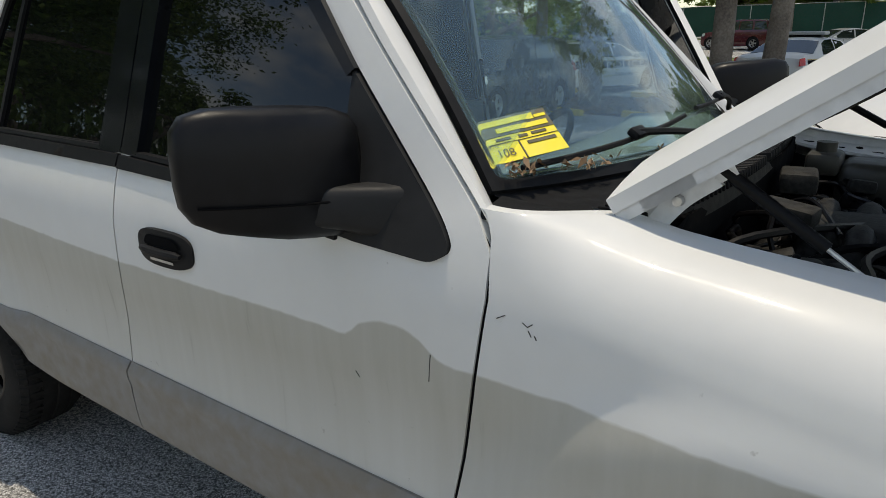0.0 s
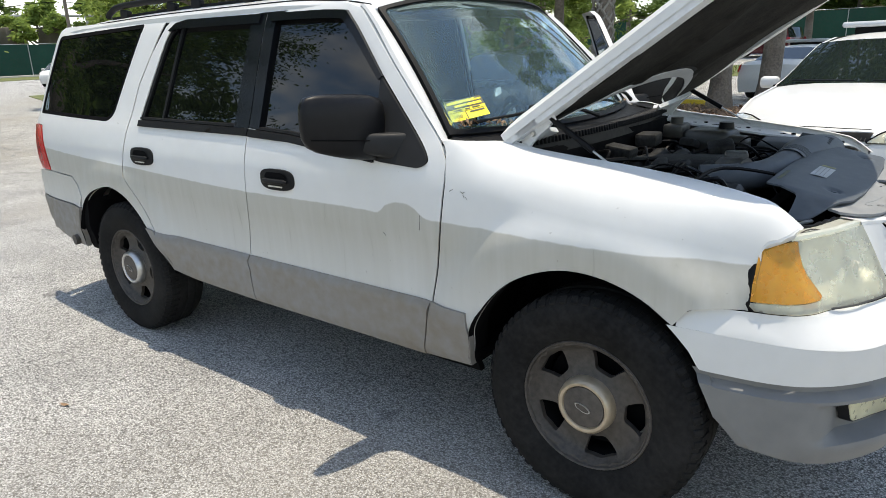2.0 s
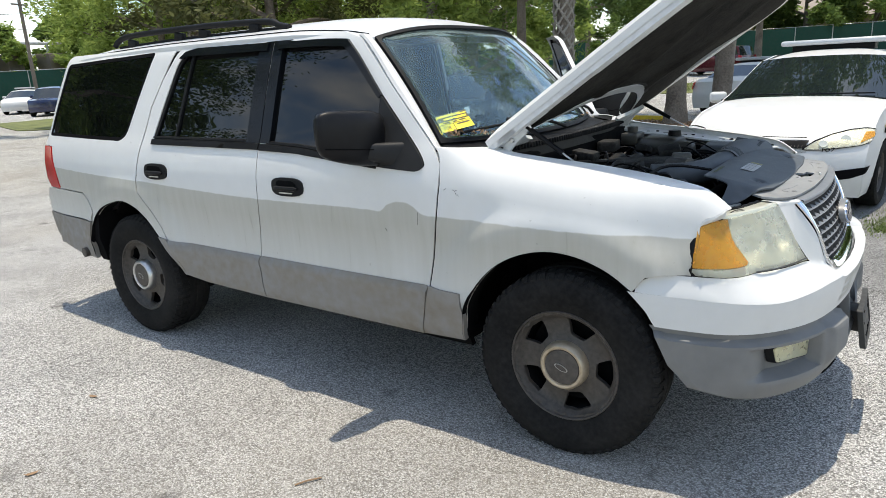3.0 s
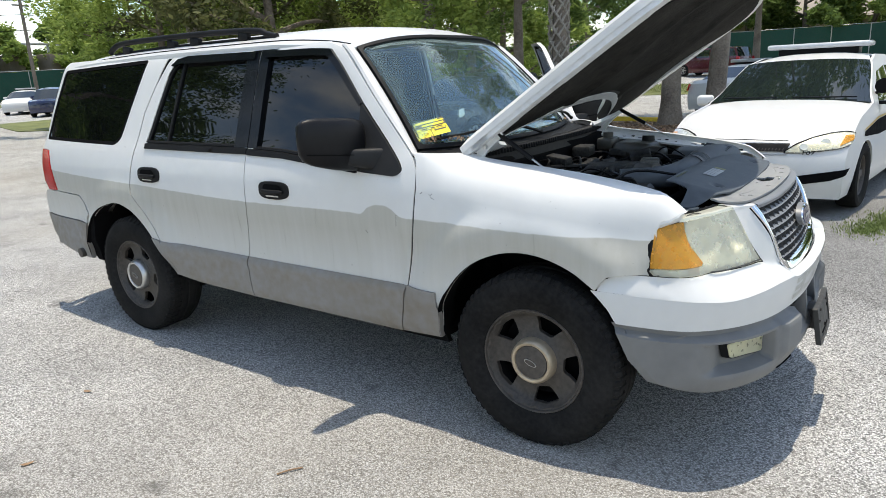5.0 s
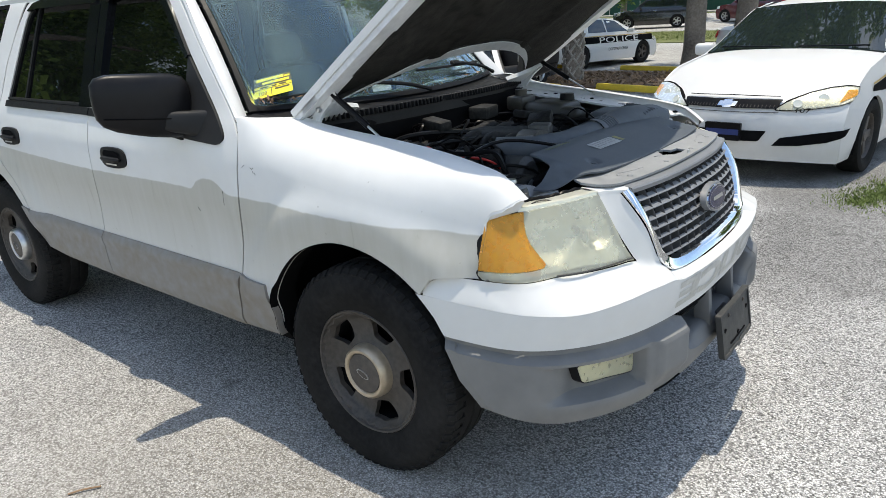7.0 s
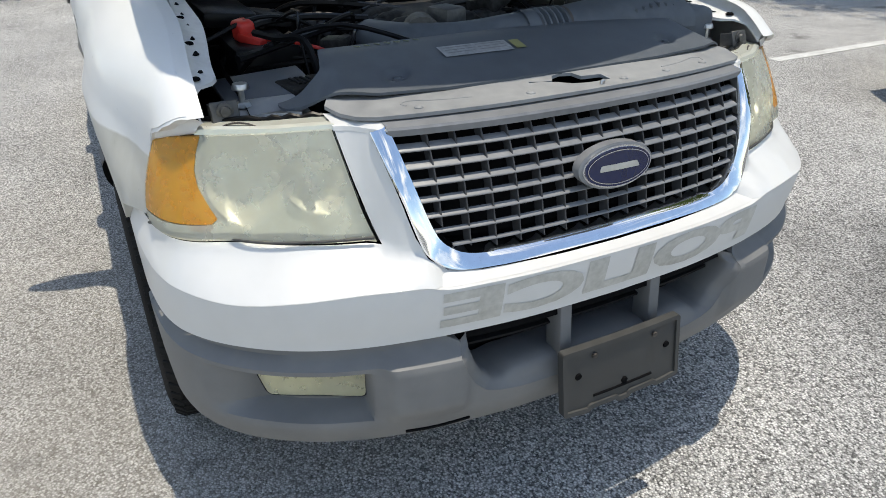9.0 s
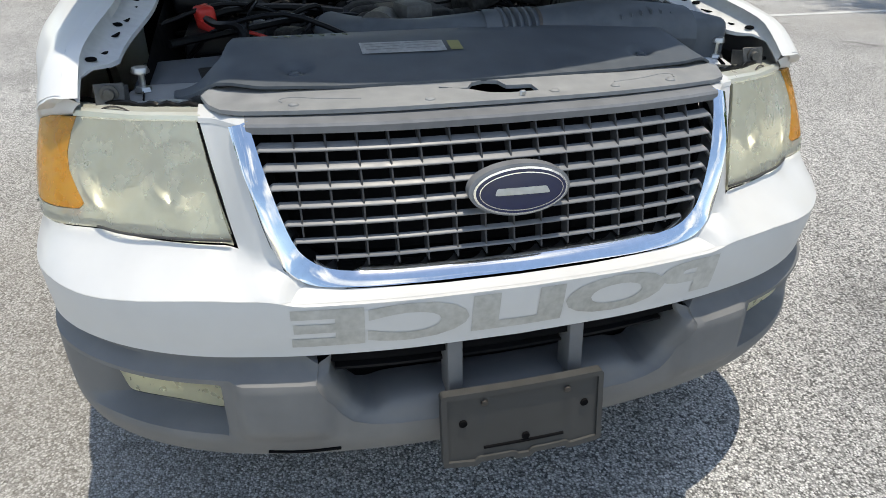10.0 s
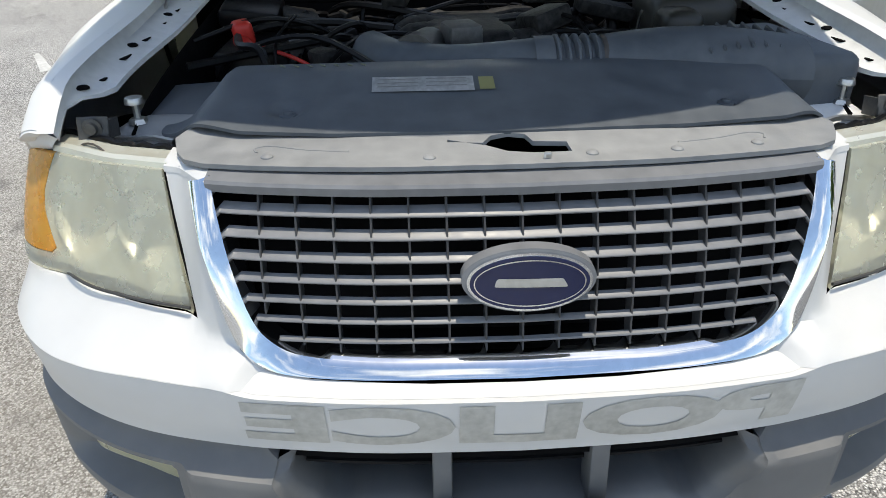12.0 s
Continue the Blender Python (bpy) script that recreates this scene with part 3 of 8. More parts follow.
def make_wheel(x, s, turn):
    """One wheel: tyre with shoulder lugs, pressed steel rim with five openings, centre cap."""
    # The barrel and brake disc are black to put shade behind the rim's openings.
    w = part("wheel", lathe([(0.214, -0.085), (0.206, -0.06), (0.206, 0.06), (0.214, 0.09)], 40), VOID, suv, "dirty black steel wheel on a worn tyre")
    base = pose(x, s * (0.866 if x > -1 else 0.876), 0.402, 0, turn, 0 if s < 0 else 180) @ Matrix.Diagonal((1.018, 1.018, 1.018, 1))
    tyre = [(0.228, 0.118), (0.212, 0.10), (0.224, -0.100), (0.233, -0.112), (0.252, -0.121), (0.292, -0.133), (0.325, -0.136), (0.352, -0.131), (0.374, -0.122), (0.388, -0.108), (0.394, -0.090),
            (0.395, -0.064), (0.389, -0.061), (0.389, -0.052), (0.3965, -0.049), (0.397, -0.012), (0.390, -0.009), (0.390, 0.009), (0.397, 0.012), (0.3965, 0.049), (0.389, 0.052), (0.389, 0.061), (0.395, 0.064), (0.394, 0.09), (0.374, 0.122), (0.325, 0.134), (0.228, 0.118)]
    part("tyre", lathe(tyre, 72), RUBBER, w, "worn black rubber tyre")
    lugs = []
    for i in range(58):
        a = 2 * math.pi * i / 58
        m = Matrix.Rotation(-a, 4, "Y")
        lugs.append(moved(block((0.012, 0.034, 0.026), (0.3835, -0.110, 0), (0, 0, -38), 0.003, 1), m))
        lugs.append(moved(block((0.006, 0.055, 0.024), (0.3945, -0.075, 0.012), (0, 0, -6), 0.002, 1), m))
    part("tread", join(*lugs), RUBBER, w)
    holes = [hub_window(math.radians(90 + 72 * k - 19), math.radians(90 + 72 * k + 19), 0.132, 0.204) for k in range(5)]
    dish = curve((0.0, -0.090), (0.085, -0.090), (0.105, -0.084), (0.125, -0.076), (0.165, -0.072), (0.200, -0.080), (0.214, -0.100), (0.226, -0.112), (0.234, -0.108))
    rim = [(0.234 * math.cos(2 * math.pi * k / 60), 0.234 * math.sin(2 * math.pi * k / 60)) for k in range(60)]
    part("rim", sheet(rim, lambda u, v: (u, dish(math.hypot(u, v)), v), 0.014, holes, (0, 0.022, 0)), STEEL, w, "grimy pressed steel rim with five openings")
    part("rim_flange", lathe([(0.226, -0.108), (0.2305, -0.117), (0.236, -0.119), (0.240, -0.113), (0.237, -0.104)], 60), STEEL, w)
    part("cap_ring", lathe([(0.104, -0.070), (0.103, -0.098), (0.098, -0.124), (0.090, -0.131), (0.080, -0.129), (0.076, -0.122)], 48), CAPRING if x > -1 else ALLOY, w, "yellowed chrome cap ring" if x > -1 else "dull silver cap ring")
    part("centre_cap", lathe([(0.078, -0.118), (0.074, -0.126), (0.05, -0.129), (0.0, -0.130)], 40), STEEL, w, "dark grey centre cap")
    oval = [(0.030 * math.cos(2 * math.pi * k / 28), 0.0125 * math.sin(2 * math.pi * k / 28)) for k in range(28)]
    part("cap_badge", sheet(oval, lambda u, v: (u, -0.1335, v), 0.01, (), (0, 0.004, 0)), ALLOY, w, "plain oval badge")
    part("cap_badge_field", sheet([(u * 0.86, v * 0.8) for u, v in oval], lambda u, v: (u, -0.1345, v), 0.01), STEEL, w)
    part("brake_disc", lathe([(0.03, 0.0), (0.19, 0.0), (0.19, 0.02), (0.03, 0.02)], 40), VOID, w)
    w.matrix_basis = base
    return w


for wheel_x, wheel_turn in ((0.022, 21), (-3.02, 26)):
    for s in (-1, 1):
        make_wheel(wheel_x, s, wheel_turn)


def body_side(s):
    """All panels of one side but the doors."""
    inn = (0, -s * 0.03, 0)
    low = [(x, z - CROWN(x)) for x, z in [(-0.555, 1.14), (-0.582, 0.95), (-0.63, 0.67), (-0.692, 0.425)] + F_ARCH + [(0.355, 0.835), (0.42, 0.848), (0.526, 0.850), (0.524, 0.93), (0.519, 1.0)]]
    ring = [(-0.604, 0.0), (-0.588, -0.025), (-0.566, -0.08)] + low + [(0.540, -0.120), (0.572, -0.094), (0.598, -0.055), (0.612, 0.0)]
    fender = part("front_fender", sheet(ring, fender_at(s), 0.028, (), inn), PAINT, suv, "scuffed white front fender with stripe residue")
    # The plain black corner of the cowl between the fender and the glass.
    rows = []
    for x in np.linspace(-0.60, -0.355, 14):
        k = (x + 0.62) / 0.265
        edge, glass = Vector(fender_at(s)(float(x), 0.0)), Vector((-0.64, s * 0.842, 1.300)).lerp(Vector((-0.36, s * 0.770, 1.255)), k)
        rows.append([edge + Vector((0, 0, -0.02)), edge + Vector((0, -s * 0.004, -0.004)), edge.lerp(glass, 0.5) + Vector((0, 0, -0.004)), glass])
    part("cowl_corner", strip(rows), TRIM, suv, "plain weathered black cowl corner")
    # The turned-in flange along the top of the fender.
    flange_out = lambda x: 0.044 * smooth(0.05, 0.48, x)
    xs = np.linspace(-0.45, 0.595, 38)
    rows = []
    for x in xs:
        t = CROWN(x)
        w = 1 - smooth(0.455, 0.54, x)
        y = crown_y(x)
        fold, hem = y - 0.026, 0.701 + flange_out(x)
        rows.append([(x, s * y, t), (x, s * (y - 0.012), t - 0.006), (x, s * (y - 0.024), t - 0.028), (x, s * (fold + (hem + 0.030 - fold) * w), t - 0.030 - 0.010 * w), (x, s * (fold + (hem - fold) * w), t - 0.032 - 0.014 * w), (x, s * (fold + (hem - 0.001 - fold) * w), t - 0.036 - 0.020 * w)])
    part("fender_flange", strip(rows), PRIMER, fender, "dusty white inner flange with slots")
    for k, x in enumerate(np.arange(-0.3, 0.5, 0.105)):
        t = CROWN(x)
        part("flange_slot", block((0.030 + 0.012 * math.sin(x * 40), 0.018, 0.004), (x, s * (0.738 + flange_out(x) + 0.006 * math.sin(x * 70)), t - 0.0405), (s * -8, 0, 0), 0.0015, 1), VOID, fender)
        if k % 2:
            part("flange_bolt", moved(lathe([(0.0, 0.006), (0.009, 0.004), (0.012, 0.001), (0.012, -0.002)], 12, "z"), pose(x + 0.05, s * (0.75 + flange_out(x)), t - 0.042)), VOID, fender)
    # Wheel housings, coloured near-black to carry the shade inside the arches.
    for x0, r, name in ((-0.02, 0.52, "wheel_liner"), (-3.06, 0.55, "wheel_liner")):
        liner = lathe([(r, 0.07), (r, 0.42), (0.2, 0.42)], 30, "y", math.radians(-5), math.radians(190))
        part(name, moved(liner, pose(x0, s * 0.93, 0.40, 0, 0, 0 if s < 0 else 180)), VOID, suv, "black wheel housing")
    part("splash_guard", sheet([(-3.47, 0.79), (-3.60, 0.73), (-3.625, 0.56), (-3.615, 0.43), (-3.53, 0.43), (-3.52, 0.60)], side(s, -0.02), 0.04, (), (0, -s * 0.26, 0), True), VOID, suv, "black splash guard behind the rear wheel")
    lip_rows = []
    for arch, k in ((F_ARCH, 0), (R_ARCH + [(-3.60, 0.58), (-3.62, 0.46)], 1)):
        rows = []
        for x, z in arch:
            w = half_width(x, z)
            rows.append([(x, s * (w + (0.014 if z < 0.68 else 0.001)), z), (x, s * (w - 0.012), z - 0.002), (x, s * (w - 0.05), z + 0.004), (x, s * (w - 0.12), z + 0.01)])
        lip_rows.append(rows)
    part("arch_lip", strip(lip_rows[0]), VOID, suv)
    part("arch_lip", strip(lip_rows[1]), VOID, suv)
    # Quarter panel behind the rear door.
    ring = [(-2.605, 1.852), (-2.71, 1.66), (-2.795, 1.50), (-2.865, 1.23), (-2.912, 1.05), (-2.902, 0.985), (-2.78, 0.86), (-2.70, 0.76), (-2.655, 0.68), (-2.735, 0.693)] + [p for p in R_ARCH if p[0] < -2.745] + [(-3.50, 0.80), (-3.62, 0.925), (-3.96, 0.935), (-4.035, 1.235), (-4.165, 1.245), (-4.14, 1.30), (-4.11, 1.36), (-3.94, 1.835), (-3.90, 1.856)]
    window = rounded(Q_WINDOW, [0.03, 0.03, 0.02, 0.06, 0.08])
    quarter = part("quarter_panel", sheet(ring, side(s), 0.035, [window], inn), PAINT, suv, "white rear quarter panel with a dented arch")
    part("quarter_window", sheet(grow(window, -0.004), side(s, -0.004), 0.06, (), (0, -s * 0.005, 0), True), TINT, quarter, "black tinted quarter window")
    part("quarter_window_seal", band(grow(window, 0.002), grow(window, -0.022), side(s, -0.001), 0.03, (0, -s * 0.01, 0)), VOID, quarter)
    # Fuel-door and dent seams are left to the paint; the tail lamp is a part.
    lamp = rounded([(-4.165, 1.24), (-4.04, 1.23), (-3.965, 0.937), (-4.12, 0.935), (-4.18, 1.0)], 0.012)
    tail = part("tail_lamp", sheet(lamp, side(s, 0.006), 0.03, (), inn), RED, suv, "red ribbed tail lamp")
    ribs = [sheet([(-4.155 + 0.018 * k, 1.20 - 0.065 * k), (-4.05 + 0.018 * k, 1.19 - 0.065 * k), (-4.048 + 0.018 * k, 1.183 - 0.065 * k), (-4.153 + 0.018 * k, 1.193 - 0.065 * k)], side(s, 0.009), 0.03) for k in range(4)]
    for rib in ribs:
        part("tail_lamp_rib", rib, RED, tail)
    # Rear bumper: white upper band, grey lower part.
    upper = [(-3.505, 0.795), (-3.62, 0.918), (-3.96, 0.928), (-4.20, 0.925), (-4.29, 0.85), (-4.285, 0.74), (-3.55, 0.728), (-3.545, 0.76)]
    part("rear_bumper_band", sheet(upper, side(s, 0.004), 0.04, (), inn), PAINT, suv)
    lower = [(-3.552, 0.722), (-4.285, 0.733), (-4.20, 0.58), (-4.05, 0.50), (-3.85, 0.46), (-3.62, 0.445), (-3.60, 0.58)]
    part("rear_bumper_corner", sheet(lower, side(s, 0.012), 0.04, (), inn), CLAD, suv, "faded grey rear bumper corner")
    # Cladding pieces on the fender and before the rear wheel.
    part("cladding", sheet([(-0.638, 0.668), (-0.46, 0.660), (-0.455, 0.56), (-0.475, 0.415), (-0.705, 0.41)], side(s, 0.012), 0.03, (), inn), CLAD, suv, "stained grey plastic cladding")
    part("cladding", sheet([(-2.655, 0.688), (-2.735, 0.698), (-2.62, 0.555), (-2.545, 0.466), (-2.52, 0.468)], side(s, 0.012), 0.03, (), inn), CLAD, suv)
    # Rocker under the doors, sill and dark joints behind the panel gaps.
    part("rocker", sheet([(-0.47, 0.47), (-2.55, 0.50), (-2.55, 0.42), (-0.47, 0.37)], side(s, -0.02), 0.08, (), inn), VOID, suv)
    for gap in ([(-0.548, 1.10), (-0.565, 1.235), (-0.598, 1.275), (-0.615, 1.25), (-0.60, 1.10), (-0.66, 0.67), (-0.72, 0.42), (-0.66, 0.42), (-0.59, 0.67), (-0.53, 1.0)], [(-1.71, 1.28), (-1.78, 1.28), (-1.83, 0.67), (-1.83, 0.43), (-1.76, 0.43), (-1.76, 0.67), (-1.71, 1.0)],
                [(-2.58, 1.84), (-2.64, 1.84), (-2.84, 1.5), (-2.95, 1.05), (-2.94, 0.97), (-2.70, 0.72), (-2.68, 0.76), (-2.87, 0.99), (-2.87, 1.05), (-2.76, 1.5)]):
        part("door_seal", sheet(gap, side(s, -0.006), 0.03), VOID, suv)
    return fender


def door_front(s):
    """A front door with frame, glass, visor, mirror, handle and cladding."""
    inn = (0, -s * 0.03, 0)
    ring = [(-0.563, 1.225), (-0.563, 1.14), (-0.591, 0.95), (-0.639, 0.67), (-0.701, 0.425), (-1.803, 0.425), (-1.800, 0.67), (-1.760, 0.97), (-1.748, 1.22), (-1.733, 1.842), (-1.25, 1.838), (-1.12, 1.80), (-0.88, 1.56), (-0.60, 1.285)]
    window = rounded(F_WINDOW, [0.01, 0.02, 0.08, 0.06, 0.02, 0.03, 0.03, 0.03, 0.0, 0.0])
    door = part("front_door", sheet(ring, side(s), 0.03, [window], inn), PAINT, suv, "white front door with dull stripe residue")
    part("pillar_cover", sheet([(-1.7455, 1.30), (-1.7345, 1.822), (-1.60, 1.822), (-1.62, 1.815), (-1.663, 1.80), (-1.672, 1.30)], side(s, 0.004), 0.05, (), inn), GLOSSY, door, "glossy black pillar cover")
    glass = [(-1.68, 1.29), (-1.67, 1.80), (-1.27, 1.79), (-1.18, 1.75), (-0.95, 1.52), (-0.90, 1.47), (-0.90, 1.24), (-1.45, 1.275)]
    part("window_glass", sheet(glass, side(s, -0.016), 0.06, (), (0, -s * 0.005, 0), True), TINT, door, "black tinted window glass")
    part("window_channel", band(grow(window, 0.003), grow(window, -0.02), side(s, -0.006), 0.03, (0, -s * 0.02, 0)), TRIM, door)
    sail = rounded([(-0.945, 1.53), (-0.668, 1.262), (-0.64, 1.218), (-0.68, 1.192), (-0.87, 1.203), (-0.93, 1.21), (-0.935, 1.3)], [0.01, 0.07, 0.05, 0.04, 0, 0, 0])
    part("mirror_sail", sheet(sail, side(s, 0.008), 0.03, (), inn), SAIL, door, "matt black mirror sail")
    strip_ring = [(-1.742, 1.262), (-1.742, 1.296), (-1.45, 1.282), (-0.92, 1.228), (-0.92, 1.198), (-1.45, 1.252)]
    part("belt_moulding", sheet(strip_ring, side(s, 0.010), 0.04, (), inn), TRIM, door, "black belt moulding")
    part("belt_seal", sheet([(-1.742, 1.300), (-1.742, 1.310), (-1.45, 1.297), (-0.92, 1.243), (-0.92, 1.233), (-1.45, 1.286)], side(s, 0.004), 0.04, (), inn), TRIM, door)
    top = [(-1.70, 1.815), (-1.27, 1.805), (-1.16, 1.765), (-0.935, 1.53)]
    low = [(-0.952, 1.515), (-1.18, 1.735), (-1.28, 1.770), (-1.70, 1.780)]
    visor = [tuple(p.xy) for p in bend([Vector((*p, 0)) for p in top], 5)] + [tuple(p.xy) for p in bend([Vector((*p, 0)) for p in low], 5)]
    part("window_visor", sheet(visor, side(s, 0.015), 0.03, (), inn), GLOSSY, door, "smoked plastic window visor")
    handle(s, -1.515, 1.082, door)
    clad = [(-0.643, 0.664), (-1.80, 0.674), (-1.803, 0.425), (-1.31, 0.418), (-0.709, 0.408)]
    part("cladding", sheet(clad, clad_at(s), 0.025, (), inn), CLAD, door, "stained grey plastic door cladding")
    return door


def clad_at(s):
    """Cladding stands proud with a bevelled top edge and a shallow rib."""
    def at(x, z):
        top = 0.672 + 0.010 * (-x - 0.64) / 1.9
        lift = 0.004 + 0.018 * smooth(0.0, 0.03, top - z) - 0.006 * smooth(0.05, 0.07, top - z)
        return (x, s * (half_width(x, z) + lift), z)
    return at


def handle(s, x, z, door):
    """A pull handle in a dark oval bezel."""
    ring = [(0.118 * math.copysign(abs(math.cos(a)) ** 0.62, math.cos(a)), 0.048 * math.copysign(abs(math.sin(a)) ** 0.7, math.sin(a))) for a in [2 * math.pi * k / 32 for k in range(32)]]
    at = lambda u, v: (x + u, s * (half_width(x + u, z + v) + 0.010 * (1 - (u / 0.125) ** 2) + 0.004), z + v)
    body = part("door_handle", sheet(ring, at, 0.012, (), (0, -s * 0.02, 0)), TRIM, door, "dark grey oval door handle")
    cup = rounded([(-0.075, 0.006), (-0.06, 0.034), (0.055, 0.034), (0.085, 0.008)], 0.02)
    part("handle_cup", sheet(cup, lambda u, v: (x + u, s * (half_width(x + u, z + v) + 0.0165), z + v), 0.02), VOID, body)
    pull = [(x + u, s * (half_width(x + u, z) + 0.026 - 0.9 * u * u), z - 0.006) for u in np.linspace(-0.085, 0.085, 9)]
    part("handle_pull", tube(pull, [0.006] + [0.012] * 7 + [0.006], 8), TRIM, body)
    slot = rounded([(-0.05, -0.034), (-0.05, -0.027), (0.05, -0.027), (0.05, -0.034)], 0.003)
    part("handle_slot", sheet(slot, lambda u, v: (x + u, s * (half_width(x + u, z + v) + 0.0175), z + v), 0.02), ALLOY, body)


def door_rear(s):
    inn = (0, -s * 0.03, 0)
    ring = [(-1.768, 0.425), (-1.808, 0.425), (-1.806, 0.67), (-1.766, 0.97), (-1.754, 1.22), (-1.739, 1.842), (-2.42, 1.852), (-2.55, 1.84), (-2.60, 1.80), (-2.70, 1.66), (-2.785, 1.50), (-2.855, 1.23), (-2.902, 1.05), (-2.892, 0.985), (-2.77, 0.86), (-2.69, 0.76), (-2.645, 0.68), (-2.52, 0.47)][1:]
    window = rounded(R_WINDOW, [0.01, 0.02, 0.05, 0.04, 0.04, 0.03, 0.01])
    door = part("rear_door", sheet(ring, side(s), 0.035, [window], inn), PAINT, suv, "white rear door with dull stripe residue")
    part("pillar_cover", sheet([(-1.7515, 1.30), (-1.7405, 1.822), (-1.80, 1.822), (-1.845, 1.80), (-1.86, 1.30)], side(s, 0.004), 0.05, (), inn), GLOSSY, door, "glossy black pillar cover")
    part("window_glass", sheet(grow(window, 0.006), side(s, -0.016), 0.06, (), (0, -s * 0.005, 0), True), TINT, door, "black tinted window glass")
    part("window_channel", band(grow(window, 0.003), grow(window, -0.024), side(s, -0.006), 0.03, (0, -s * 0.02, 0)), TRIM, door)
    part("division_bar", sheet([(-2.425, 1.81), (-2.447, 1.81), (-2.53, 1.30), (-2.508, 1.30)], side(s, -0.006), 0.05, (), inn), TRIM, door)
    part("belt_moulding", sheet([(-1.75, 1.265), (-1.75, 1.298), (-2.735, 1.308), (-2.735, 1.276)], side(s, 0.010), 0.04, (), inn), TRIM, door, "black belt moulding")
    part("belt_seal", sheet([(-1.75, 1.302), (-1.75, 1.312), (-2.73, 1.324), (-2.73, 1.314)], side(s, 0.004), 0.04, (), inn), TRIM, door)
    visor = [(-1.772, 1.818), (-2.40, 1.826), (-2.50, 1.812), (-2.555, 1.775), (-2.53, 1.77), (-2.48, 1.782), (-1.775, 1.776)]
    part("window_visor", sheet(visor, side(s, 0.014), 0.03, (), inn), GLOSSY, door, "smoked plastic window visor")
    handle(s, -2.68, 1.115, door)
    part("cladding", sheet([(-1.809, 0.674), (-2.648, 0.684), (-2.515, 0.47), (-2.30, 0.447), (-1.809, 0.425)], clad_at(s), 0.025, (), inn), CLAD, door, "stained grey plastic door cladding")
    return door


def mirror(s, door):
    """A big black door mirror on an arm."""
    bm = bmesh.new()
    bmesh.ops.create_cube(bm, size=2)
    bmesh.ops.subdivide_edges(bm, edges=bm.edges[:], cuts=5, use_grid_fill=True)
    for v in bm.verts:
        p = v.co.copy()
        q = Vector((math.copysign(abs(p.x) ** 1.0, p.x), p.y, p.z))
        n = (abs(p.x) ** 5 + abs(p.y) ** 5 + abs(p.z) ** 5) ** 0.2
        q /= max(n, 1e-6)
        q *= max(abs(p.x), abs(p.y), abs(p.z))
        y, z = q.y, q.z
        deep = (0.072 * (1 - 0.22 * y * y - 0.18 * z * z) if q.x > 0 else 0.055) * (1 - 0.45 * max(y, 0.0))
        v.co = Vector((deep * q.x + 0.02 * y, 0.188 * y, (0.112 if z > 0 else 0.132 - 0.016 * max(0.0, y)) * z + (0.012 * y if z > 0 else 0.034 * y)))
    at = pose(-0.948, s * 1.110, 1.362, 0, 0, -14 if s < 0 else 14)
    shell = moved(bm, at @ Matrix.Diagonal((1, -s * -1, 1, 1)))
    m = part("door_mirror", shell, SHELL, door, "large textured black door mirror", 50)
    groove = [at @ Vector((0.070 - 0.024 * (t / 0.18) ** 2, t, -0.058 + 0.10 * (t * s))) for t in np.linspace(-0.165, 0.165, 11)]
    part("mirror_seam", tube(groove, 0.0022, 6), VOID, m)
    glass = rounded([(-0.14, -0.07), (-0.14, 0.07), (0.10, 0.07), (0.10, -0.07)], 0.03)
    part("mirror_glass", moved(sheet(glass, lambda u, v: (-0.057 + 0.10 * max(0.0, u), u if s > 0 else -u, v), 0.05, (), (0.004, 0, 0)), at), CHROME, m, "mirror glass")
    rows = []
    for x, y, z, a, h in ((-0.95, 1.13, 1.290, 0.040, 0.036), (-0.915, 1.06, 1.284, 0.045, 0.040), (-0.875, 1.0, 1.274, 0.050, 0.046), (-0.835, 0.962, 1.260, 0.062, 0.058), (-0.79, 0.930, 1.250, 0.085, 0.072)):
        rows.append([(x + a * math.copysign(abs(math.cos(q)) ** 0.5, math.cos(q)), s * y, z + h * math.copysign(abs(math.sin(q)) ** 0.5, math.sin(q))) for q in [2 * math.pi * k / 20 for k in range(21)]])
    arm = strip(rows)
    part("mirror_arm", arm, SAIL, m, "black mirror arm")


for s in (-1, 1):
    body_side(s)
    door_rear(s)
right_door = door_front(-1)
mirror(-1, right_door)
left_door = door_front(1)
mirror(1, left_door)
tagged(left_door, "white driver's door standing wide open")
hinge = Vector((-0.60, 0.955, 0))
left_door.matrix_basis = Matrix.Translation(hinge) @ Matrix.Rotation(radians(-58), 4, "Z") @ Matrix.Translation(-hinge)
part("door_lining", sheet([(-0.62, 1.2), (-0.64, 0.95), (-0.68, 0.67), (-0.74, 0.45), (-1.78, 0.45), (-1.73, 1.0), (-1.72, 1.26), (-0.9, 1.2)], side(1, -0.05), 0.08, (), (0, -0.03, 0)), CABIN, left_door, "grey inner door lining")
for door_part, strokes in ((right_door, (((-0.678, 1.012), (-0.684, 0.952)), ((-0.878, 0.918), (-0.868, 0.905)))), (suv, (((-0.536, 1.119), (-0.520, 1.128)), ((-0.486, 1.122), (-0.476, 1.116), (-0.467, 1.123)), ((-0.474, 1.110), (-0.468, 1.100)), ((-0.462, 1.104), (-0.458, 1.096))))):
    for line in strokes:
        part("scratch", tube([(x, -half_width(x, z) - 0.0002, z) for x, z in line], 0.0011, 5), BRACKET, door_part, "small dark scratch")

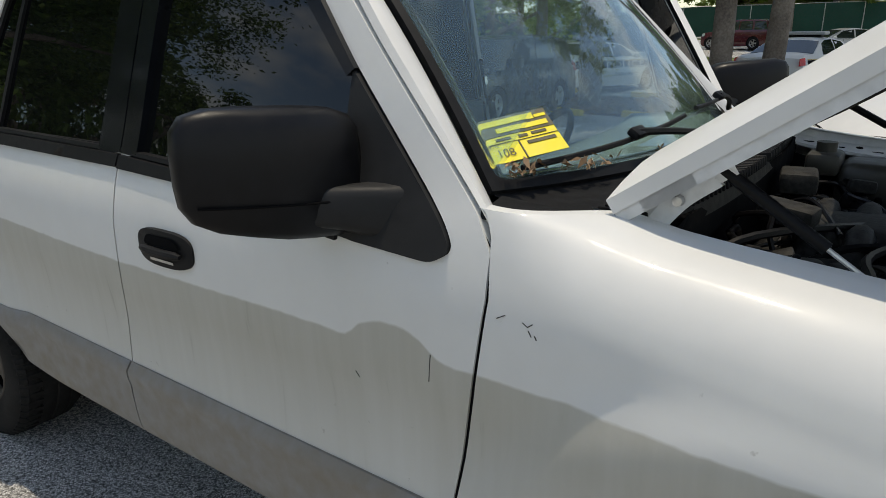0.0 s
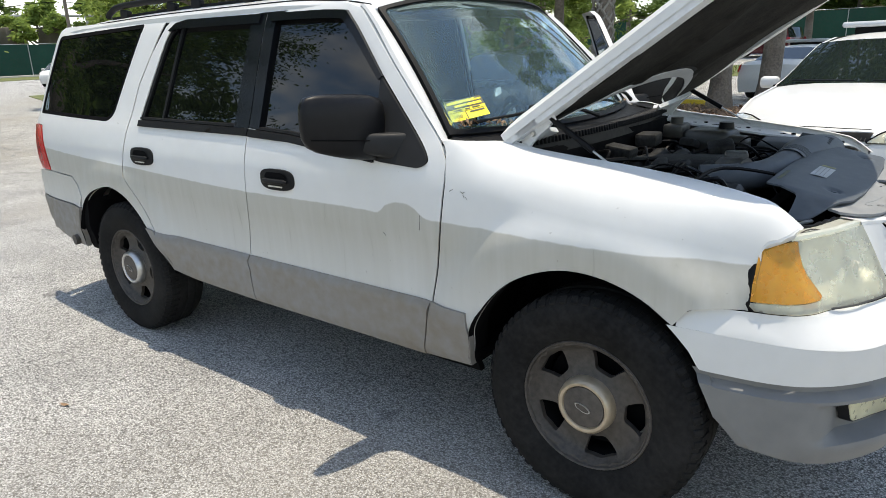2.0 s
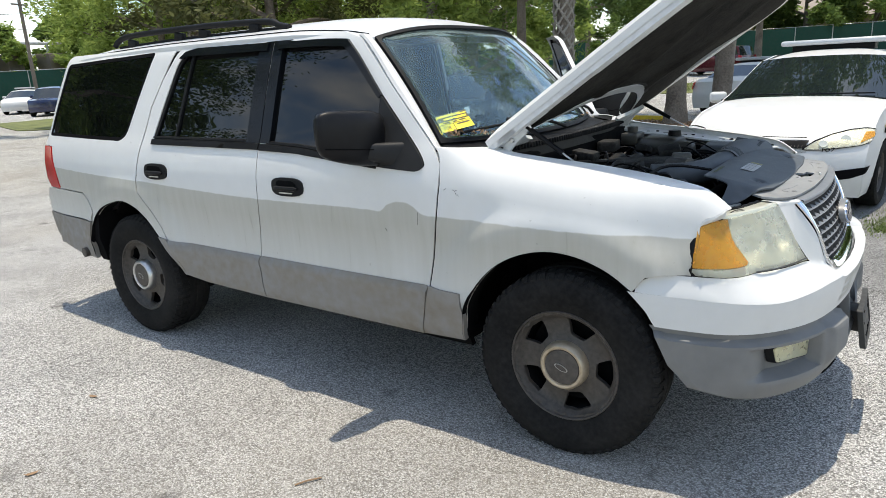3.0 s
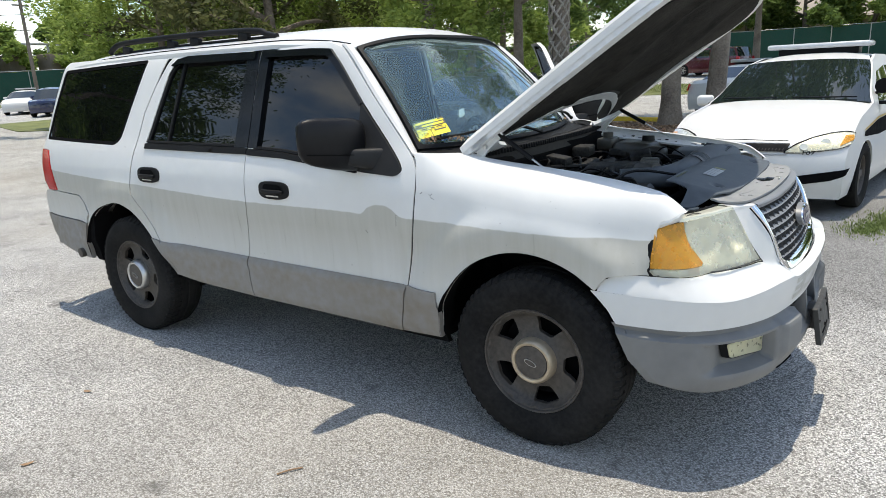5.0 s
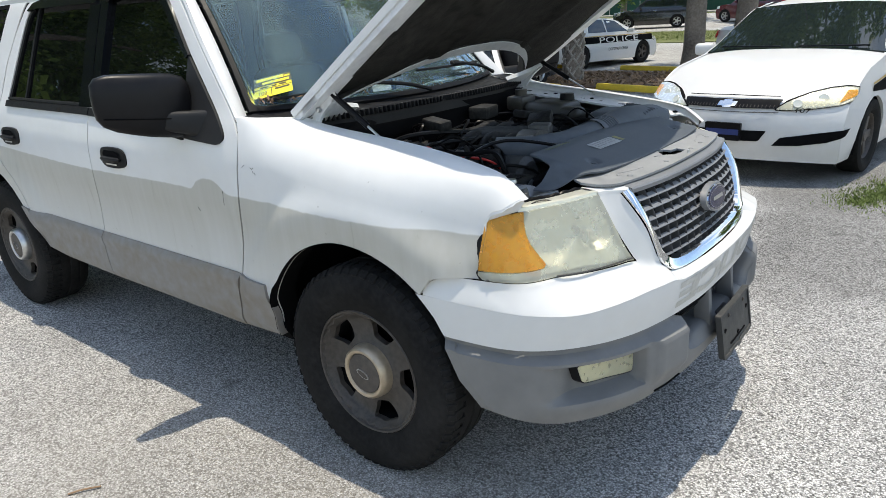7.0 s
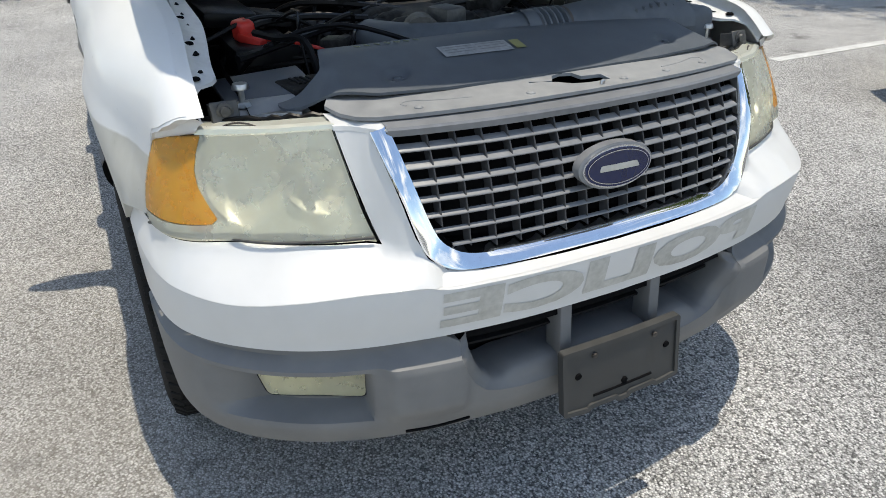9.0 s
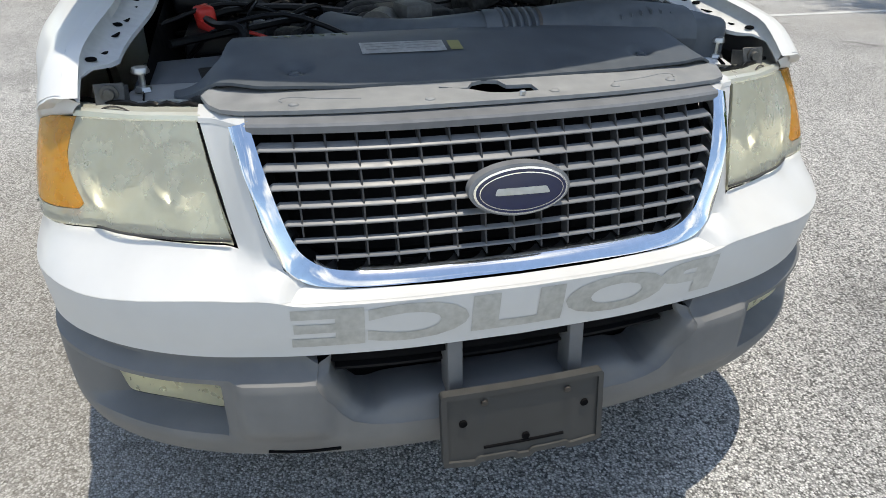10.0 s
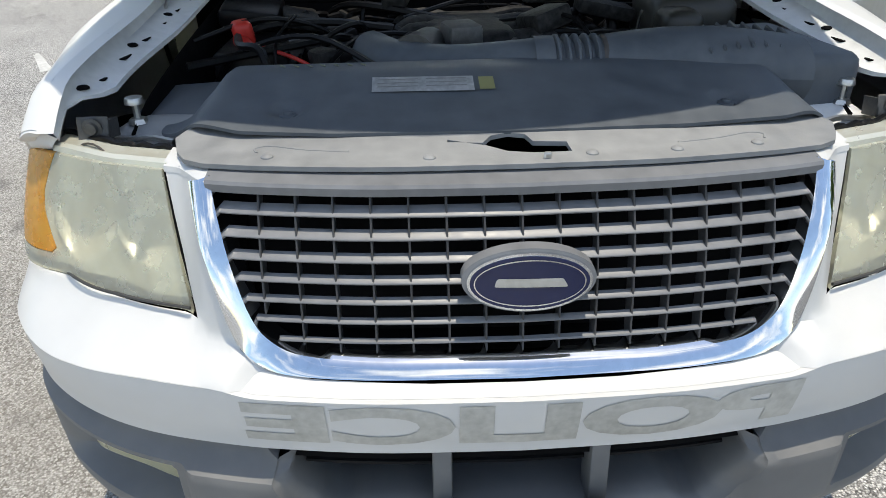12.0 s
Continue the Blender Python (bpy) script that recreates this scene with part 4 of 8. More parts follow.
ROOF_DROP = curve((-4.1, 0.10), (-3.95, 0.055), (-3.6, 0.018), (-2.6, 0.0), (-1.7, 0.004), (-1.3, 0.028), (-1.05, 0.075), (-0.9, 0.13))


def roof_z(x, y):
    return 1.955 - 0.098 * (abs(y) / 0.745) ** 2.7 - ROOF_DROP(x)


def ws_top(u):
    """The windshield's upper edge, u from -1 to 1 across the car."""
    return Vector((-1.085 + 0.105 * (1 - u * u), 0.715 * u, 0)) + Vector((0, 0, roof_z(-1.085 + 0.105 * (1 - u * u), 0.715 * u) - 0.006))


def ws_base(u):
    return Vector((-0.635 + 0.17 * (1 - abs(u) ** 2.2), 0.845 * u, 1.303 - 0.015 * (1 - u * u)))


def ws_at(u, v):
    p = ws_base(u).lerp(ws_top(u), v)
    return p + Vector((0.35, 0, 0.55)) * 0.10 * v * (1 - v)


FRAME_Z = curve((0.592, 1.292), (0.74, 1.436), (0.875, 1.567), (1.115, 1.804), (1.15, 1.822))
rim = [(-1.10 + 0.105 * (1 - (y / 0.76) ** 2), y) for y in np.linspace(-0.762, 0.762, 25)]
roof_ring = [tuple(map(float, p)) for p in rim] + [(-1.5, 0.768), (-2.6, 0.768), (-3.7, 0.762), (-3.92, 0.745), (-4.0, 0.60), (-4.02, 0.0), (-4.0, -0.60), (-3.92, -0.745), (-3.7, -0.762), (-2.6, -0.768), (-1.5, -0.768)]
roof = part("roof", sheet(roof_ring, lambda x, y: (x, y, roof_z(x, y)), 0.06, (), (0, 0, -0.03)), WHITE, suv, "white steel roof")
for s in (-1, 1):
    ditch = [(x, s * 0.705, roof_z(x, 0.705) + 0.002) for x in np.linspace(-1.14, -3.9, 30)]
    part("roof_ditch_seal", tube(ditch, 0.0035, 6), TRIM, roof, "thin black roof seal")
    # Roof rack: a flat rail on feet, dipping at both ends.
    rack = part("roof_rail", tube(bend([(-1.80, s * 0.60, roof_z(-1.8, 0.6) + 0.004), (-1.88, s * 0.60, 1.918), (-1.98, s * 0.60, 1.945), (-2.4, s * 0.61, 1.960), (-3.0, s * 0.61, 1.964), (-3.40, s * 0.60, 1.958), (-3.52, s * 0.60, 1.930), (-3.56, s * 0.60, 1.905)], 5), 0.019, 10), TRIM, suv, "weathered black roof rail")
    for x in (-2.08, -2.55, -2.80, -3.33):
        part("rail_foot", block((0.085, 0.035, 0.055), (x, s * 0.605, roof_z(x, 0.6) + 0.016), (0, 12, 0), 0.008), TRIM, rack)
    part("rail_base", tube([(x, s * 0.60, roof_z(x, 0.6) + 0.004) for x in np.linspace(-1.85, -3.5, 12)], 0.010, 6), TRIM, rack)
    # A-pillar between the windshield and the door frame.
    rows = []
    for t in np.linspace(-0.06, 1, 17):
        a = ws_at(s * 1.0, t) + Vector((-0.004, s * 0.022, 0.004))
        x = -0.592 - 0.545 * t
        z = FRAME_Z(-x) - max(0.0, x + 0.592)
        b = Vector((x, s * half_width(x, z), z))
        mid = a.lerp(b, 0.5) + Vector((0.012, s * 0.008, 0.008))
        rows.append([a + Vector((-0.02, 0, -0.02)), a, a.lerp(mid, 0.5) + Vector((0.005, s * 0.004, 0.004)), mid, mid.lerp(b, 0.5) + Vector((0.003, s * 0.004, 0.003)), b, b + Vector((-0.03, -s * 0.03, 0))])
    part("a_pillar", strip(rows), WHITE, suv, "white windshield pillar")

# Windshield, its black border and seal.
glass = [(-0.985, 0.02), (0.985, 0.02), (0.985, 0.985), (-0.985, 0.985)]
wind = part("windshield", sheet(glass, lambda u, v: ws_at(u, v), 0.07, (), None), CLEAR, suv, "dusty greenish windshield")
glass_mod = wind.modifiers.new("pane", "SOLIDIFY")
glass_mod.thickness = 0.006
wind.visible_shadow = False
part("windshield_seal", band([(-1.008, -0.005), (1.008, -0.005), (1.008, 1.01), (-1.008, 1.01)], rounded([(-0.984, 0.025), (0.984, 0.025), (0.984, 0.98), (-0.984, 0.98)], 0.04), lambda u, v: ws_at(u, v) + Vector((0.004, 0, 0.006)), 0.05, (-0.01, 0, -0.01)), TRIM, suv, "weathered black windshield seal")

# Cowl panel with slats below the windshield.
rows = []
for u in np.linspace(-0.998, 0.998, 45):
    b = ws_base(u)
    front = Vector((-0.395 + 0.07 * (1 - abs(u) ** 2.2), 0.812 * u, 1.262))
    rows.append([b + Vector((-0.01, 0, -0.002)), b.lerp(front, 0.12) + Vector((0, 0, -0.012)), b.lerp(front, 0.5) + Vector((0, 0, -0.012)), front, front + Vector((0.01, 0, -0.05))])
cowl = part("cowl_panel", strip(rows), TRIM, suv, "weathered black cowl panel with slats")
for u in np.linspace(-0.93, 0.93, 62):
    f = Vector((-0.39 + 0.07 * (1 - abs(u) ** 2.2), 0.80 * u, 1.262))
    part("cowl_slat", block((0.12, 0.008, 0.026), f + Vector((-0.035, 0, 0.003)), (0, -6, -22 if u < 0 else 22), 0.002, 1), TRIM, cowl)
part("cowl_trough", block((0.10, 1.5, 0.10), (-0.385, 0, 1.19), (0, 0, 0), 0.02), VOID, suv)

# Wipers.
for s, u0, u1, v0, v1 in ((-1, -0.10, -0.93, 0.115, 0.035), (1, 0.82, 0.05, 0.11, 0.13)):
    pts = [ws_at(u0 + (u1 - u0) * t, v0 + (v1 - v0) * t) + Vector((0.018, 0, 0.022)) for t in np.linspace(0, 1, 14)]
    w = part("wiper", tube(pts, 0.0065, 6), TRIM, suv, "black wiper blade")
    mid = pts[6]
    base = ws_at(u0 + 0.16, 0.0) + Vector((0.03, 0, 0.015))
    part("wiper_arm", tube(bend([base, base.lerp(mid, 0.4) + Vector((0.012, 0, 0.02)), mid + Vector((0.008, 0, 0.014)), mid], 5), [0.012] + [0.009] * 15, 6), TRIM, w)
    part("wiper_joint", block((0.03, 0.07, 0.02), mid + Vector((0.004, 0, 0.012)), (0, 35, 0), 0.006), TRIM, w)

# ---- the raised hood ----
HOOD_D, HOOD_N = Vector((0.8245, 0, 0.566)), Vector((-0.566, 0, 0.8245))
HOOD_O = Vector((-0.405, 0, 1.293))
hood_half = curve((0.0, 0.825), (0.4, 0.822), (0.75, 0.815), (0.98, 0.805), (1.06, 0.785), (1.11, 0.735), (1.155, 0.66), (1.205, 0.54), (1.255, 0.36), (1.29, 0.18), (1.31, 0.001))


def hood_at(lift):
    """Lays (a, y) onto the hood: a metres from its rear corners towards the nose."""
    def at(a, y):
        e = min(1.0, max(0.0, (hood_half(a) - abs(y)) / 0.10))
        h = lift + 0.030 * math.sin(e * math.pi / 2) + 0.02 * (1 - (y / 0.85) ** 2)
        return HOOD_O + HOOD_D * a + Vector((0, y, 0)) + HOOD_N * h
    return at


def hood_ring(margin, back=0.0):
    ys = np.linspace(-1, 1, 25)
    rear = [(0.36 * (1 - abs(k) ** 2.2) + back, k * (hood_half(0.0) - margin)) for k in ys]
    left = [(a, hood_half(a) - margin) for a in (0.15, 0.4, 0.7, 0.95, 1.06, 1.11, 1.155, 1.205, 1.255, 1.285)]
    front = [(1.306 - margin, 0.06), (1.306 - margin, -0.06)]
    return [tuple(map(float, p)) for p in rear + left + front + [(a, -w) for a, w in reversed(left)]]


hood = part("hood", sheet(hood_ring(0.0), hood_at(0.020), 0.05, (), tuple(HOOD_N * -0.028)), PAINT, suv, "raised white hood with a black liner")
under = hood_at(-0.034)
flat_under = lambda a, y: HOOD_O + HOOD_D * a + Vector((0, y, 0)) + HOOD_N * (-0.028)
part("hood_frame", sheet(hood_ring(0.004), flat_under, 0.06, [hood_ring(0.085, 0.06)], tuple(HOOD_N * 0.024)), PRIMER, hood, "dusty white inner hood frame")


def liner_at(a, y):
    dip = 0.012 * math.sin(a * 9 + y * 3) * math.sin(y * 7) + 0.018 * math.exp(-((abs(y) - 0.32) / 0.05) ** 2)
    return HOOD_O + HOOD_D * a + Vector((0, y, 0)) + HOOD_N * (-0.024 - dip)


part("hood_liner", sheet(hood_ring(0.075, 0.055), liner_at, 0.04, (), tuple(HOOD_N * 0.03)), FELT, hood, "black felt hood liner, sagging")
rear_rows = []
for k in np.linspace(-0.96, 0.96, 33):
    a, y = 0.36 * (1 - abs(k) ** 2.2), k * 0.80
    p = HOOD_O + HOOD_D * a + Vector((0, y, 0))
    rear_rows.append([p + HOOD_N * 0.030, p + HOOD_N * -0.018, p + HOOD_N * -0.024 + HOOD_D * 0.008, p + HOOD_N * -0.025 + HOOD_D * 0.075])
part("hood_rear_rail", strip(rear_rows), ENGINE, hood, "grimy dark rear hood rail")
for s in (-1, 1):
    gus = [(0.07, 0.55), (0.01, 0.66), (-0.01, 0.76), (0.10, 0.775), (0.20, 0.77), (0.13, 0.72), (0.10, 0.66)]
    part("hood_gusset", sheet([(a, s * y) for a, y in gus], lambda a, y: HOOD_O + HOOD_D * a + Vector((0, y, 0)) + HOOD_N * -0.045, 0.04, (), tuple(HOOD_N * 0.02)), PRIMER, hood, "dusty pale hinge plate")
    arm = [(-0.365, s * 0.765, 1.215), (-0.345, s * 0.765, 1.262), (-0.305, s * 0.765, 1.315), (-0.25, s * 0.765, 1.360)]
    w = 0.013
    hin = [[Vector(p) + Vector((-w, s * 0.008, w)), Vector(p) + Vector((-w, -s * 0.006, w)), Vector(p) + Vector((w, -s * 0.006, -w)), Vector(p) + Vector((w, s * 0.008, -w)), Vector(p) + Vector((-w, s * 0.008, w))] for p in bend(arm, 4)]
    h = part("hood_hinge", strip(hin), PRIMER, suv, "dusty white hood hinge")
    for p in (arm[1], arm[2]):
        bolt = part("hinge_bolt", lathe([(0.0, -0.014), (0.009, -0.012), (0.011, 0.0)], 8), ALLOY, h)
        bolt.location = (p[0], p[1] + s * 0.012, p[2])
    top, low = Vector((-0.265, s * 0.762, 1.388)), Vector((0.075, s * 0.765, 1.165)) if s < 0 else Vector((0.07, s * 0.775, 1.205))
    g = part("gas_strut", tube([top, top.lerp(low, 0.56)], 0.0115, 10), BLACK, suv, "black gas strut holding the hood")
    part("strut_rod", tube([top.lerp(low, 0.55), low], 0.0045, 8), ALLOY, g)
    part("strut_joint", moved(lathe([(0.0, -0.014), (0.014, -0.006), (0.014, 0.006), (0.0, 0.014)], 10), Matrix.Translation(top)), BLACK, g)

# ---- the front ----
def nose_s(lift=0.0):
    """Lays (s, z) onto the front, pushed out along its plan normal."""
    def at(s, z):
        p = Vector(nose(s, z))
        if lift:
            q = Vector(nose(s + 0.002, z)) - Vector(nose(s - 0.002, z))
            p += Vector((q.y, -q.x, 0)).normalized() * lift
        return p
    return at


def to_s(ring):
    return [(girth(y, z), z) for y, z in ring]


CHROME_OUT = [(0.518, 1.062), (0.505, 1.0), (0.489, 0.93), (0.471, 0.86), (0.453, 0.818), (0.415, 0.789), (0.34, 0.780), (0.15, 0.779)]
CHROME_IN = [(0.484, 1.075), (0.467, 1.0), (0.449, 0.93), (0.430, 0.872), (0.407, 0.838), (0.360, 0.814), (0.27, 0.807), (0.12, 0.806)]
full = lambda half: half + [(-y, z) for y, z in reversed(half)]
S_END = S_DROP(0.575)
# The bumper cover: an upright lower face, and above its crease the shelf and the posts beside the grille.
face_half = [(S_DROP(0.558), 0.646), (S_DROP(0.605), 0.70), (S_DROP(0.65), 0.74), (S_DROP(0.688), 0.772)]


def crease_z(u):
    """The height at which the cover's crease runs at girth u."""
    z = 0.775
    for _ in range(12):
        z = CREASE(OUT_S(u) * NARROW(z))
    return z


crease_line = [(float(u), crease_z(float(u))) for u in np.linspace(S_DROP(0.686), 0.02, 90)]
ring = face_half + crease_line
cover = part("bumper_cover", sheet(ring + [(-u, v) for u, v in reversed(ring)], nose_s(), 0.016, (), (-0.03, 0, 0)), WHITE, suv, "white front bumper cover with ghost lettering")
shelf_half = [(S_DROP(0.668), 0.812), (S_DROP(0.60), 0.838), (S_DROP(0.50), 0.849), (S_DROP(0.425), 0.851), (girth(0.80, 0.85), 0.848), (girth(0.66, 0.85), 0.845), (girth(0.533, 0.846), 0.843), (girth(0.5525, 0.93), 0.93), (girth(0.566, 1.0), 1.0), (girth(0.576, 1.060), 1.060), (girth(0.548, 1.070), 1.070)]
ring = shelf_half + to_s([(y + 0.002, z - 0.002) for y, z in CHROME_OUT])
ring = ring + [(-u, v) for u, v in reversed(ring)]
lower_rim = [(u, v + 0.0005) for u, v in [(S_DROP(0.688), 0.7735)] + crease_line]
ring = ring + [(-u, v) for u, v in lower_rim] + list(reversed(lower_rim))
part("cover_shelf", sheet(ring, nose_s(), 0.014), WHITE, cover, "white bumper shelf under the headlamps")
part("cover_gap", sheet([(S_END - 0.01, 0.650), (S_END - 0.01, 0.615), (-S_END + 0.01, 0.615), (-S_END + 0.01, 0.650)], nose_s(-0.026), 0.05), VOID, suv)

# Chrome surround as a rounded raised bar.
outer, inner = full(CHROME_OUT), full(CHROME_IN)
rows = []
op, ip = bend([Vector((y, z, 0)) for y, z in outer], 4), bend([Vector((y, z, 0)) for y, z in inner], 4)
for a, b in zip(op, ip):
    row = []
    for t, lift in ((0, -0.010), (0.02, 0.006), (0.10, 0.010), (0.22, 0.010), (0.60, 0.005), (0.90, -0.002), (1.0, -0.040)):
        c = a.lerp(b, t)
        row.append(nose_s(lift)(girth(c.x, c.y), c.y))
    rows.append(row)
part("chrome_surround", strip(rows), CHROME, suv, "chrome grille surround, lightly scratched")

# Grille: louvres and uprights in front of black sheets that stand in for the cavity's shade.
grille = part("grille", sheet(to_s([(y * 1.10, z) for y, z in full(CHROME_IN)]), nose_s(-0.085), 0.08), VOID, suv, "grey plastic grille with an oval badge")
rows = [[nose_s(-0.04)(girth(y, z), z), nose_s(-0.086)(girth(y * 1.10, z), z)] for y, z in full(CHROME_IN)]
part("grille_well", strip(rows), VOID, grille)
in_half = curve(*sorted([(z, y) for y, z in CHROME_IN]))
for k in range(1, 8):
    z = 0.792 + 0.03255 * k
    w = in_half(z) + 0.004
    rows = []
    for y in np.linspace(-w, w, 37):
        s_, row = girth(y, z), []
        for dx, dz in ((-0.018 - 0.0025 * k, 0.002 + 0.0009 * k), (-0.013, 0.001), (-0.0115, -0.001), (-0.013, -0.0035), (-0.018 - 0.0014 * k, -0.002)):
            row.append(Vector(nose(s_, z)) + Vector((dx, 0, dz + 0.004)))
        rows.append(row)
    part("louvre", strip(rows), LOUVRE, grille)
for k in range(-7, 8):
    y = 0.0586 * k
    low_z = 0.811 if abs(y) < 0.34 else 0.811 + (abs(y) - 0.34) * 0.85
    if abs(y) > 0.5:
        continue
    rows = []
    for z in np.linspace(low_z, 1.072, 9):
        p = Vector(nose(girth(y, z), z))
        rows.append([p + Vector((-0.045, -0.0016, 0)), p + Vector((-0.0135, -0.0016, 0)), p + Vector((-0.012, 0, 0)), p + Vector((-0.0135, 0.0016, 0)), p + Vector((-0.045, 0.0016, 0))])
    part("upright", strip(rows), UPRIGHT, grille)
rows = []
for y in np.linspace(-0.492, 0.492, 41):
    p = Vector(nose(girth(y, 1.07), 1.07))
    rows.append([p + Vector((-0.012, 0, -0.018)), p + Vector((0.008, 0, -0.018)), p + Vector((0.011, 0, -0.004)), p + Vector((0.007, 0, 0.001)), p + Vector((-0.045, 0, 0.010))])
part("grille_header", strip(rows), LOUVRE, grille, "grey grille header bar")
oval = lambda a, b: [(a * math.cos(2 * math.pi * k / 48), b * math.sin(2 * math.pi * k / 48)) for k in range(48)]
badge = part("badge", sheet(oval(0.0945, 0.0435), lambda u, v: (0.928 - 0.35 * u * u - 0.22 * v, u + 0.004, 0.943 + v), 0.02, (), (-0.02, 0, 0)), BLACK, suv, "oval blue badge with a chrome rim, no lettering")
part("badge_bezel", sheet(oval(0.1035, 0.0495), lambda u, v: (0.929 - 0.35 * u * u - 0.22 * v, u + 0.004, 0.943 + v), 0.02, (), (-0.022, 0, 0)), LOUVRE, badge, "grey plastic bezel")
part("badge_rim", sheet(oval(0.096, 0.045), lambda u, v: (0.935 - 0.35 * u * u - 0.22 * v, u + 0.004, 0.943 + v), 0.02, (), (-0.012, 0, 0)), CHROME, badge, "chrome rim")
part("badge_field", sheet(oval(0.0915, 0.041), lambda u, v: (0.937 - 0.35 * u * u - 0.22 * v, u + 0.004, 0.943 + v), 0.02, (), (-0.006, 0, 0)), BLUE, badge, "blue enamel field")
part("badge_line", band(oval(0.0855, 0.0362), oval(0.0837, 0.0344), lambda u, v: (0.9382 - 0.35 * u * u - 0.22 * v, u + 0.004, 0.943 + v), 0.02), CHROME, badge)
part("badge_script_bar", sheet(rounded([(-0.055, -0.004), (-0.05, 0.009), (0.05, 0.006), (0.058, -0.008)], 0.004), lambda u, v: (0.9382 - 0.35 * u * u - 0.22 * v, u + 0.004, 0.943 + v + 0.03 * u * 0.4), 0.02), ALLOY, badge, "plain silver bar in place of script")

# Ghost of taped-on mirror lettering on the bumper.
ghost = letters("POLICE", lambda u, v: nose_s(0.0013)(girth(u, 0.718 + v), 0.718 + v), 0.91, 0.096, True, 0.012, 0.05)
part("ghost_lettering", ghost, RESIDUE, cover, "mirror-written word POLICE in dull tape residue")

# Headlamps.
for s in (-1, 1):
    o_s = S_DROP(0.420)
    ring = [(girth(0.538, 0.848), 0.848), (girth(0.66, 0.849), 0.850), (girth(0.80, 0.85), 0.853), (o_s - 0.01, 0.852), (o_s, 0.870), (S_DROP(0.395), 0.93), (S_DROP(0.367), 0.985), (S_DROP(0.342), 1.029), (S_DROP(0.29), 1.042), (girth(0.75, 1.05), 1.052), (girth(0.64, 1.06), 1.060), (girth(0.580, 1.060), 1.061)]
    split = girth(0.825, 0.96)
    edge_s = [(girth(y, z), z) for y, z in ((0.832, 0.884), (0.820, 0.895), (0.830, 0.92), (0.841, 0.955), (0.840, 0.985), (0.828, 1.02), (0.815, 1.046))]
    lens_ring = [(u, v) for u, v in ring]
    sg = [(s * u, v) for u, v in lens_ring]
    lamp = part("headlamp", sheet(grow(sg, 0.001), nose_s(-0.004), 0.05, [grow(sg, -0.003)], (-0.05, 0, 0)), BLACK, suv, "yellowed hazy headlamp with amber corner")
    main = [(s * u, v) for u, v in [(girth(0.538, 0.848), 0.848), (girth(0.66, 0.849), 0.850), (girth(0.80, 0.85), 0.853), (split + 0.05, 0.853), (o_s - 0.01, 0.855), (o_s, 0.870), (o_s - 0.006, 0.880), *edge_s, (girth(0.64, 1.06), 1.060), (girth(0.580, 1.060), 1.061)]]
    amb = [(s * u, v) for u, v in [(edge_s[0][0] + 0.002, 0.8855), (o_s - 0.007, 0.8835), (S_DROP(0.395), 0.93), (S_DROP(0.367), 0.985), (S_DROP(0.342), 1.029), (S_DROP(0.29), 1.042)] + [(u + 0.0015, v) for u, v in reversed(edge_s[1:])]]
    dome = lambda u, v: nose_s(0.004 + 0.004 * max(0, 1 - ((abs(u) - 0.74) / 0.25) ** 2) * max(0, 1 - ((v - 0.955) / 0.12) ** 2))(u, v)
    back = [(s * u, v) for u, v in lens_ring]
    lens = part("lens", sheet(main, dome, 0.014, (), (-0.012, 0, 0)), HAZE, lamp, "hazy yellowed lens")
    lens.visible_shadow = False
    bowls = [(S_OUT(0.770), 0.968, 0.098, 0.050), (S_OUT(0.640), 0.955, 0.062, 0.055), (S_OUT(0.70), 0.868, 0.075, 0.018)]

    def lamp_back(u, v):
        """The reflector: a sharp-rimmed bowl for each bulb, sunk behind the lens."""
        cut = max(d * max(0.0, 1 - ((abs(u) - a) ** 2 + (v - b) ** 2) / r**2) ** 0.75 for a, b, r, d in bowls)
        return Vector(nose(u, v)) + Vector((-0.026 - cut, -math.copysign(0.008, u), 0))

    part("reflector", sheet(back, lamp_back, 0.007), REFLECT, lamp)
    part("amber_lens", sheet(amb, dome, 0.014, (), (-0.012, 0, 0)), AMBER, lamp, "amber side lens")
    spot = rounded([(split + 0.010, 0.862), (split + 0.075, 0.864), (split + 0.070, 0.884), (split + 0.006, 0.880)], 0.006)
    part("amber_marker", sheet([(s * u, v) for u, v in spot], nose_s(-0.016), 0.012, (), (-0.010, 0, 0)), AMBER, lamp, "small amber marker")
    for a, b, r, d in bowls[:2]:
        hoop = [lamp_back(s * (a + r * 1.01 * math.cos(k * math.pi / 18)), b + r * 1.01 * math.sin(k * math.pi / 18)) + Vector((0.003, 0, 0)) for k in range(-6, 19)]
        part("bowl_rim", tube(hoop, 0.002, 6), STEEL, lamp)
    bulb = Vector(nose(s * S_OUT(0.640), 0.945)) + Vector((-0.050, 0, 0))
    part("bulb", moved(lathe([(0.0, 0.03), (0.010, 0.026), (0.013, 0.0), (0.013, -0.02)], 14, "x"), pose(bulb.x, bulb.y, bulb.z)), ALLOY, lamp)
    # The lip's dark colour paints in the shadow line under the lamp.
    rim = [nose_s(0.007)(s * u, v + 0.004) for u, v in [(girth(0.540, 0.853), 0.853), (girth(0.66, 0.849), 0.850), (girth(0.78, 0.85), 0.850), (o_s - 0.012, 0.853)]]
    part("lens_lip", tube(bend(rim, 6), 0.003, 8), BRACKET, lamp, "dark lamp gasket")
    rim = [nose_s(0.0)(s * u, v) for u, v in [(o_s - 0.014, 0.856), (o_s - 0.004, 0.872), (S_DROP(0.396), 0.93), (S_DROP(0.368), 0.985), (S_DROP(0.346), 1.022)]]
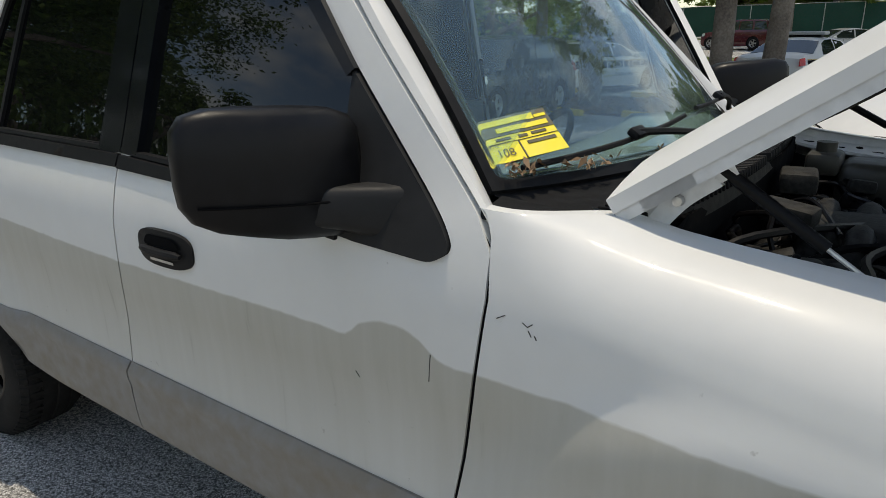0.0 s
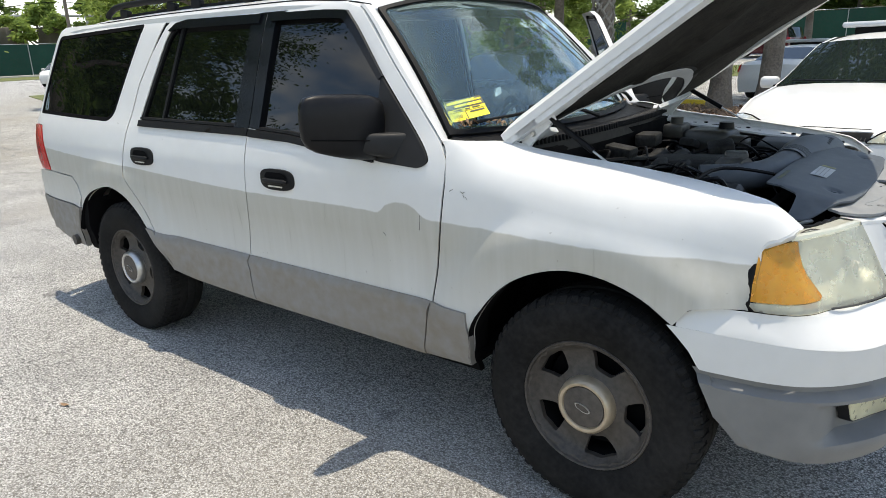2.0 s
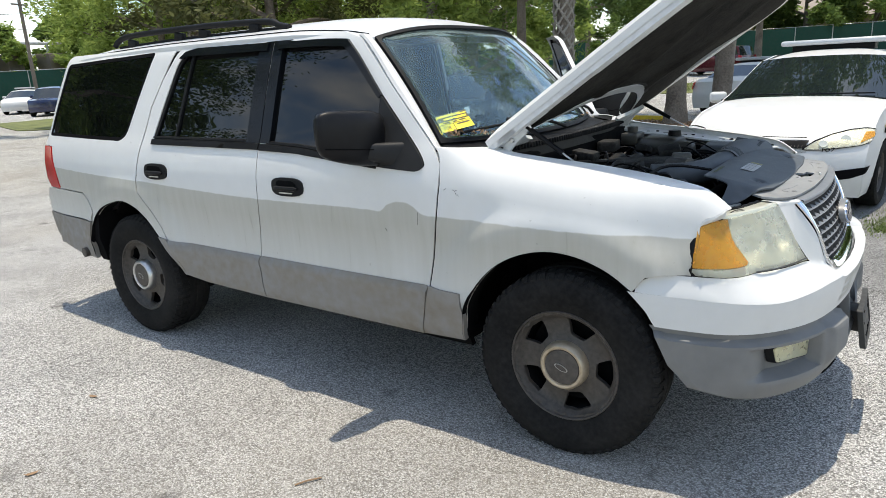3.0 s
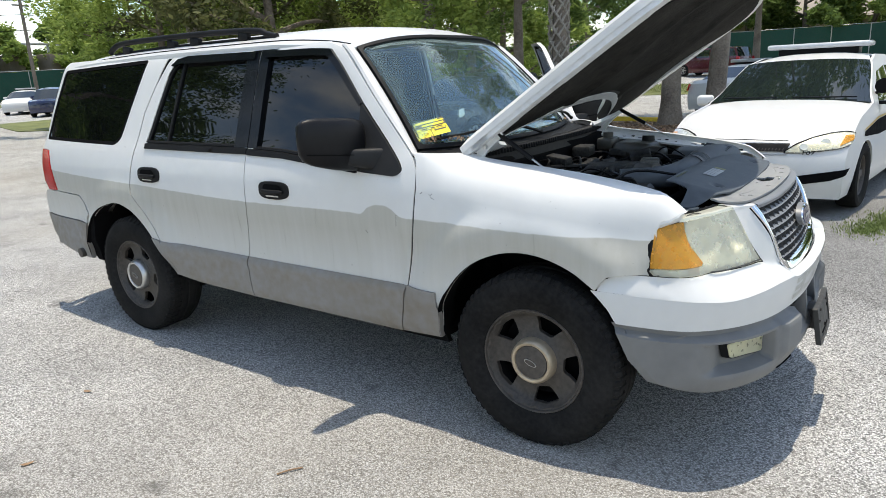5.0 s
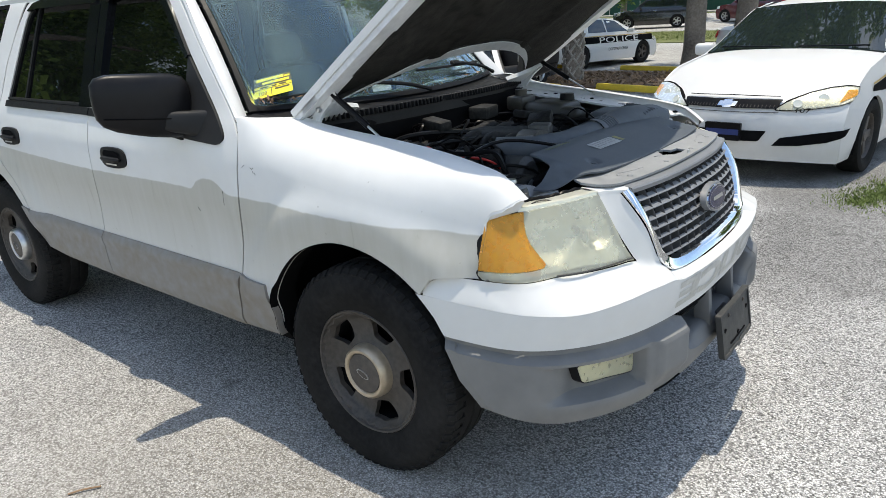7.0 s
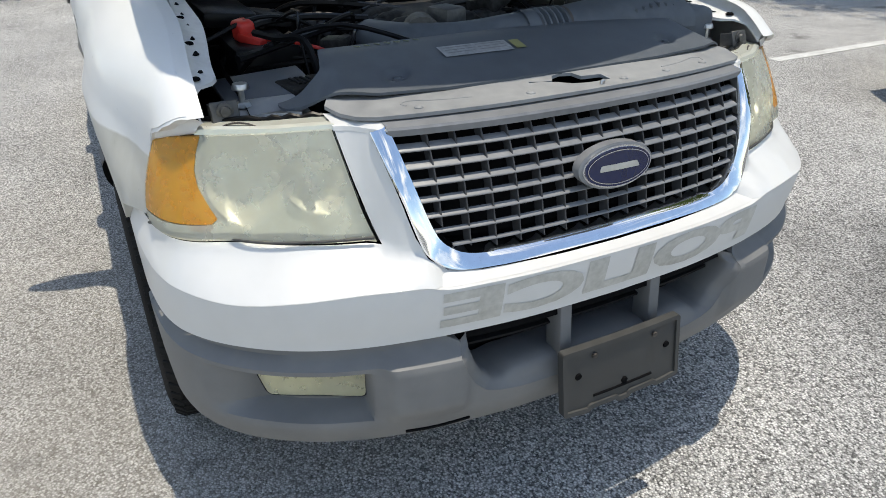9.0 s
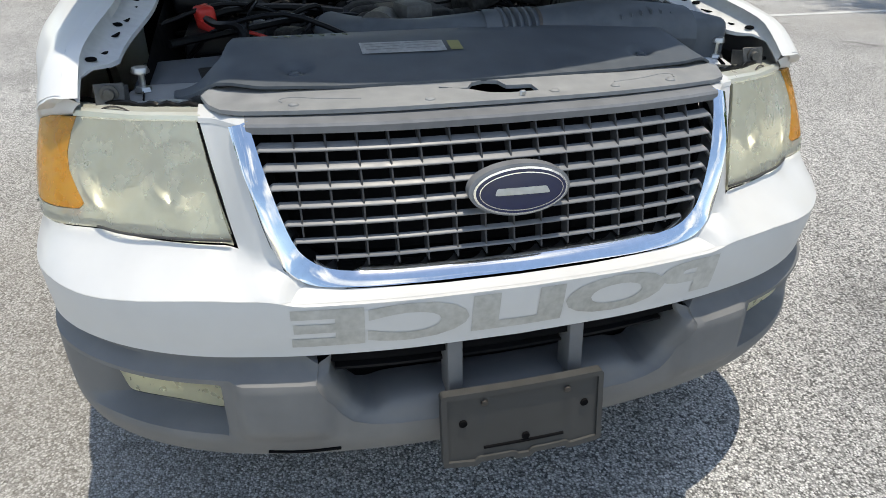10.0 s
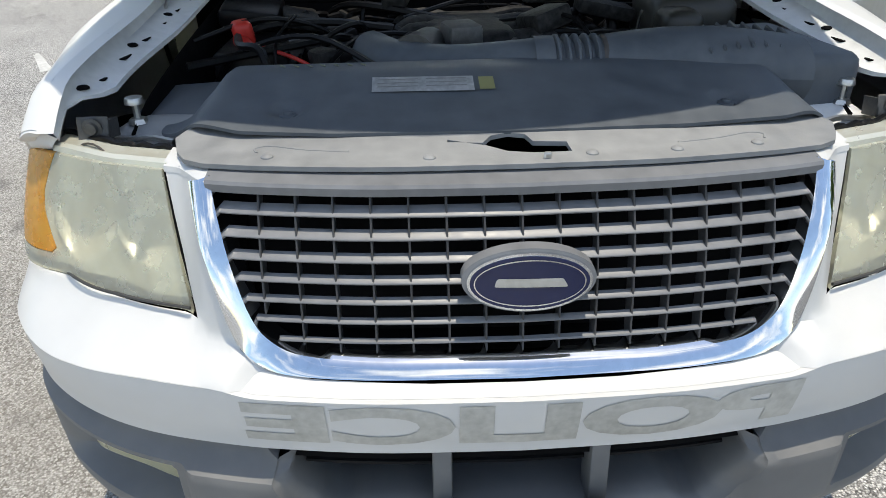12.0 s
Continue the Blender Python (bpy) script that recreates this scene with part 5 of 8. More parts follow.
    part("lens_edge", tube(bend(rim, 6), 0.0035, 8), BRACKET, lamp, "dark edge of the corner lens")
    def rolled(a, b, t):
        """From the fender's edge forward along its own slope, then down to the lamp."""
        c = Vector((a.x + 0.8 * (b.x - a.x), a.y + 0.5 * (b.y - a.y), a.z + 0.15 * (b.z - a.z)))
        return a * (1 - t) ** 2 + c * (2 * t * (1 - t)) + b * t * t

    # The fender's painted corner, rolled down to the lamp's top edge.
    on = fender_at(s)
    away = Vector((0.3, s * 0.6, 0.7)) * 0.0015
    far = bend([Vector(on(x, v)) + away for x, v in ((0.516, 0.996 - CROWN(0.516)), (0.536, -0.118), (0.567, -0.092), (0.593, -0.053), (0.606, -0.004))] + [Vector((0.600, s * (crown_y(0.595) - 0.03), 1.072))], 5)
    near = bend([Vector(nose_s(0.003)(s * u, v)) for u, v in [(S_DROP(0.365), 0.992), (S_DROP(0.345), 1.031), (S_DROP(0.32), 1.038), (S_DROP(0.29), 1.044), (S_DROP(0.26), 1.049), (S_DROP(0.228), 1.054)]], 5)
    part("fender_corner", strip([[a - away] + [rolled(a, b, k / 6) for k in range(7)] + [b + Vector((-0.012, -s * 0.004, -0.010))] for a, b in zip(far, near)]), WHITE, suv, sharp=60)
    # Clips and bracket over the lamp.
    top = [nose_s(-0.004)(s * u, v + 0.004) for u, v in [(S_DROP(0.235), 1.048), (girth(0.70, 1.055), 1.055), (girth(0.64, 1.06), 1.059), (girth(0.575, 1.06), 1.061)]]
    rows = [[p + Vector((0.004, 0, -0.006)), p + Vector((0.001, 0, 0.005)), p + Vector((-0.012, 0, 0.008)), p + Vector((-0.020, 0, 0.004)), p + Vector((-0.058, 0, 0.006)), p + Vector((-0.063, 0, -0.03))] for p in bend(top, 5)]
    part("lamp_flange", strip(rows), REFLECT, lamp, "pale lens flange")
    # The post's painted cap, folded back under the panel.
    rows = []
    for y in np.linspace(0.578, 0.490, 9):
        p = Vector(nose(s * girth(y, 1.06), 1.06))
        rows.append([p + Vector((0.002, 0, -0.002)), p + Vector((-0.001, 0, 0.007)), p + Vector((-0.014, 0, 0.013)), p + Vector((-0.06, 0, 0.017)), p + Vector((-0.065, 0, 0.0))])
    part("post_cap", strip(rows), WHITE, cover)
    part("lamp_gasket", tube([Vector(p) + Vector((-0.060, 0, 0.008 + 0.003 * math.sin(i * 1.7))) for i, p in enumerate(bend(top, 6))], 0.006, 6), BLACK, lamp)
    br = join(block((0.005, 0.058, 0.044), (0.566, s * 0.755, 1.078), (0, -18, 0), 0.002, 1), block((0.045, 0.004, 0.036), (0.545, s * 0.782, 1.072), (0, -10, 0), 0.001, 1), block((0.045, 0.004, 0.036), (0.545, s * 0.728, 1.072), (0, -10, 0), 0.001, 1), moved(lathe([(0.0, 0.010), (0.010, 0.009), (0.012, 0.002), (0.018, 0.001), (0.018, -0.002)], 14, "x"), pose(0.570, s * 0.755, 1.080)))
    part("lamp_bracket", br, CAST, lamp, "small grey metal bracket")

# Lower grey bumper with fog-lamp pockets and a central intake.
def lower_at(u, z):
    """The lower bumper: a tucked-in top edge, proud horns beside the intake, fog pockets sunk in."""
    y = OUT_S(abs(u))
    tuck = -0.027 * smooth(0.604, 0.616, z) * smooth(0.385, 0.44, y)
    horn = 0.024 * smooth(0.375, 0.405, y) * (1 - smooth(0.54, 0.575, y)) * smooth(0.42, 0.49, z) * (1 - 0.8 * smooth(0.588, 0.632, z))
    pocket = -0.066 * smooth(0.585, 0.607, y) * (1 - smooth(0.80, 0.905, y)) * smooth(0.450, 0.472, z) * (1 - smooth(0.580, 0.590, z))
    return nose_s(horn + pocket + tuck + 0.004)(u, z)


MOUTH = [(0.402, 0.629), (0.408, 0.60), (0.390, 0.55), (0.370, 0.510), (0.345, 0.484), (0.310, 0.472), (0.26, 0.466)]
lip_z = lambda u: 0.364 + 0.016 * smooth(0.35, 0.75, abs(u)) + 0.045 * smooth(0.85, 1.2, abs(u))
S_LOW = S_END - 0.15
us = [S_LOW - (2 * S_LOW) * k / 60 for k in range(61)]
ring = [(-S_END, 0.643), (-0.45, 0.643)] + [(-y, z) for y, z in MOUTH] + list(reversed(MOUTH)) + [(0.45, 0.643), (S_END, 0.643), (S_END - 0.065, 0.50)] + [(u, lip_z(u)) for u in us] + [(-S_END + 0.065, 0.50)]
low = part("lower_bumper", sheet(ring, lower_at, 0.0105, (), (-0.04, 0, 0)), BUMPER, suv, "grey textured lower bumper, scraped underneath")
part("bumper_lip", strip([[nose_s(0.004)(u, lip_z(u)), Vector(nose_s(-0.006)(u, lip_z(u) - 0.008)), Vector(nose_s(-0.05)(u, lip_z(u) - 0.006)), Vector(nose_s(-0.16)(u, lip_z(u) + 0.03))] for u in us]), BUMPER, low)
# Black tube laid on the lip in place of a dark slot.
scrape = [nose_s(0.0065)(girth(y, 0.392), 0.392 + 0.004 * math.sin(y * 30)) for y in np.linspace(-0.53, -0.38, 9)]
part("scrape", tube(scrape, 0.004, 6), VOID, low)
rows = []
line = [(-y, z) for y, z in MOUTH] + list(reversed(MOUTH))
edge = [(a[0] + (b[0] - a[0]) * k / 8, a[1] + (b[1] - a[1]) * k / 8) for a, b in zip(line, line[1:]) for k in range(8)] + [line[-1]]
for u, z in edge:
    w = smooth(0.24, 0.36, abs(u))
    p = lower_at(u, z)
    rise = 0.046 * (1 - w)
    rows.append([Vector(p) + Vector((-b, -math.copysign(0.030 * w * k, u), rise * k + 0.006 * w * k)) for b, k in ((0.0, 0.0), (0.006, 0.12), (0.012, 0.5), (0.020, 0.85), (0.030, 1.0), (0.055, 1.05), (0.14, 0.8))])
part("intake_floor", strip(rows), BUMPER, low)
# Black backing that stands in for the shade deep in the intake.
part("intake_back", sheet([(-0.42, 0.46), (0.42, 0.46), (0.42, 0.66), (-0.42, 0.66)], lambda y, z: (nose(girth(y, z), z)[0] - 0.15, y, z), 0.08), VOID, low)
for z in (0.596,):
    rows = []
    for y in np.linspace(-0.375, 0.375, 25):
        p = Vector(nose(girth(y, 0.6), 0.6))
        rows.append([Vector((p.x - 0.085, y, z - 0.012)), Vector((p.x - 0.055, y, z - 0.016)), Vector((p.x - 0.055, y, z - 0.022)), Vector((p.x - 0.085, y, z - 0.020))])
    part("intake_slat", strip(rows), TRIM, low)
for y in (-0.135, 0.135):
    part("intake_post", block((0.06, 0.034, 0.15), (0.952, y, 0.565), (0, -6, 0), 0.006), BUMPER, low)
for s in (-1, 1):
    fog_ring = [(s * u, v) for u, v in rounded([(girth(0.618, 0.50), 0.488), (girth(0.616, 0.565), 0.566), (girth(0.83, 0.57), 0.572), (girth(0.815, 0.53), 0.512)], 0.012)]
    sunk = lambda more: lambda u, v: nose_s(-0.017 - more - 0.030 * (1 - smooth(0.68, 0.86, OUT_S(abs(u)))))(u, v)
    fog = part("fog_lamp", sheet(fog_ring, sunk(0.0), 0.02, (), (-0.02, 0, 0)), FOGGED, low, "hazy rectangular fog lamp")
    part("fog_reflector", sheet(fog_ring, sunk(0.016), 0.02), REFLECT, fog)
    part("fog_bezel", band(grow(fog_ring, 0.005), fog_ring, sunk(0.003), 0.03, (-0.03, 0, 0)), TRIM, low)

# Bracket for a plate, empty.
plate_at = lambda u, v: (1.040 - 0.16 * v + 0.004 * math.cos(u * 9), u, 0.464 + v)
pr = rounded([(-0.178, -0.082), (-0.178, 0.084), (0.178, 0.084), (0.178, -0.082), (0.10, -0.088), (0.095, -0.080), (0.02, -0.080), (0.015, -0.088), (-0.02, -0.088), (-0.025, -0.080), (-0.10, -0.080), (-0.105, -0.088)], 0.008)
bracket = part("plate_bracket", sheet(pr, plate_at, 0.02, (), (-0.016, 0, 0), True), BRACKET, suv, "empty dark grey plate bracket")
part("bracket_rim", band(grow(pr, 0.002), grow(pr, -0.010), lambda u, v: Vector(plate_at(u, v)) + Vector((0.006, 0, 0)), 0.02, (-0.02, 0, 0)), BRACKET, bracket)
for u, v, r, m in ((-0.134, 0.013, 0.009, VOID), (0.138, 0.013, 0.009, VOID), (0.003, -0.040, 0.009, VOID), (-0.088, 0.058, 0.007, STEEL), (0.096, 0.056, 0.007, STEEL)):
    p = Vector(plate_at(u, v))
    dot = lathe([(0.0, 0.006 if m is STEEL else 0.002), (r, 0.005 if m is STEEL else 0.002), (r, -0.004)], 14, "x")
    part("bolt" if m is STEEL else "bolt_hole", moved(dot, pose(p.x + 0.001, p.y, p.z, 0, 8, 0)), m, bracket)
part("bracket_fold", tube([plate_at(u, -0.052) for u in np.linspace(-0.09, 0.09, 5)], 0.004, 6), VOID, bracket)
part("bracket_mount", block((0.09, 0.12, 0.10), (0.985, 0, 0.46), (0, 0, 0), 0.01), BRACKET, bracket)

# Unseen black sheet, added to stop sunlight leaking out under the nose.
part("splash_shield", sheet([(0.42, -0.62), (0.62, -0.80), (0.78, -0.76), (0.90, -0.52), (0.95, -0.30), (0.955, 0.0), (0.95, 0.30), (0.90, 0.52), (0.78, 0.76), (0.62, 0.80), (0.42, 0.62)], lambda x, y: (x, y, 0.385 + 0.10 * smooth(0.62, 0.42, x)), 0.06, (), (0, 0, 0.006)), VOID, suv, "black splash shield")

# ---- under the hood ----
# Black sheets close the bay; the hood's deep shade is in their colour.
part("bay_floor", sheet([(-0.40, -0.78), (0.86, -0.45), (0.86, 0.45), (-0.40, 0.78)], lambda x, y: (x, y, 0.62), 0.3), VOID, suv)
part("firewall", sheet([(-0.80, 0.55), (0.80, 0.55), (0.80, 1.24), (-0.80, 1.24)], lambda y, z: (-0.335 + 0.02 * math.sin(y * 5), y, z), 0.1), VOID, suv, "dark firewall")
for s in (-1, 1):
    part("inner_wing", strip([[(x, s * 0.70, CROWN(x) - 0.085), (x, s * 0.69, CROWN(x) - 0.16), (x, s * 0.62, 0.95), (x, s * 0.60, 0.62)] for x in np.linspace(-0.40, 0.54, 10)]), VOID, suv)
# Sloping grey panel behind the grille, with the latch opening.


def panel_at(x, y):
    f = 1.0 - DROP_S(abs(girth(y, 1.07))) + NOSE_MID(1.07)
    return (x + (f - 0.872), y, 1.087 + 0.012 * smooth(0.82, 0.70, x) + 0.002 * (1 - (y / 0.5) ** 2))


panel_ring = [(0.685, -0.30), (0.695, -0.45), (0.725, -0.555), (0.765, -0.572), (0.81, -0.556), (0.840, -0.535), (0.852, -0.50), (0.848, 0.0), (0.852, 0.50), (0.840, 0.535), (0.81, 0.556), (0.775, 0.572), (0.72, 0.545), (0.685, 0.30), (0.680, 0.0)]
latch = [(0.765 + (x - 0.765) * 1.1, y * 1.45) for x, y in [(0.755, -0.075), (0.762, -0.075), (0.766, -0.035), (0.745, -0.025), (0.735, -0.005), (0.742, 0.015), (0.765, 0.022), (0.770, 0.06), (0.80, 0.062), (0.80, 0.02), (0.792, -0.01), (0.775, -0.03)]]
top_panel = part("grille_panel", sheet(panel_ring, panel_at, 0.03, [latch], (0, 0, -0.008)), PANEL, suv, "faded grey radiator panel with a torn latch opening")
part("latch", join(block((0.008, 0.012, 0.05), (0.80, 0.045, 1.075), (0, 10, 0), 0.002, 1), tube([(0.745, 0.0, 1.06), (0.775, -0.01, 1.07), (0.79, 0.01, 1.068)], 0.006, 6)), ALLOY, top_panel, "bare metal hood latch")
# Black sheet standing in for the shade below the latch opening.
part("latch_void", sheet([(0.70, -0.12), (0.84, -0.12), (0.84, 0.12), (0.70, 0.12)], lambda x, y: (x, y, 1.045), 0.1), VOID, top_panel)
for y in (-0.40, -0.14, 0.12, 0.26, 0.40):
    p = panel_at(0.815, y)
    part("push_clip", moved(lathe([(0.0, 0.005), (0.006, 0.005), (0.010, 0.002), (0.011, -0.002)], 14, "z"), Matrix.Translation(p)), PANEL, top_panel)
for s in (-1, 1):
    emb = [Vector(panel_at(x, s * y)) + Vector((0, 0, 0.002)) for x, y in ((0.79, 0.27), (0.785, 0.34), (0.775, 0.40), (0.785, 0.425), (0.80, 0.42))]
    part("panel_rib", tube([p + Vector((0, 0, -0.003)) for p in bend(emb, 4)], 0.003, 6), PANEL, top_panel)


def cover_at(x, y):
    rise = min(1.0, max(0.0, (0.715 - x) / 0.235)) * (1 - 0.95 * smooth(0.505, 0.59, abs(y)))
    well = 0.013 * sum(math.exp(-(((x - 0.62) / 0.022) ** 2 + ((y - c) / 0.026) ** 2) ** 2) for c in (-0.385, 0.40))
    return (x + 0.02 * y * y, y, 1.1015 + 0.052 * rise - 0.035 * smooth(0.53, 0.63, abs(y)) - well)


cover_ring = rounded([(0.430, -0.505), (0.430, 0.50), (0.48, 0.545), (0.56, 0.61), (0.655, 0.565), (0.685, 0.48), (0.703, 0.30), (0.710, 0.0), (0.703, -0.30), (0.685, -0.46), (0.655, -0.53), (0.56, -0.635), (0.515, -0.635), (0.535, -0.535), (0.47, -0.515)], 0.014)
rad = part("radiator_cover", sheet(cover_ring, cover_at, 0.0125, (), (0, 0, -0.006)), COVER, suv, "dusty black radiator cover with a silver label")
part("label", sheet([(0.522, -0.238), (0.576, -0.238), (0.580, -0.050), (0.526, -0.050)], lambda x, y: Vector(cover_at(x, y)) + Vector((0, 0, 0.0035)), 0.02), SILVER, rad, "worn silver foil label")
part("label", sheet([(0.530, -0.040), (0.576, -0.040), (0.576, -0.012), (0.530, -0.012)], lambda x, y: Vector(cover_at(x, y)) + Vector((0, 0, 0.0035)), 0.02), surface("yellowed_label", (0.25, 0.24, 0.10), 0.6), rad)
for i in range(6):
    x0, y0 = 0.535 + 0.013 * (i % 3), -0.228 + 0.090 * (i // 3)
    part("label_line", sheet([(x0, y0), (x0 + 0.003, y0), (x0 + 0.003, y0 + 0.075), (x0, y0 + 0.075)], lambda x, y: Vector(cover_at(x, y)) + Vector((0, 0, 0.0055)), 0.05), PANEL, rad)
for i in range(7):
    part("chalk_mark", tube([Vector(cover_at(0.447, -0.42 + 0.026 * i)) + Vector((0, 0, 0.002)), Vector(cover_at(0.460, -0.41 + 0.026 * i)) + Vector((0, 0, 0.002))], 0.0016, 5), surface("faded_chalk", (0.16, 0.17, 0.12), 0.9) if i == 0 else bpy.data.materials["faded_chalk"], rad)
for y in (-0.385, 0.40):
    p = Vector(cover_at(0.62, y))
    part("cover_bolt", moved(lathe([(0.017, -0.005), (0.015, 0.0), (0.009, 0.001), (0.008, 0.005), (0.0, 0.006)], 16, "z"), Matrix.Translation(p + Vector((0, 0, 0.004)))), COVER, rad)
# Hood stops on the radiator support.
for s in (-1, 1):
    sup = part("radiator_support", sheet(rounded([(0.40, s * 0.60), (0.40, s * 0.80), (0.53, s * 0.80), (0.57, s * 0.62), (0.56, s * 0.56)], 0.02), lambda x, y: (x, y, 1.052 + 0.015 * math.sin(x * 30) - 0.04 * smooth(0.70, 0.80, abs(y))), 0.03, (), (0, 0, -0.05)), PRIMER if s > 0 else PANEL, suv, "radiator support bracket")
    st = part("hood_stop", tube([(0.49, s * 0.702, 1.05), (0.487, s * 0.702, 1.10)], 0.007, 8), ALLOY, suv, "threaded hood stop with a rubber top")
    part("stop_head", moved(lathe([(0.0, 0.014), (0.016, 0.012), (0.019, 0.004), (0.019, 0.0), (0.008, -0.002)], 14, "z"), pose(0.487, s * 0.702, 1.10)), ALLOY, st)
    part("stop_nut", moved(lathe([(0.0, 0.010), (0.016, 0.009), (0.02, 0.0)], 6, "z"), pose(0.49, s * 0.702, 1.062)), ALLOY, st)
    part("support_wire", tube(bend([(0.52, s * 0.79, 1.055), (0.535, s * 0.73, 1.045), (0.56, s * 0.66, 1.055), (0.60, s * 0.60, 1.06)], 5), 0.006, 6), ALLOY, sup)
part("corner_tray", block((0.20, 0.22, 0.02), (0.36, -0.62, 1.06), (3, 4, 0), 0.006), COVER, suv)
part("ribbed_box", join(block((0.11, 0.12, 0.05), (0.40, -0.53, 1.05), (0, 0, 10), 0.008), *[block((0.06, 0.006, 0.004), (0.395, -0.555 + 0.014 * k, 1.077), (0, 0, 10)) for k in range(4)]), ENGINE, suv, "black ribbed relay box")

# Intake duct with bellows, across the bay to the air box.
def duct_ring(p, ry, rz, n=20):
    return [Vector((p[0] + ry * math.cos(a), p[1], p[2] + rz * math.sin(a))) for a in [2 * math.pi * k / n for k in range(n + 1)]]


path = bend([(0.14, -0.26, 1.105), (0.26, -0.20, 1.105), (0.34, -0.08, 1.105), (0.375, 0.05, 1.115), (0.385, 0.10, 1.118)], 4)
dk = part("intake_duct", tube(path, [0.050 + 0.016 * k / len(path) for k in range(len(path))], 18), COVER, suv, "dusty black intake duct with bellows")
part("duct_sleeve", strip([duct_ring((0.387, y, 1.118), 0.070, 0.068) for y in (0.085, 0.11, 0.125)]), COVER, dk)
bel = []
for k in range(19):
    y = 0.125 + 0.09 * k / 18
    r = 0.074 if k % 4 in (1, 2) else 0.062
    bel.append(duct_ring((0.388, y, 1.118), r, r * 0.96))
part("bellows", strip(bel), COVER, dk, "ribbed rubber bellows")
part("duct_sleeve", strip([duct_ring((0.388 + 0.05 * t * t, 0.215 + 0.40 * t, 1.118 + 0.006 * math.sin(t * 3)), 0.066 + 0.035 * math.sin(t * 2.6), 0.066 + 0.010 * math.sin(t * 3)) for t in np.linspace(0, 1, 12)]), COVER, dk)
part("clamp", strip([duct_ring((0.388, y, 1.118), 0.069, 0.069) for y in (0.222, 0.232)]), STEEL, dk)
for k in range(8):
    part("duct_rib", block((0.13, 0.006, 0.02), (0.42, 0.42 + 0.027 * k, 1.186 - 0.004 * abs(k - 3)), (0, 8, 0), 0.003, 1), COVER, dk)
part("air_box", block((0.34, 0.24, 0.22), (0.33, 0.60, 1.05), (0, 0, 6), 0.03, 3), COVER, suv, "black air filter box")
part("snorkel", tube(bend([(0.34, 0.66, 1.07), (0.30, 0.74, 1.075), (0.24, 0.79, 1.07)], 5), 0.045, 16), BLACK, suv, "black air snorkel")
part("snorkel_ring", tube([(0.282, 0.752, 1.078), (0.270, 0.764, 1.077)], 0.049, 18), PRIMER, suv, "white ring")
part("degas_bottle", join(block((0.24, 0.22, 0.20), (-0.06, 0.56, 1.10), (0, 0, 0), 0.04, 3), block((0.12, 0.10, 0.08), (0.08, 0.50, 1.14), (0, 0, 0), 0.03, 3)), CREAM, suv, "grimy coolant bottle")
part("bottle_cap", moved(lathe([(0.0, 0.03), (0.034, 0.03), (0.038, 0.0)], 16, "z"), pose(0.0, 0.60, 1.20)), BLACK, suv)
part("brake_reservoir", join(block((0.10, 0.14, 0.07), (-0.22, 0.52, 1.19), (0, 0, 0), 0.015), moved(lathe([(0.0, 0.02), (0.03, 0.02), (0.03, -0.01)], 14, "z"), pose(-0.22, 0.52, 1.235))), CREAM, suv)
part("battery", block((0.26, 0.18, 0.20), (0.02, -0.55, 1.01), (0, 0, 0), 0.012), BLACK, suv, "black battery")
part("battery_cap", join(block((0.06, 0.05, 0.06), (0.03, -0.585, 1.135), (8, 4, 20), 0.014, 3), block((0.09, 0.035, 0.03), (0.075, -0.575, 1.115), (0, 10, 30), 0.01, 2)), REDCAP, suv, "red battery terminal cover")
part("red_cable", tube(bend([(0.06, -0.57, 1.115), (0.15, -0.50, 1.12), (0.20, -0.40, 1.09), (0.24, -0.34, 1.03)], 6), 0.005, 8), REDCAP, suv, "red battery cable")
# The engine: plenum, covers, coils, hoses and looms.
eng = part("engine_block", block((0.62, 0.56, 0.42), (-0.02, 0.0, 0.82), (0, 0, 0), 0.04, 2), ENGINE, suv, "grimy engine with plenum and looms")
part("plenum", block((0.42, 0.24, 0.12), (-0.02, -0.02, 1.085), (0, -3, 0), 0.04, 3), ENGINE, eng)
for k in range(4):
    for sd in (-1, 1):
        part("intake_runner", tube(bend([(-0.16 + 0.10 * k, -0.02, 1.10), (-0.16 + 0.10 * k, sd * 0.16, 1.12), (-0.16 + 0.10 * k, sd * 0.24, 1.03)], 4), 0.032, 10), ENGINE, eng)
part("throttle_body", join(moved(lathe([(0.0, -0.06), (0.05, -0.06), (0.055, 0.05), (0.0, 0.05)], 18, "x"), pose(0.24, -0.14, 1.12, 0, 0, -20)), block((0.09, 0.08, 0.07), (0.22, -0.05, 1.15), (0, 0, 15), 0.012)), CAST, eng, "dull aluminium throttle body")
part("alternator", moved(lathe([(0.0, -0.07), (0.05, -0.07), (0.075, -0.05), (0.08, 0.04), (0.06, 0.06), (0.0, 0.06)], 22, "x"), pose(0.26, -0.30, 1.02)), CAST, eng, "dull aluminium alternator")
for sd in (-1, 1):
    part("valve_cover", block((0.52, 0.14, 0.10), (-0.04, sd * 0.33, 1.03), (sd * -24, 0, 0), 0.02, 2), ENGINE, eng)
    for k in range(4):
        part("coil", block((0.05, 0.05, 0.045), (-0.22 + 0.12 * k, sd * 0.33, 1.09), (sd * -24, 0, 12), 0.008), BLACK, eng)
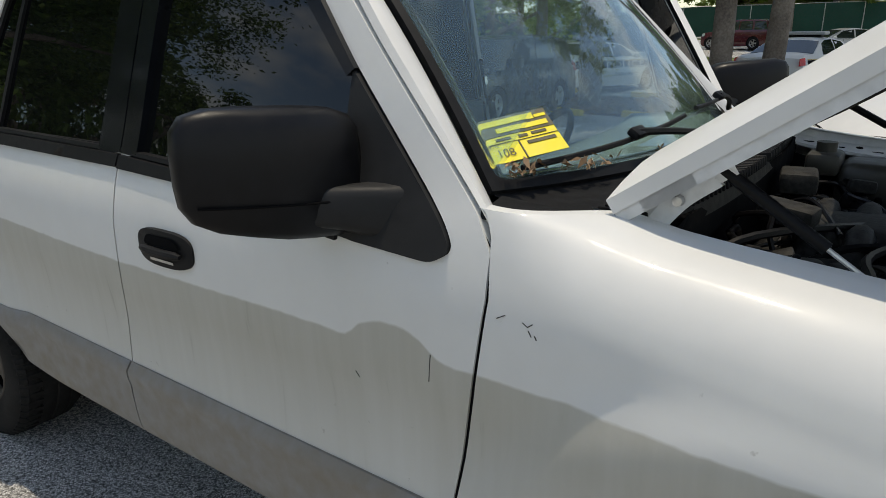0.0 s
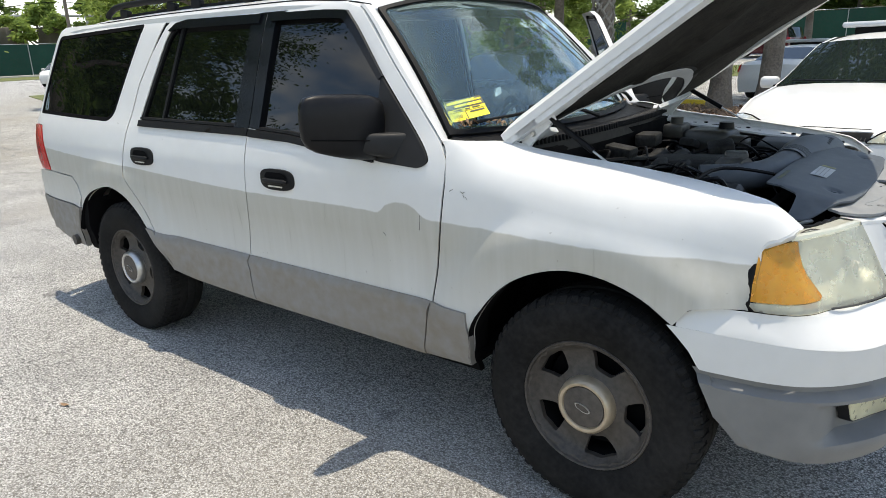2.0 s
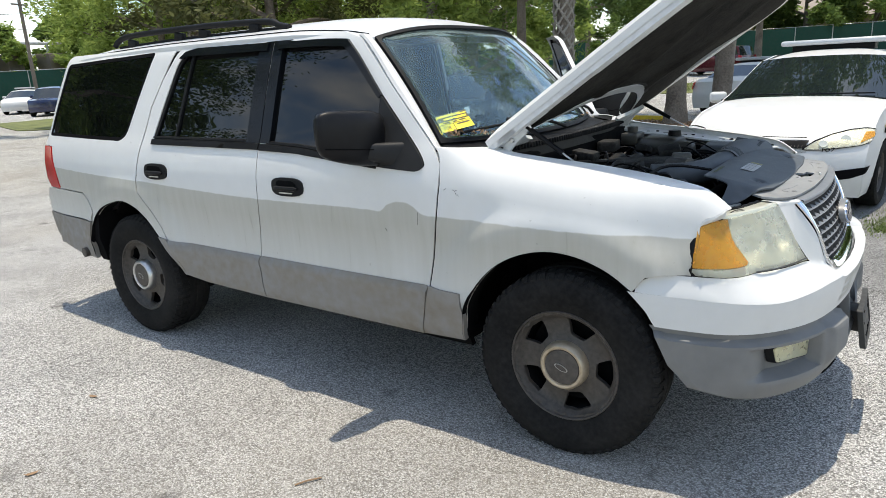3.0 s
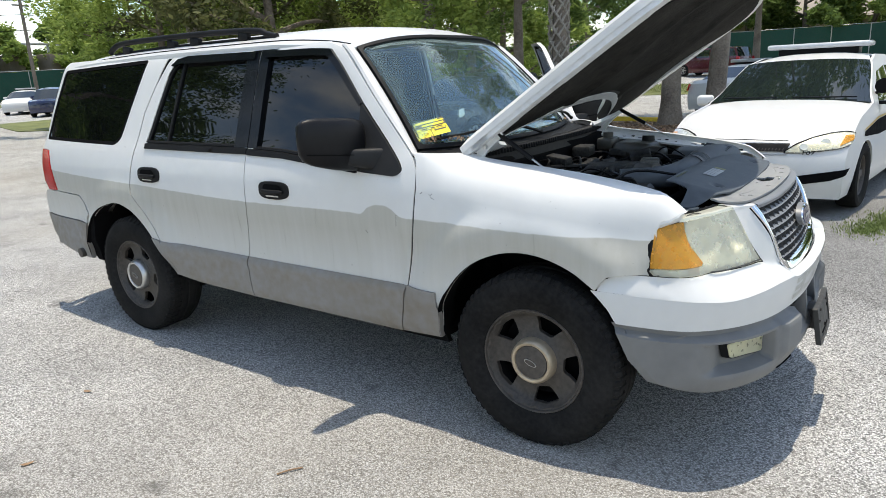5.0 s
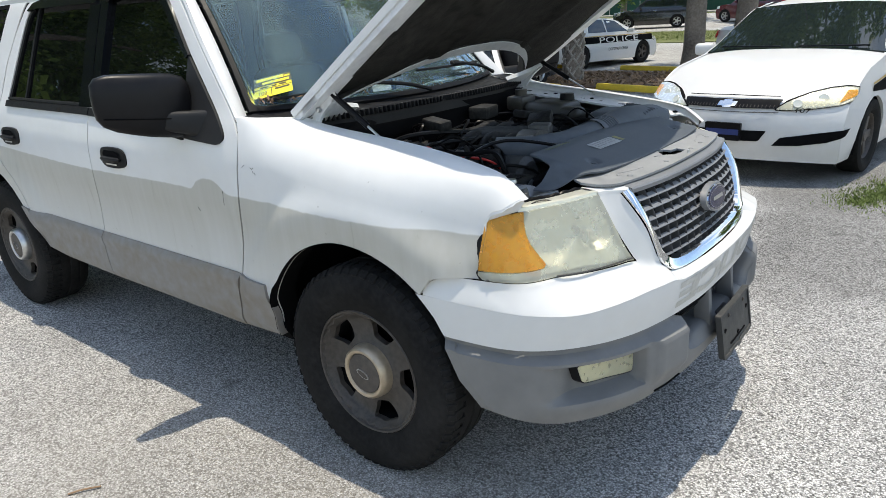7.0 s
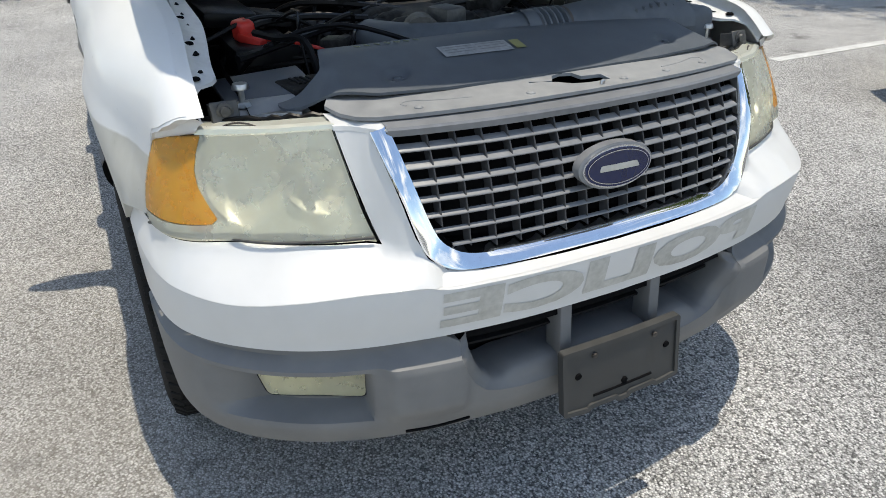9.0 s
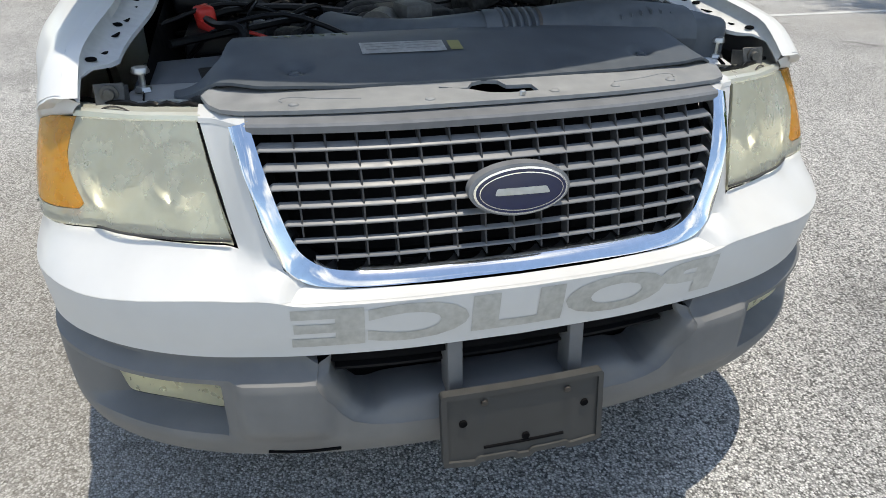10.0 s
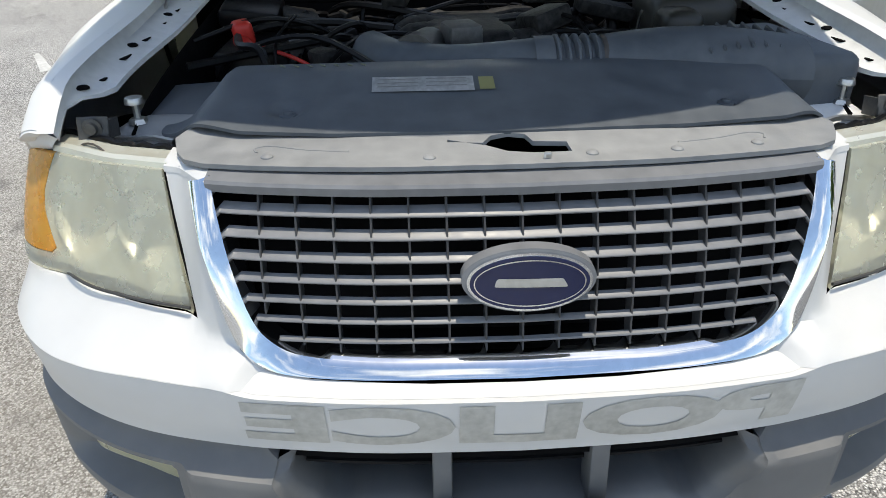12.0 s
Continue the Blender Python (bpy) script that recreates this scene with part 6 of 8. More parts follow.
for size, at, turn in (((0.11, 0.10, 0.05), (0.10, 0.16, 1.165), (14, -10, 20)), ((0.15, 0.10, 0.04), (-0.17, -0.47, 1.13), (-10, 0, 12)), ((0.13, 0.07, 0.05), (-0.21, -0.20, 1.18), (4, 6, -10)), ((0.10, 0.14, 0.06), (-0.25, 0.22, 1.18), (0, 0, 8)), ((0.07, 0.16, 0.04), (-0.10, 0.36, 1.15), (-12, 4, 6)), ((0.09, 0.05, 0.05), (0.18, -0.37, 1.10), (8, -6, 30))):
    part("module", block(size, at, turn, 0.012), ENGINE, eng, "grimy metal module")
part("fuse_lid", block((0.20, 0.16, 0.05), (-0.18, -0.60, 1.15), (-6, 4, 4), 0.015), BLACK, suv, "black fuse box lid")
part("hose", tube(bend([(0.35, 0.25, 1.02), (0.24, 0.30, 1.06), (0.14, 0.26, 1.05), (0.08, 0.18, 0.98)], 6), 0.024, 10), BLACK, eng)
part("hose", tube(bend([(0.32, -0.44, 1.00), (0.22, -0.42, 1.06), (0.12, -0.30, 1.06)], 6), 0.022, 10), BLACK, eng)
rng = random.Random(4)
for k in range(70):
    a = Vector((rng.uniform(-0.30, 0.30), rng.uniform(-0.62, 0.60), rng.uniform(1.04, 1.15)))
    d = Vector((rng.uniform(-0.18, 0.18), rng.uniform(-0.26, 0.26), 0))
    line = bend([a - d, a + Vector((rng.uniform(-0.05, 0.05), rng.uniform(-0.05, 0.05), rng.uniform(0.0, 0.05))), a + d * 0.6, a + d + Vector((0, 0, -0.10))], 4)
    part("loom", tube([Vector((max(-0.32, min(0.40, p.x)), p.y, p.z)) for p in line], rng.choice((0.004, 0.006, 0.007, 0.010)), 6), BLACK, eng)
for k in range(54):
    spot = (rng.uniform(-0.3, 0.25), rng.uniform(-0.5, 0.5), rng.uniform(1.04, 1.13))
    turn = (rng.uniform(-25, 25), rng.uniform(-25, 25), rng.uniform(0, 90))
    r = rng.uniform(0.010, 0.024)
    if k % 3:
        knob = moved(lathe([(0.0, 0.03), (r * 0.7, 0.028), (r, 0.018), (r, -0.02), (r * 1.3, -0.024), (r * 1.3, -0.05)], 12, "z"), pose(*spot, *turn))
        part("connector", knob, CAST if k % 7 == 0 else BLACK, eng)
    else:
        part("fitting", block((r * 2.4, r * 1.8, r * 1.5), spot, turn, 0.005), ENGINE, eng)
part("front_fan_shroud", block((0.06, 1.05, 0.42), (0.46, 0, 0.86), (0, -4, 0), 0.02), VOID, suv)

# ---- cabin ----
part("dashboard", strip([[(ws_at(u, 0.02) + Vector((-0.03, 0, -0.02))), (ws_at(u, 0.02) + Vector((-0.16, 0, -0.02))), (ws_at(u, 0.02) + Vector((-0.34, 0, -0.035))), Vector((-1.05, 0.80 * u, 1.20)), Vector((-1.07, 0.80 * u, 0.85))] for u in np.linspace(-0.96, 0.96, 21)]), DASH, suv, "pale dusty dashboard")
part("steering_wheel", moved(lathe([(0.175 + 0.014 * math.cos(a), 0.014 * math.sin(a)) for a in [2 * math.pi * k / 10 for k in range(11)]], 36, "x"), pose(-1.16, 0.40, 1.16, 0, 25, 0)), BLACK, suv, "black steering wheel")
part("wheel_spokes", join(block((0.02, 0.32, 0.03), (-1.16, 0.40, 1.16), (0, 25, 0), 0.006), block((0.03, 0.12, 0.10), (-1.155, 0.40, 1.16), (0, 25, 0), 0.02)), BLACK, suv)
for y in (-0.40, 0.40):
    seat = part("front_seat", block((0.16, 0.50, 0.62), (-1.82, y, 1.08), (0, -14, 0), 0.06, 3), CABIN, suv, "grey cloth front seat")
    part("seat_cushion", block((0.52, 0.50, 0.16), (-1.52, y, 0.80), (0, 6, 0), 0.06, 3), CABIN, seat)
    part("headrest", block((0.10, 0.28, 0.18), (-1.91, y, 1.50), (0, -10, 0), 0.05, 3), CABIN, seat)
part("rear_bench", block((0.16, 1.30, 0.62), (-2.75, 0, 1.05), (0, -14, 0), 0.06, 3), CABIN, suv, "grey rear bench")
part("cabin_floor", sheet([(-1.0, -0.90), (-4.0, -0.90), (-4.0, 0.90), (-1.0, 0.90)], lambda x, y: (x, y, 0.60), 0.5), VOID, suv)
part("headliner", sheet([(-1.12, -0.70), (-3.9, -0.70), (-3.9, 0.70), (-1.12, 0.70)], lambda x, y: (x, y, roof_z(x, y) - 0.045), 0.2), CABIN, suv, "grey headliner")
part("rear_view_mirror", join(block((0.02, 0.24, 0.07), (-1.03, 0.0, 1.74), (0, 15, 0), 0.015), tube([(-1.03, 0, 1.75), (-1.00, 0, 1.83)], 0.008, 6)), BLACK, suv)
part("liftgate", sheet([(-0.72, 0.50), (0.72, 0.50), (0.86, 0.95), (0.88, 1.25), (0.70, 1.84), (-0.70, 1.84), (-0.88, 1.25), (-0.86, 0.95)], lambda y, z: (-4.17 + 0.22 * smooth(1.25, 1.88, z) + 0.10 * (abs(y) / 0.9) ** 4, y, z), 0.08, [[(-0.66, 1.32), (0.66, 1.32), (0.58, 1.78), (-0.58, 1.78)]], (0.04, 0, 0)), WHITE, suv, "white liftgate")
part("liftgate_glass", sheet([(-0.67, 1.31), (0.67, 1.31), (0.59, 1.79), (-0.59, 1.79)], lambda y, z: (-4.16 + 0.22 * smooth(1.25, 1.88, z) + 0.10 * (abs(y) / 0.9) ** 4, y, z), 0.1, (), (0.005, 0, 0), True), TINT, suv, "black tinted liftgate glass")
part("rear_bumper", sheet([(-0.93, 0.50), (0.93, 0.50), (0.93, 0.80), (-0.93, 0.80)], lambda y, z: (-4.27 + 0.10 * (abs(y) / 0.93) ** 4, y, z), 0.08, (), (0.08, 0, 0)), CLAD, suv)
# Windshield auction card inside the glass.
card_at = lambda u, v: Vector((-0.755, -0.713, 1.417)) + (Vector((-0.648, -0.602, 1.447)) - Vector((-0.755, -0.713, 1.417))) * u + (Vector((-0.650, -0.795, 1.352)) - Vector((-0.755, -0.713, 1.417))) * v + Vector((-0.012, 0, -0.008))
quad = lambda u0, u1, v0, v1, k: sheet([(u0, v0), (u1, v0), (u1, v1), (u0, v1)], lambda u, v: card_at(u, v) + Vector((0.35, -0.2, 0.55)).normalized() * k, 0.5, (), (-0.001, 0, -0.001))
card = part("auction_card", quad(0, 1, 0, 1, 0), YELLOW, suv, "yellow auction card behind the windshield, lot 108")
part("card_header", quad(0, 1, 0.0, 0.44, 0.0015), INK, card, "dark card header")
part("header_bar", quad(0.06, 0.80, 0.07, 0.20, 0.003), YELLOW, card)
part("header_bar", quad(0.82, 0.97, 0.12, 0.19, 0.003), YELLOW, card)
part("header_bar", quad(0.22, 0.94, 0.27, 0.38, 0.003), YELLOW, card)
for u0, u1, v0, v1 in ((0.0, 1, 0.595, 0.605), (0.44, 0.455, 0.60, 1), (0.16, 0.36, 0.49, 0.55), (0.47, 0.60, 0.49, 0.55), (0.66, 0.86, 0.48, 0.54), (0.55, 0.93, 0.66, 0.73)):
    part("card_line", quad(u0, u1, v0, v1, 0.002), INK, card)
lot = lambda u0, v0: lambda u, v: card_at(u0 + u, v0 - v) + Vector((0.35, -0.2, 0.55)).normalized() * 0.0025
part("lot_number", letters("108", lot(0.22, 0.82), 0.22, 0.17), INK, card)
part("lot_word", letters("LOT#", lot(0.085, 0.655), 0.13, 0.06), INK, card)
# Leaves caught along the windshield's foot.
rng = random.Random(9)
bm = bmesh.new()
for k in range(70):
    u, v = -0.975 + 0.32 * rng.random() ** 1.5, 0.015 + 0.04 * rng.random()
    if k % 4 == 0:
        u = rng.uniform(-0.9, 0.9)
    p = ws_at(u, v * 0.8) + Vector((0.022, 0, 0.018 + 0.012 * rng.random()))
    m = pose(p.x, p.y, p.z, rng.uniform(-60, 60), rng.uniform(-60, 60), rng.uniform(0, 360))
    l, w = rng.uniform(0.006, 0.018), rng.uniform(0.002, 0.007)
    vs = [bm.verts.new(m @ Vector(q)) for q in ((-l, 0, 0), (-l * 0.2, w, 0.003), (l, 0, 0.002), (-l * 0.2, -w, 0.003))]
    bm.faces.new(vs)
litter = tagged(part("leaf_litter", bm, LEAF), "dry brown leaves and twigs caught at the windshield foot", "leaves", kind="stuff")

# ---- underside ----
# Black underbody shapes, added so that light doesn't come through the floor.
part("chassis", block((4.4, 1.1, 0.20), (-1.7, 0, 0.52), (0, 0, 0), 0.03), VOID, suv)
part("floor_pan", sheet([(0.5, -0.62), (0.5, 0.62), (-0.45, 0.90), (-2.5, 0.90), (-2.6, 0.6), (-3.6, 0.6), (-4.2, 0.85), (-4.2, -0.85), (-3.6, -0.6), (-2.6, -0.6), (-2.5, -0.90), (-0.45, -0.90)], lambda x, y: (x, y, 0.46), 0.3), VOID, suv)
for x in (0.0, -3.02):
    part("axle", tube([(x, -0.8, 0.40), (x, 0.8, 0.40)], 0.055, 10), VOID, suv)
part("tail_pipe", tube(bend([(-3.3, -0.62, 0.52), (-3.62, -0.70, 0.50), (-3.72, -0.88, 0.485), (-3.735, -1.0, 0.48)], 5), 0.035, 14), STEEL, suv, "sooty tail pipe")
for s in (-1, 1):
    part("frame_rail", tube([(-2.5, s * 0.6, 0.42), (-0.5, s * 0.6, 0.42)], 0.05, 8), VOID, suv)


# ---- the lot ----
def ground_z(x, y):
    """The lot is level round the cars and rises gently far off."""
    r = math.hypot(x, y)
    up = max(0.0, y / r) if r > 1 else 0.0
    near = 0.09 * smooth(1.5, 3.5, y) * (1 - smooth(7.0, 11.0, y))
    far = max(0.0, min(r, 110.0) - 20.0)
    return near + (0.012 + 0.016 * up) * far * far / (far + 6.0)


axis = [0.0]
while axis[-1] < 900:
    axis.append(axis[-1] + max(1.0, axis[-1] * 0.12))
axis = [-a for a in reversed(axis[1:])] + axis
tagged(part("ground", strip([[(x, y, ground_z(x, y)) for y in axis] for x in axis]), ASPHALT), "sun-bleached grey asphalt of a car lot", "ground", kind="structure")

LINE = surface("worn_road_paint", (0.55, 0.55, 0.53), 0.8, amount=0.25, scale=14, bump=0.2, bump_scale=200)
MULCH = surface("brown_mulch", (0.085, 0.045, 0.028), 0.95, amount=0.5, scale=30, other=(0.17, 0.10, 0.065), bump=0.8, bump_scale=40)
STOP = surface("yellow_kerb_paint", (0.62, 0.42, 0.03), 0.7, amount=0.18, scale=9, bump=0.2, bump_scale=120)
TURF = surface("dry_turf", (0.10, 0.14, 0.035), 0.95, amount=0.4, scale=6, other=(0.20, 0.21, 0.07), bump=0.6, bump_scale=30)
BLADE = surface("grass_blade", (0.14, 0.20, 0.05), 0.7, amount=0.3, island=0.8, other=(0.24, 0.31, 0.09))
GREEN = surface("green_fence_screen", (0.012, 0.062, 0.045), 0.85, amount=0.2, scale=3, bump=0.2, bump_scale=30)
CONCRETE = surface("pale_concrete", (0.42, 0.41, 0.38), 0.85, amount=0.15, scale=5, bump=0.2, bump_scale=60)
GALV = surface("galvanised_steel", (0.46, 0.47, 0.47), 0.5, metal=0.5, amount=0.15, scale=8)
WOOD = surface("grey_pole_wood", (0.17, 0.14, 0.11), 0.9, amount=0.2, scale=4, bump=0.4, bump_scale=30)


def patch(name, ring, lift, material, label, category, step=1.0):
    bm = sheet(ring, lambda x, y: (x, y, ground_z(x, y) + lift), step, (), (0, 0, -lift - 0.02))
    return tagged(part(name, bm, material), label, category, kind="structure")


for x, y0, y1, lean in ((-1.98, 4.3, 9.6, 0.05), (-5.12, 4.6, 9.6, 0.0), (1.35, 5.2, 9.6, 0.05), (-9.0, 16.2, 21.5, 1.3), (-5.6, 15.9, 21.2, 1.3), (-2.3, 15.6, 21.0, 1.3)):
    patch("parking_line", [(x, y0), (x + 0.11, y0), (x + 0.11 + lean, y1), (x + lean, y1)], 0.004, LINE, "worn white parking line on the asphalt", "parking line")
patch("parking_line", [(-4.9, -3.75), (-4.8, -3.75), (-4.15, -3.38), (-4.25, -3.32)], 0.004, LINE, "worn white parking line on the asphalt", "parking line")
patch("mulch_bed", rounded([(-10.0, 12.0), (-3.0, 11.4), (-2.2, 13.0), (-2.6, 15.0), (-10.0, 15.9)], 0.6), 0.05, MULCH, "brown mulch bed under the trees", "planting bed", 0.4)
rng = random.Random(21)
bm = bmesh.new()
for k in range(5200):
    x, y = rng.uniform(-9.5, -2.4), rng.uniform(11.6, 15.4)
    m = pose(x, y, ground_z(x, y) + 0.055 + rng.uniform(0, 0.03), rng.uniform(-40, 40), rng.uniform(-40, 40), rng.uniform(0, 360))
    l, w = rng.uniform(0.02, 0.07), rng.uniform(0.006, 0.02)
    bm.faces.new([bm.verts.new(m @ Vector(q)) for q in ((-l, -w, 0), (l, -w * 0.6, 0.004), (l * 0.8, w, 0), (-l * 0.9, w, 0.003))])
tagged(part("bark_chips", bm, LEAF), "brown bark chips and dead leaves on the bed", "mulch", kind="stuff")


def wheel_stop(a, b):
    a, b = Vector((*a, 0)), Vector((*b, 0))
    m, d = (a + b) / 2, b - a
    bm = block((d.length, 0.17, 0.13), (0, 0, 0.065), (0, 0, 0), 0.025, 2)
    for v in bm.verts:
        if v.co.z > 0.06:
            v.co.y *= 0.72
    ob = part("wheel_stop", bm, STOP)
    ob.matrix_basis = pose(m.x, m.y, ground_z(m.x, m.y) + 0.03, 0, 0, math.degrees(math.atan2(d.y, d.x)))
    return tagged(ob, "yellow-painted concrete wheel stop by the mulch bed", "wheel stop", "yellow wheel stops")


wheel_stop((-6.45, 16.15), (-4.55, 15.55))
wheel_stop((-4.9, 11.35), (-3.15, 10.75))
wheel_stop((-7.1, 11.6), (-5.65, 11.0))
wheel_stop((-10.2, 17.2), (-8.3, 16.7))

patch("grass_verge", [(-24, 29), (-12, 28.0), (-3.0, 29.0), (4, 31), (4, 36), (-3, 35.5), (-12, 36.5), (-26, 37)], 0.03, TURF, "sunlit grass verge beyond the drive", "grass", 2.0)
patch("grass_verge", [(-36, 11.5), (-29, 9.6), (-28, 10.6), (-31, 13.4), (-36, 14.5)], 0.03, TURF, "thin dry grass island in the lot", "grass", 1.0)
patch("grass_verge", [(-64, -30), (-60, 10), (-57, 30), (-45, 52), (-20, 62), (30, 64), (30, 80), (-80, 80), (-80, -30)], 0.03, TURF, "grass strip along the green fence", "grass", 5.0)
rng = random.Random(8)


def blades(name, spots, n, tall, label):
    bm = bmesh.new()
    for k in range(n):
        x, y = spots(rng)
        z, a, h = ground_z(x, y), rng.uniform(0, 2 * math.pi), tall * rng.uniform(0.4, 1.0)
        w, lean = 0.004 + 0.03 * tall * rng.random(), rng.uniform(0.2, 0.9) * h
        c, s = math.cos(a), math.sin(a)
        p = [bm.verts.new((x - s * w, y + c * w, z)), bm.verts.new((x + s * w, y - c * w, z)), bm.verts.new((x + c * lean * 0.4 + s * w * 0.6, y + s * lean * 0.4 - c * w * 0.6, z + h * 0.6)), bm.verts.new((x + c * lean, y + s * lean, z + h)), bm.verts.new((x + c * lean * 0.4 - s * w * 0.6, y + s * lean * 0.4 + c * w * 0.6, z + h * 0.6))]
        bm.faces.new(p)
    return tagged(part(name, bm, BLADE), label, "grass", kind="stuff")


def weed_spot(r):
    a, d = r.uniform(0, 6.28), abs(r.gauss(0, 0.16))
    k = r.random()
    return (1.02 + 0.30 * k + d * math.cos(a), 3.42 + 0.95 * k + d * math.sin(a))


blades("weeds", weed_spot, 3200, 0.03, "green weeds growing out of a pavement edge")
blades("verge_grass", lambda r: (r.uniform(-18, 3), r.uniform(29.2, 36)), 9000, 0.16, "short sunlit grass on the verge")
twig = part("twig", tube(bend([(-0.815, -1.765, 0.006), (-0.79, -1.72, 0.009), (-0.755, -1.67, 0.006)], 4), 0.004, 6), LEAF)
tagged(twig, "small dry twig lying on the asphalt", "twig")
for x, y, a in ((1.5, 3.05, 20), (-1.9, -2.3, 60), (-2.4, -1.75, 10), (1.75, 1.9, 130)):
    leaf = part("fallen_leaf", sheet([(-0.03, 0), (-0.01, 0.012), (0.02, 0.010), (0.035, 0), (0.02, -0.010), (-0.01, -0.012)], lambda u, v: (u, v, 0.004 + 6 * u * u + 8 * v * v), 0.02), LEAF)
    leaf.matrix_basis = pose(x, y, ground_z(x, y), 0, 0, a)
    tagged(leaf, "dry brown fallen leaf on the asphalt", "leaf", "fallen leaves")


# ---- other cars ----
def paint(name, rgb, rough=0.25, metal=0.0):
    return surface(name, rgb, rough, metal, coat=0.7, amount=0.05, scale=4)


NAVY, BLACKCAR, MAROON, SILVERCAR, GREYCAR = paint("dark_blue_paint", (0.012, 0.02, 0.07)), paint("black_paint", (0.01, 0.01, 0.012)), paint("maroon_paint", (0.09, 0.012, 0.016)), paint("silver_paint", (0.42, 0.42, 0.41), 0.3, 0.5), paint("dark_grey_paint", (0.035, 0.04, 0.05), 0.28, 0.3)
CARGLASS = surface("car_glass", (0.012, 0.018, 0.018), 0.02, amount=0.1, ior=1.75)
GOLD = surface("gold_stripe", (0.45, 0.30, 0.07), 0.4, amount=0.1)


def make_car(name, label, body, profile, width, wheels, tyre=0.33, roof_w=0.60, bow=0.22, group="parked cars", windows=(), rim=ALLOY, plain=False):
    """A parked car. profile: rows of (x, z, part name) from the front foot over the top to the rear foot; x ahead, the front axle at 0."""
    car = thing(name, label, "car", group)
    belt_z = [z for x, z, p in profile if p == "windshield"][0]
    top_z = max(z for x, z, p in profile)
    wz = curve((0.15, width * 0.93), (0.35, width * 0.985), (0.55, width), (0.75, width * 0.985), (belt_z - 0.03, width * 0.93), (belt_z + 0.04, width * 0.88), (top_z - 0.06, roof_w + 0.05), (top_z + 0.05, roof_w - 0.12))
    x_max, x_min = max(r[0] for r in profile), min(r[0] for r in profile)
    wx = curve((x_min, 0.90), (x_min + 0.25, 0.955), (x_min + 0.8, 1.0), (x_max - 1.1, 1.0), (x_max - 0.45, 0.97), (x_max - 0.15, 0.90), (x_max, 0.80))
    half = lambda x, z: wz(z) * wx(x)
    bend_x = lambda x, u: x - bow * smooth(x_max - 0.9, x_max, x) * abs(u) ** 2.4 + 0.12 * smooth(x_min + 0.5, x_min, x) * abs(u) ** 2.4
    groups, line = [], []
    for a, b in zip(profile, profile[1:]):
        n = max(2, math.ceil(math.hypot(b[0] - a[0], b[1] - a[1]) / 0.12))
        seg = [(a[0] + (b[0] - a[0]) * k / n, a[1] + (b[1] - a[1]) * k / n) for k in range(n + 1)]
        if groups and groups[-1][0] == a[2]:
            groups[-1][1].extend(seg[1:])
        else:
            groups.append([a[2], list(seg)])
        line += seg[:-1]
    line.append(profile[-1][:2])
    us = [math.sin(math.pi / 2 * k / 8) for k in range(-8, 9)]
    for kind, seg in groups:
        rows = []
        for x, z in seg:
            crown = 0.05 if kind in ("hood", "roof", "trunk") else 0.03
            rows.append([(bend_x(x, u), u * half(bend_x(x, u), z), z - crown * abs(u) ** 3) for u in us])
        part(kind, strip(rows, (0, 0, -0.01)), CARGLASS if kind in ("windshield", "rear_glass") else body, car)
    for s in (-1, 1):
        outline = []
        for x, z in line:
            crown = 0.04
            outline.append((bend_x(x, 1), z - crown))
        low = min(profile[0][1], profile[-1][1])
        rear_to_front = [(bend_x(x_min, 1) + 0.05, 0.22)]
        for c in sorted(wheels):
            r = tyre + 0.045
            rear_to_front += [(c - r * math.cos(t), tyre - 0.02 + r * math.sin(t)) for t in np.linspace(-0.35, math.pi + 0.35, 14)]
        ring = [(float(a), float(b)) for a, b in outline + rear_to_front]
        clean = []
        for p in ring:
            if not clean or math.hypot(p[0] - clean[-1][0], p[1] - clean[-1][1]) > 0.012:
                clean.append(p)
        at = lambda x, z, s=s: (x, s * half(x, z), z)
        sd = part("side_panel", sheet(clean, at, 0.10, (), (0, -s * 0.03, 0)), body, car)
        for w in windows:
            part("side_window", sheet(w, lambda x, z, s=s: (x, s * (half(x, z) + 0.004), z), 0.12, (), (0, -s * 0.004, 0)), CARGLASS, car)
        for c in wheels:
            t = part("wheel", lathe([(tyre * 0.62, 0.09), (tyre * 0.62, -0.07), (tyre * 0.72, -0.095), (tyre * 0.88, -0.105), (tyre * 0.97, -0.09), (tyre, -0.06), (tyre, 0.06), (tyre * 0.95, 0.10), (tyre * 0.62, 0.09)], 30), RUBBER, car, "black tyre")
            t.matrix_basis = pose(c, s * (width - 0.105), tyre, 0, 0, 0 if s < 0 else 180)
            spokes = [lathe([(tyre * 0.63, -0.055), (tyre * 0.61, -0.075), (tyre * 0.56, -0.055), (tyre * 0.55, 0.0)], 26)]
            for k in range(5):
                spokes.append(moved(block((tyre * 0.52, 0.02, 0.075), (tyre * 0.30, -0.045, 0), (0, 0, 0), 0.008, 1), Matrix.Rotation(2 * math.pi * k / 5, 4, "Y")))
            spokes.append(lathe([(0.0, -0.068), (0.05, -0.066), (0.065, -0.05), (0.07, 0.0)], 16))
            part("rim", join(*spokes), rim, t)
            part("rim_void", lathe([(0.0, -0.01), (tyre * 0.6, -0.01)], 20), VOID, t)
            part("wheel_well", moved(lathe([(tyre + 0.05, 0.0), (tyre + 0.05, 0.25), (0.0, 0.25)], 18, "y", -0.3, math.pi + 0.6), pose(c, s * (width - 0.03), tyre, 0, 0, 0 if s < 0 else 180)), VOID, car)
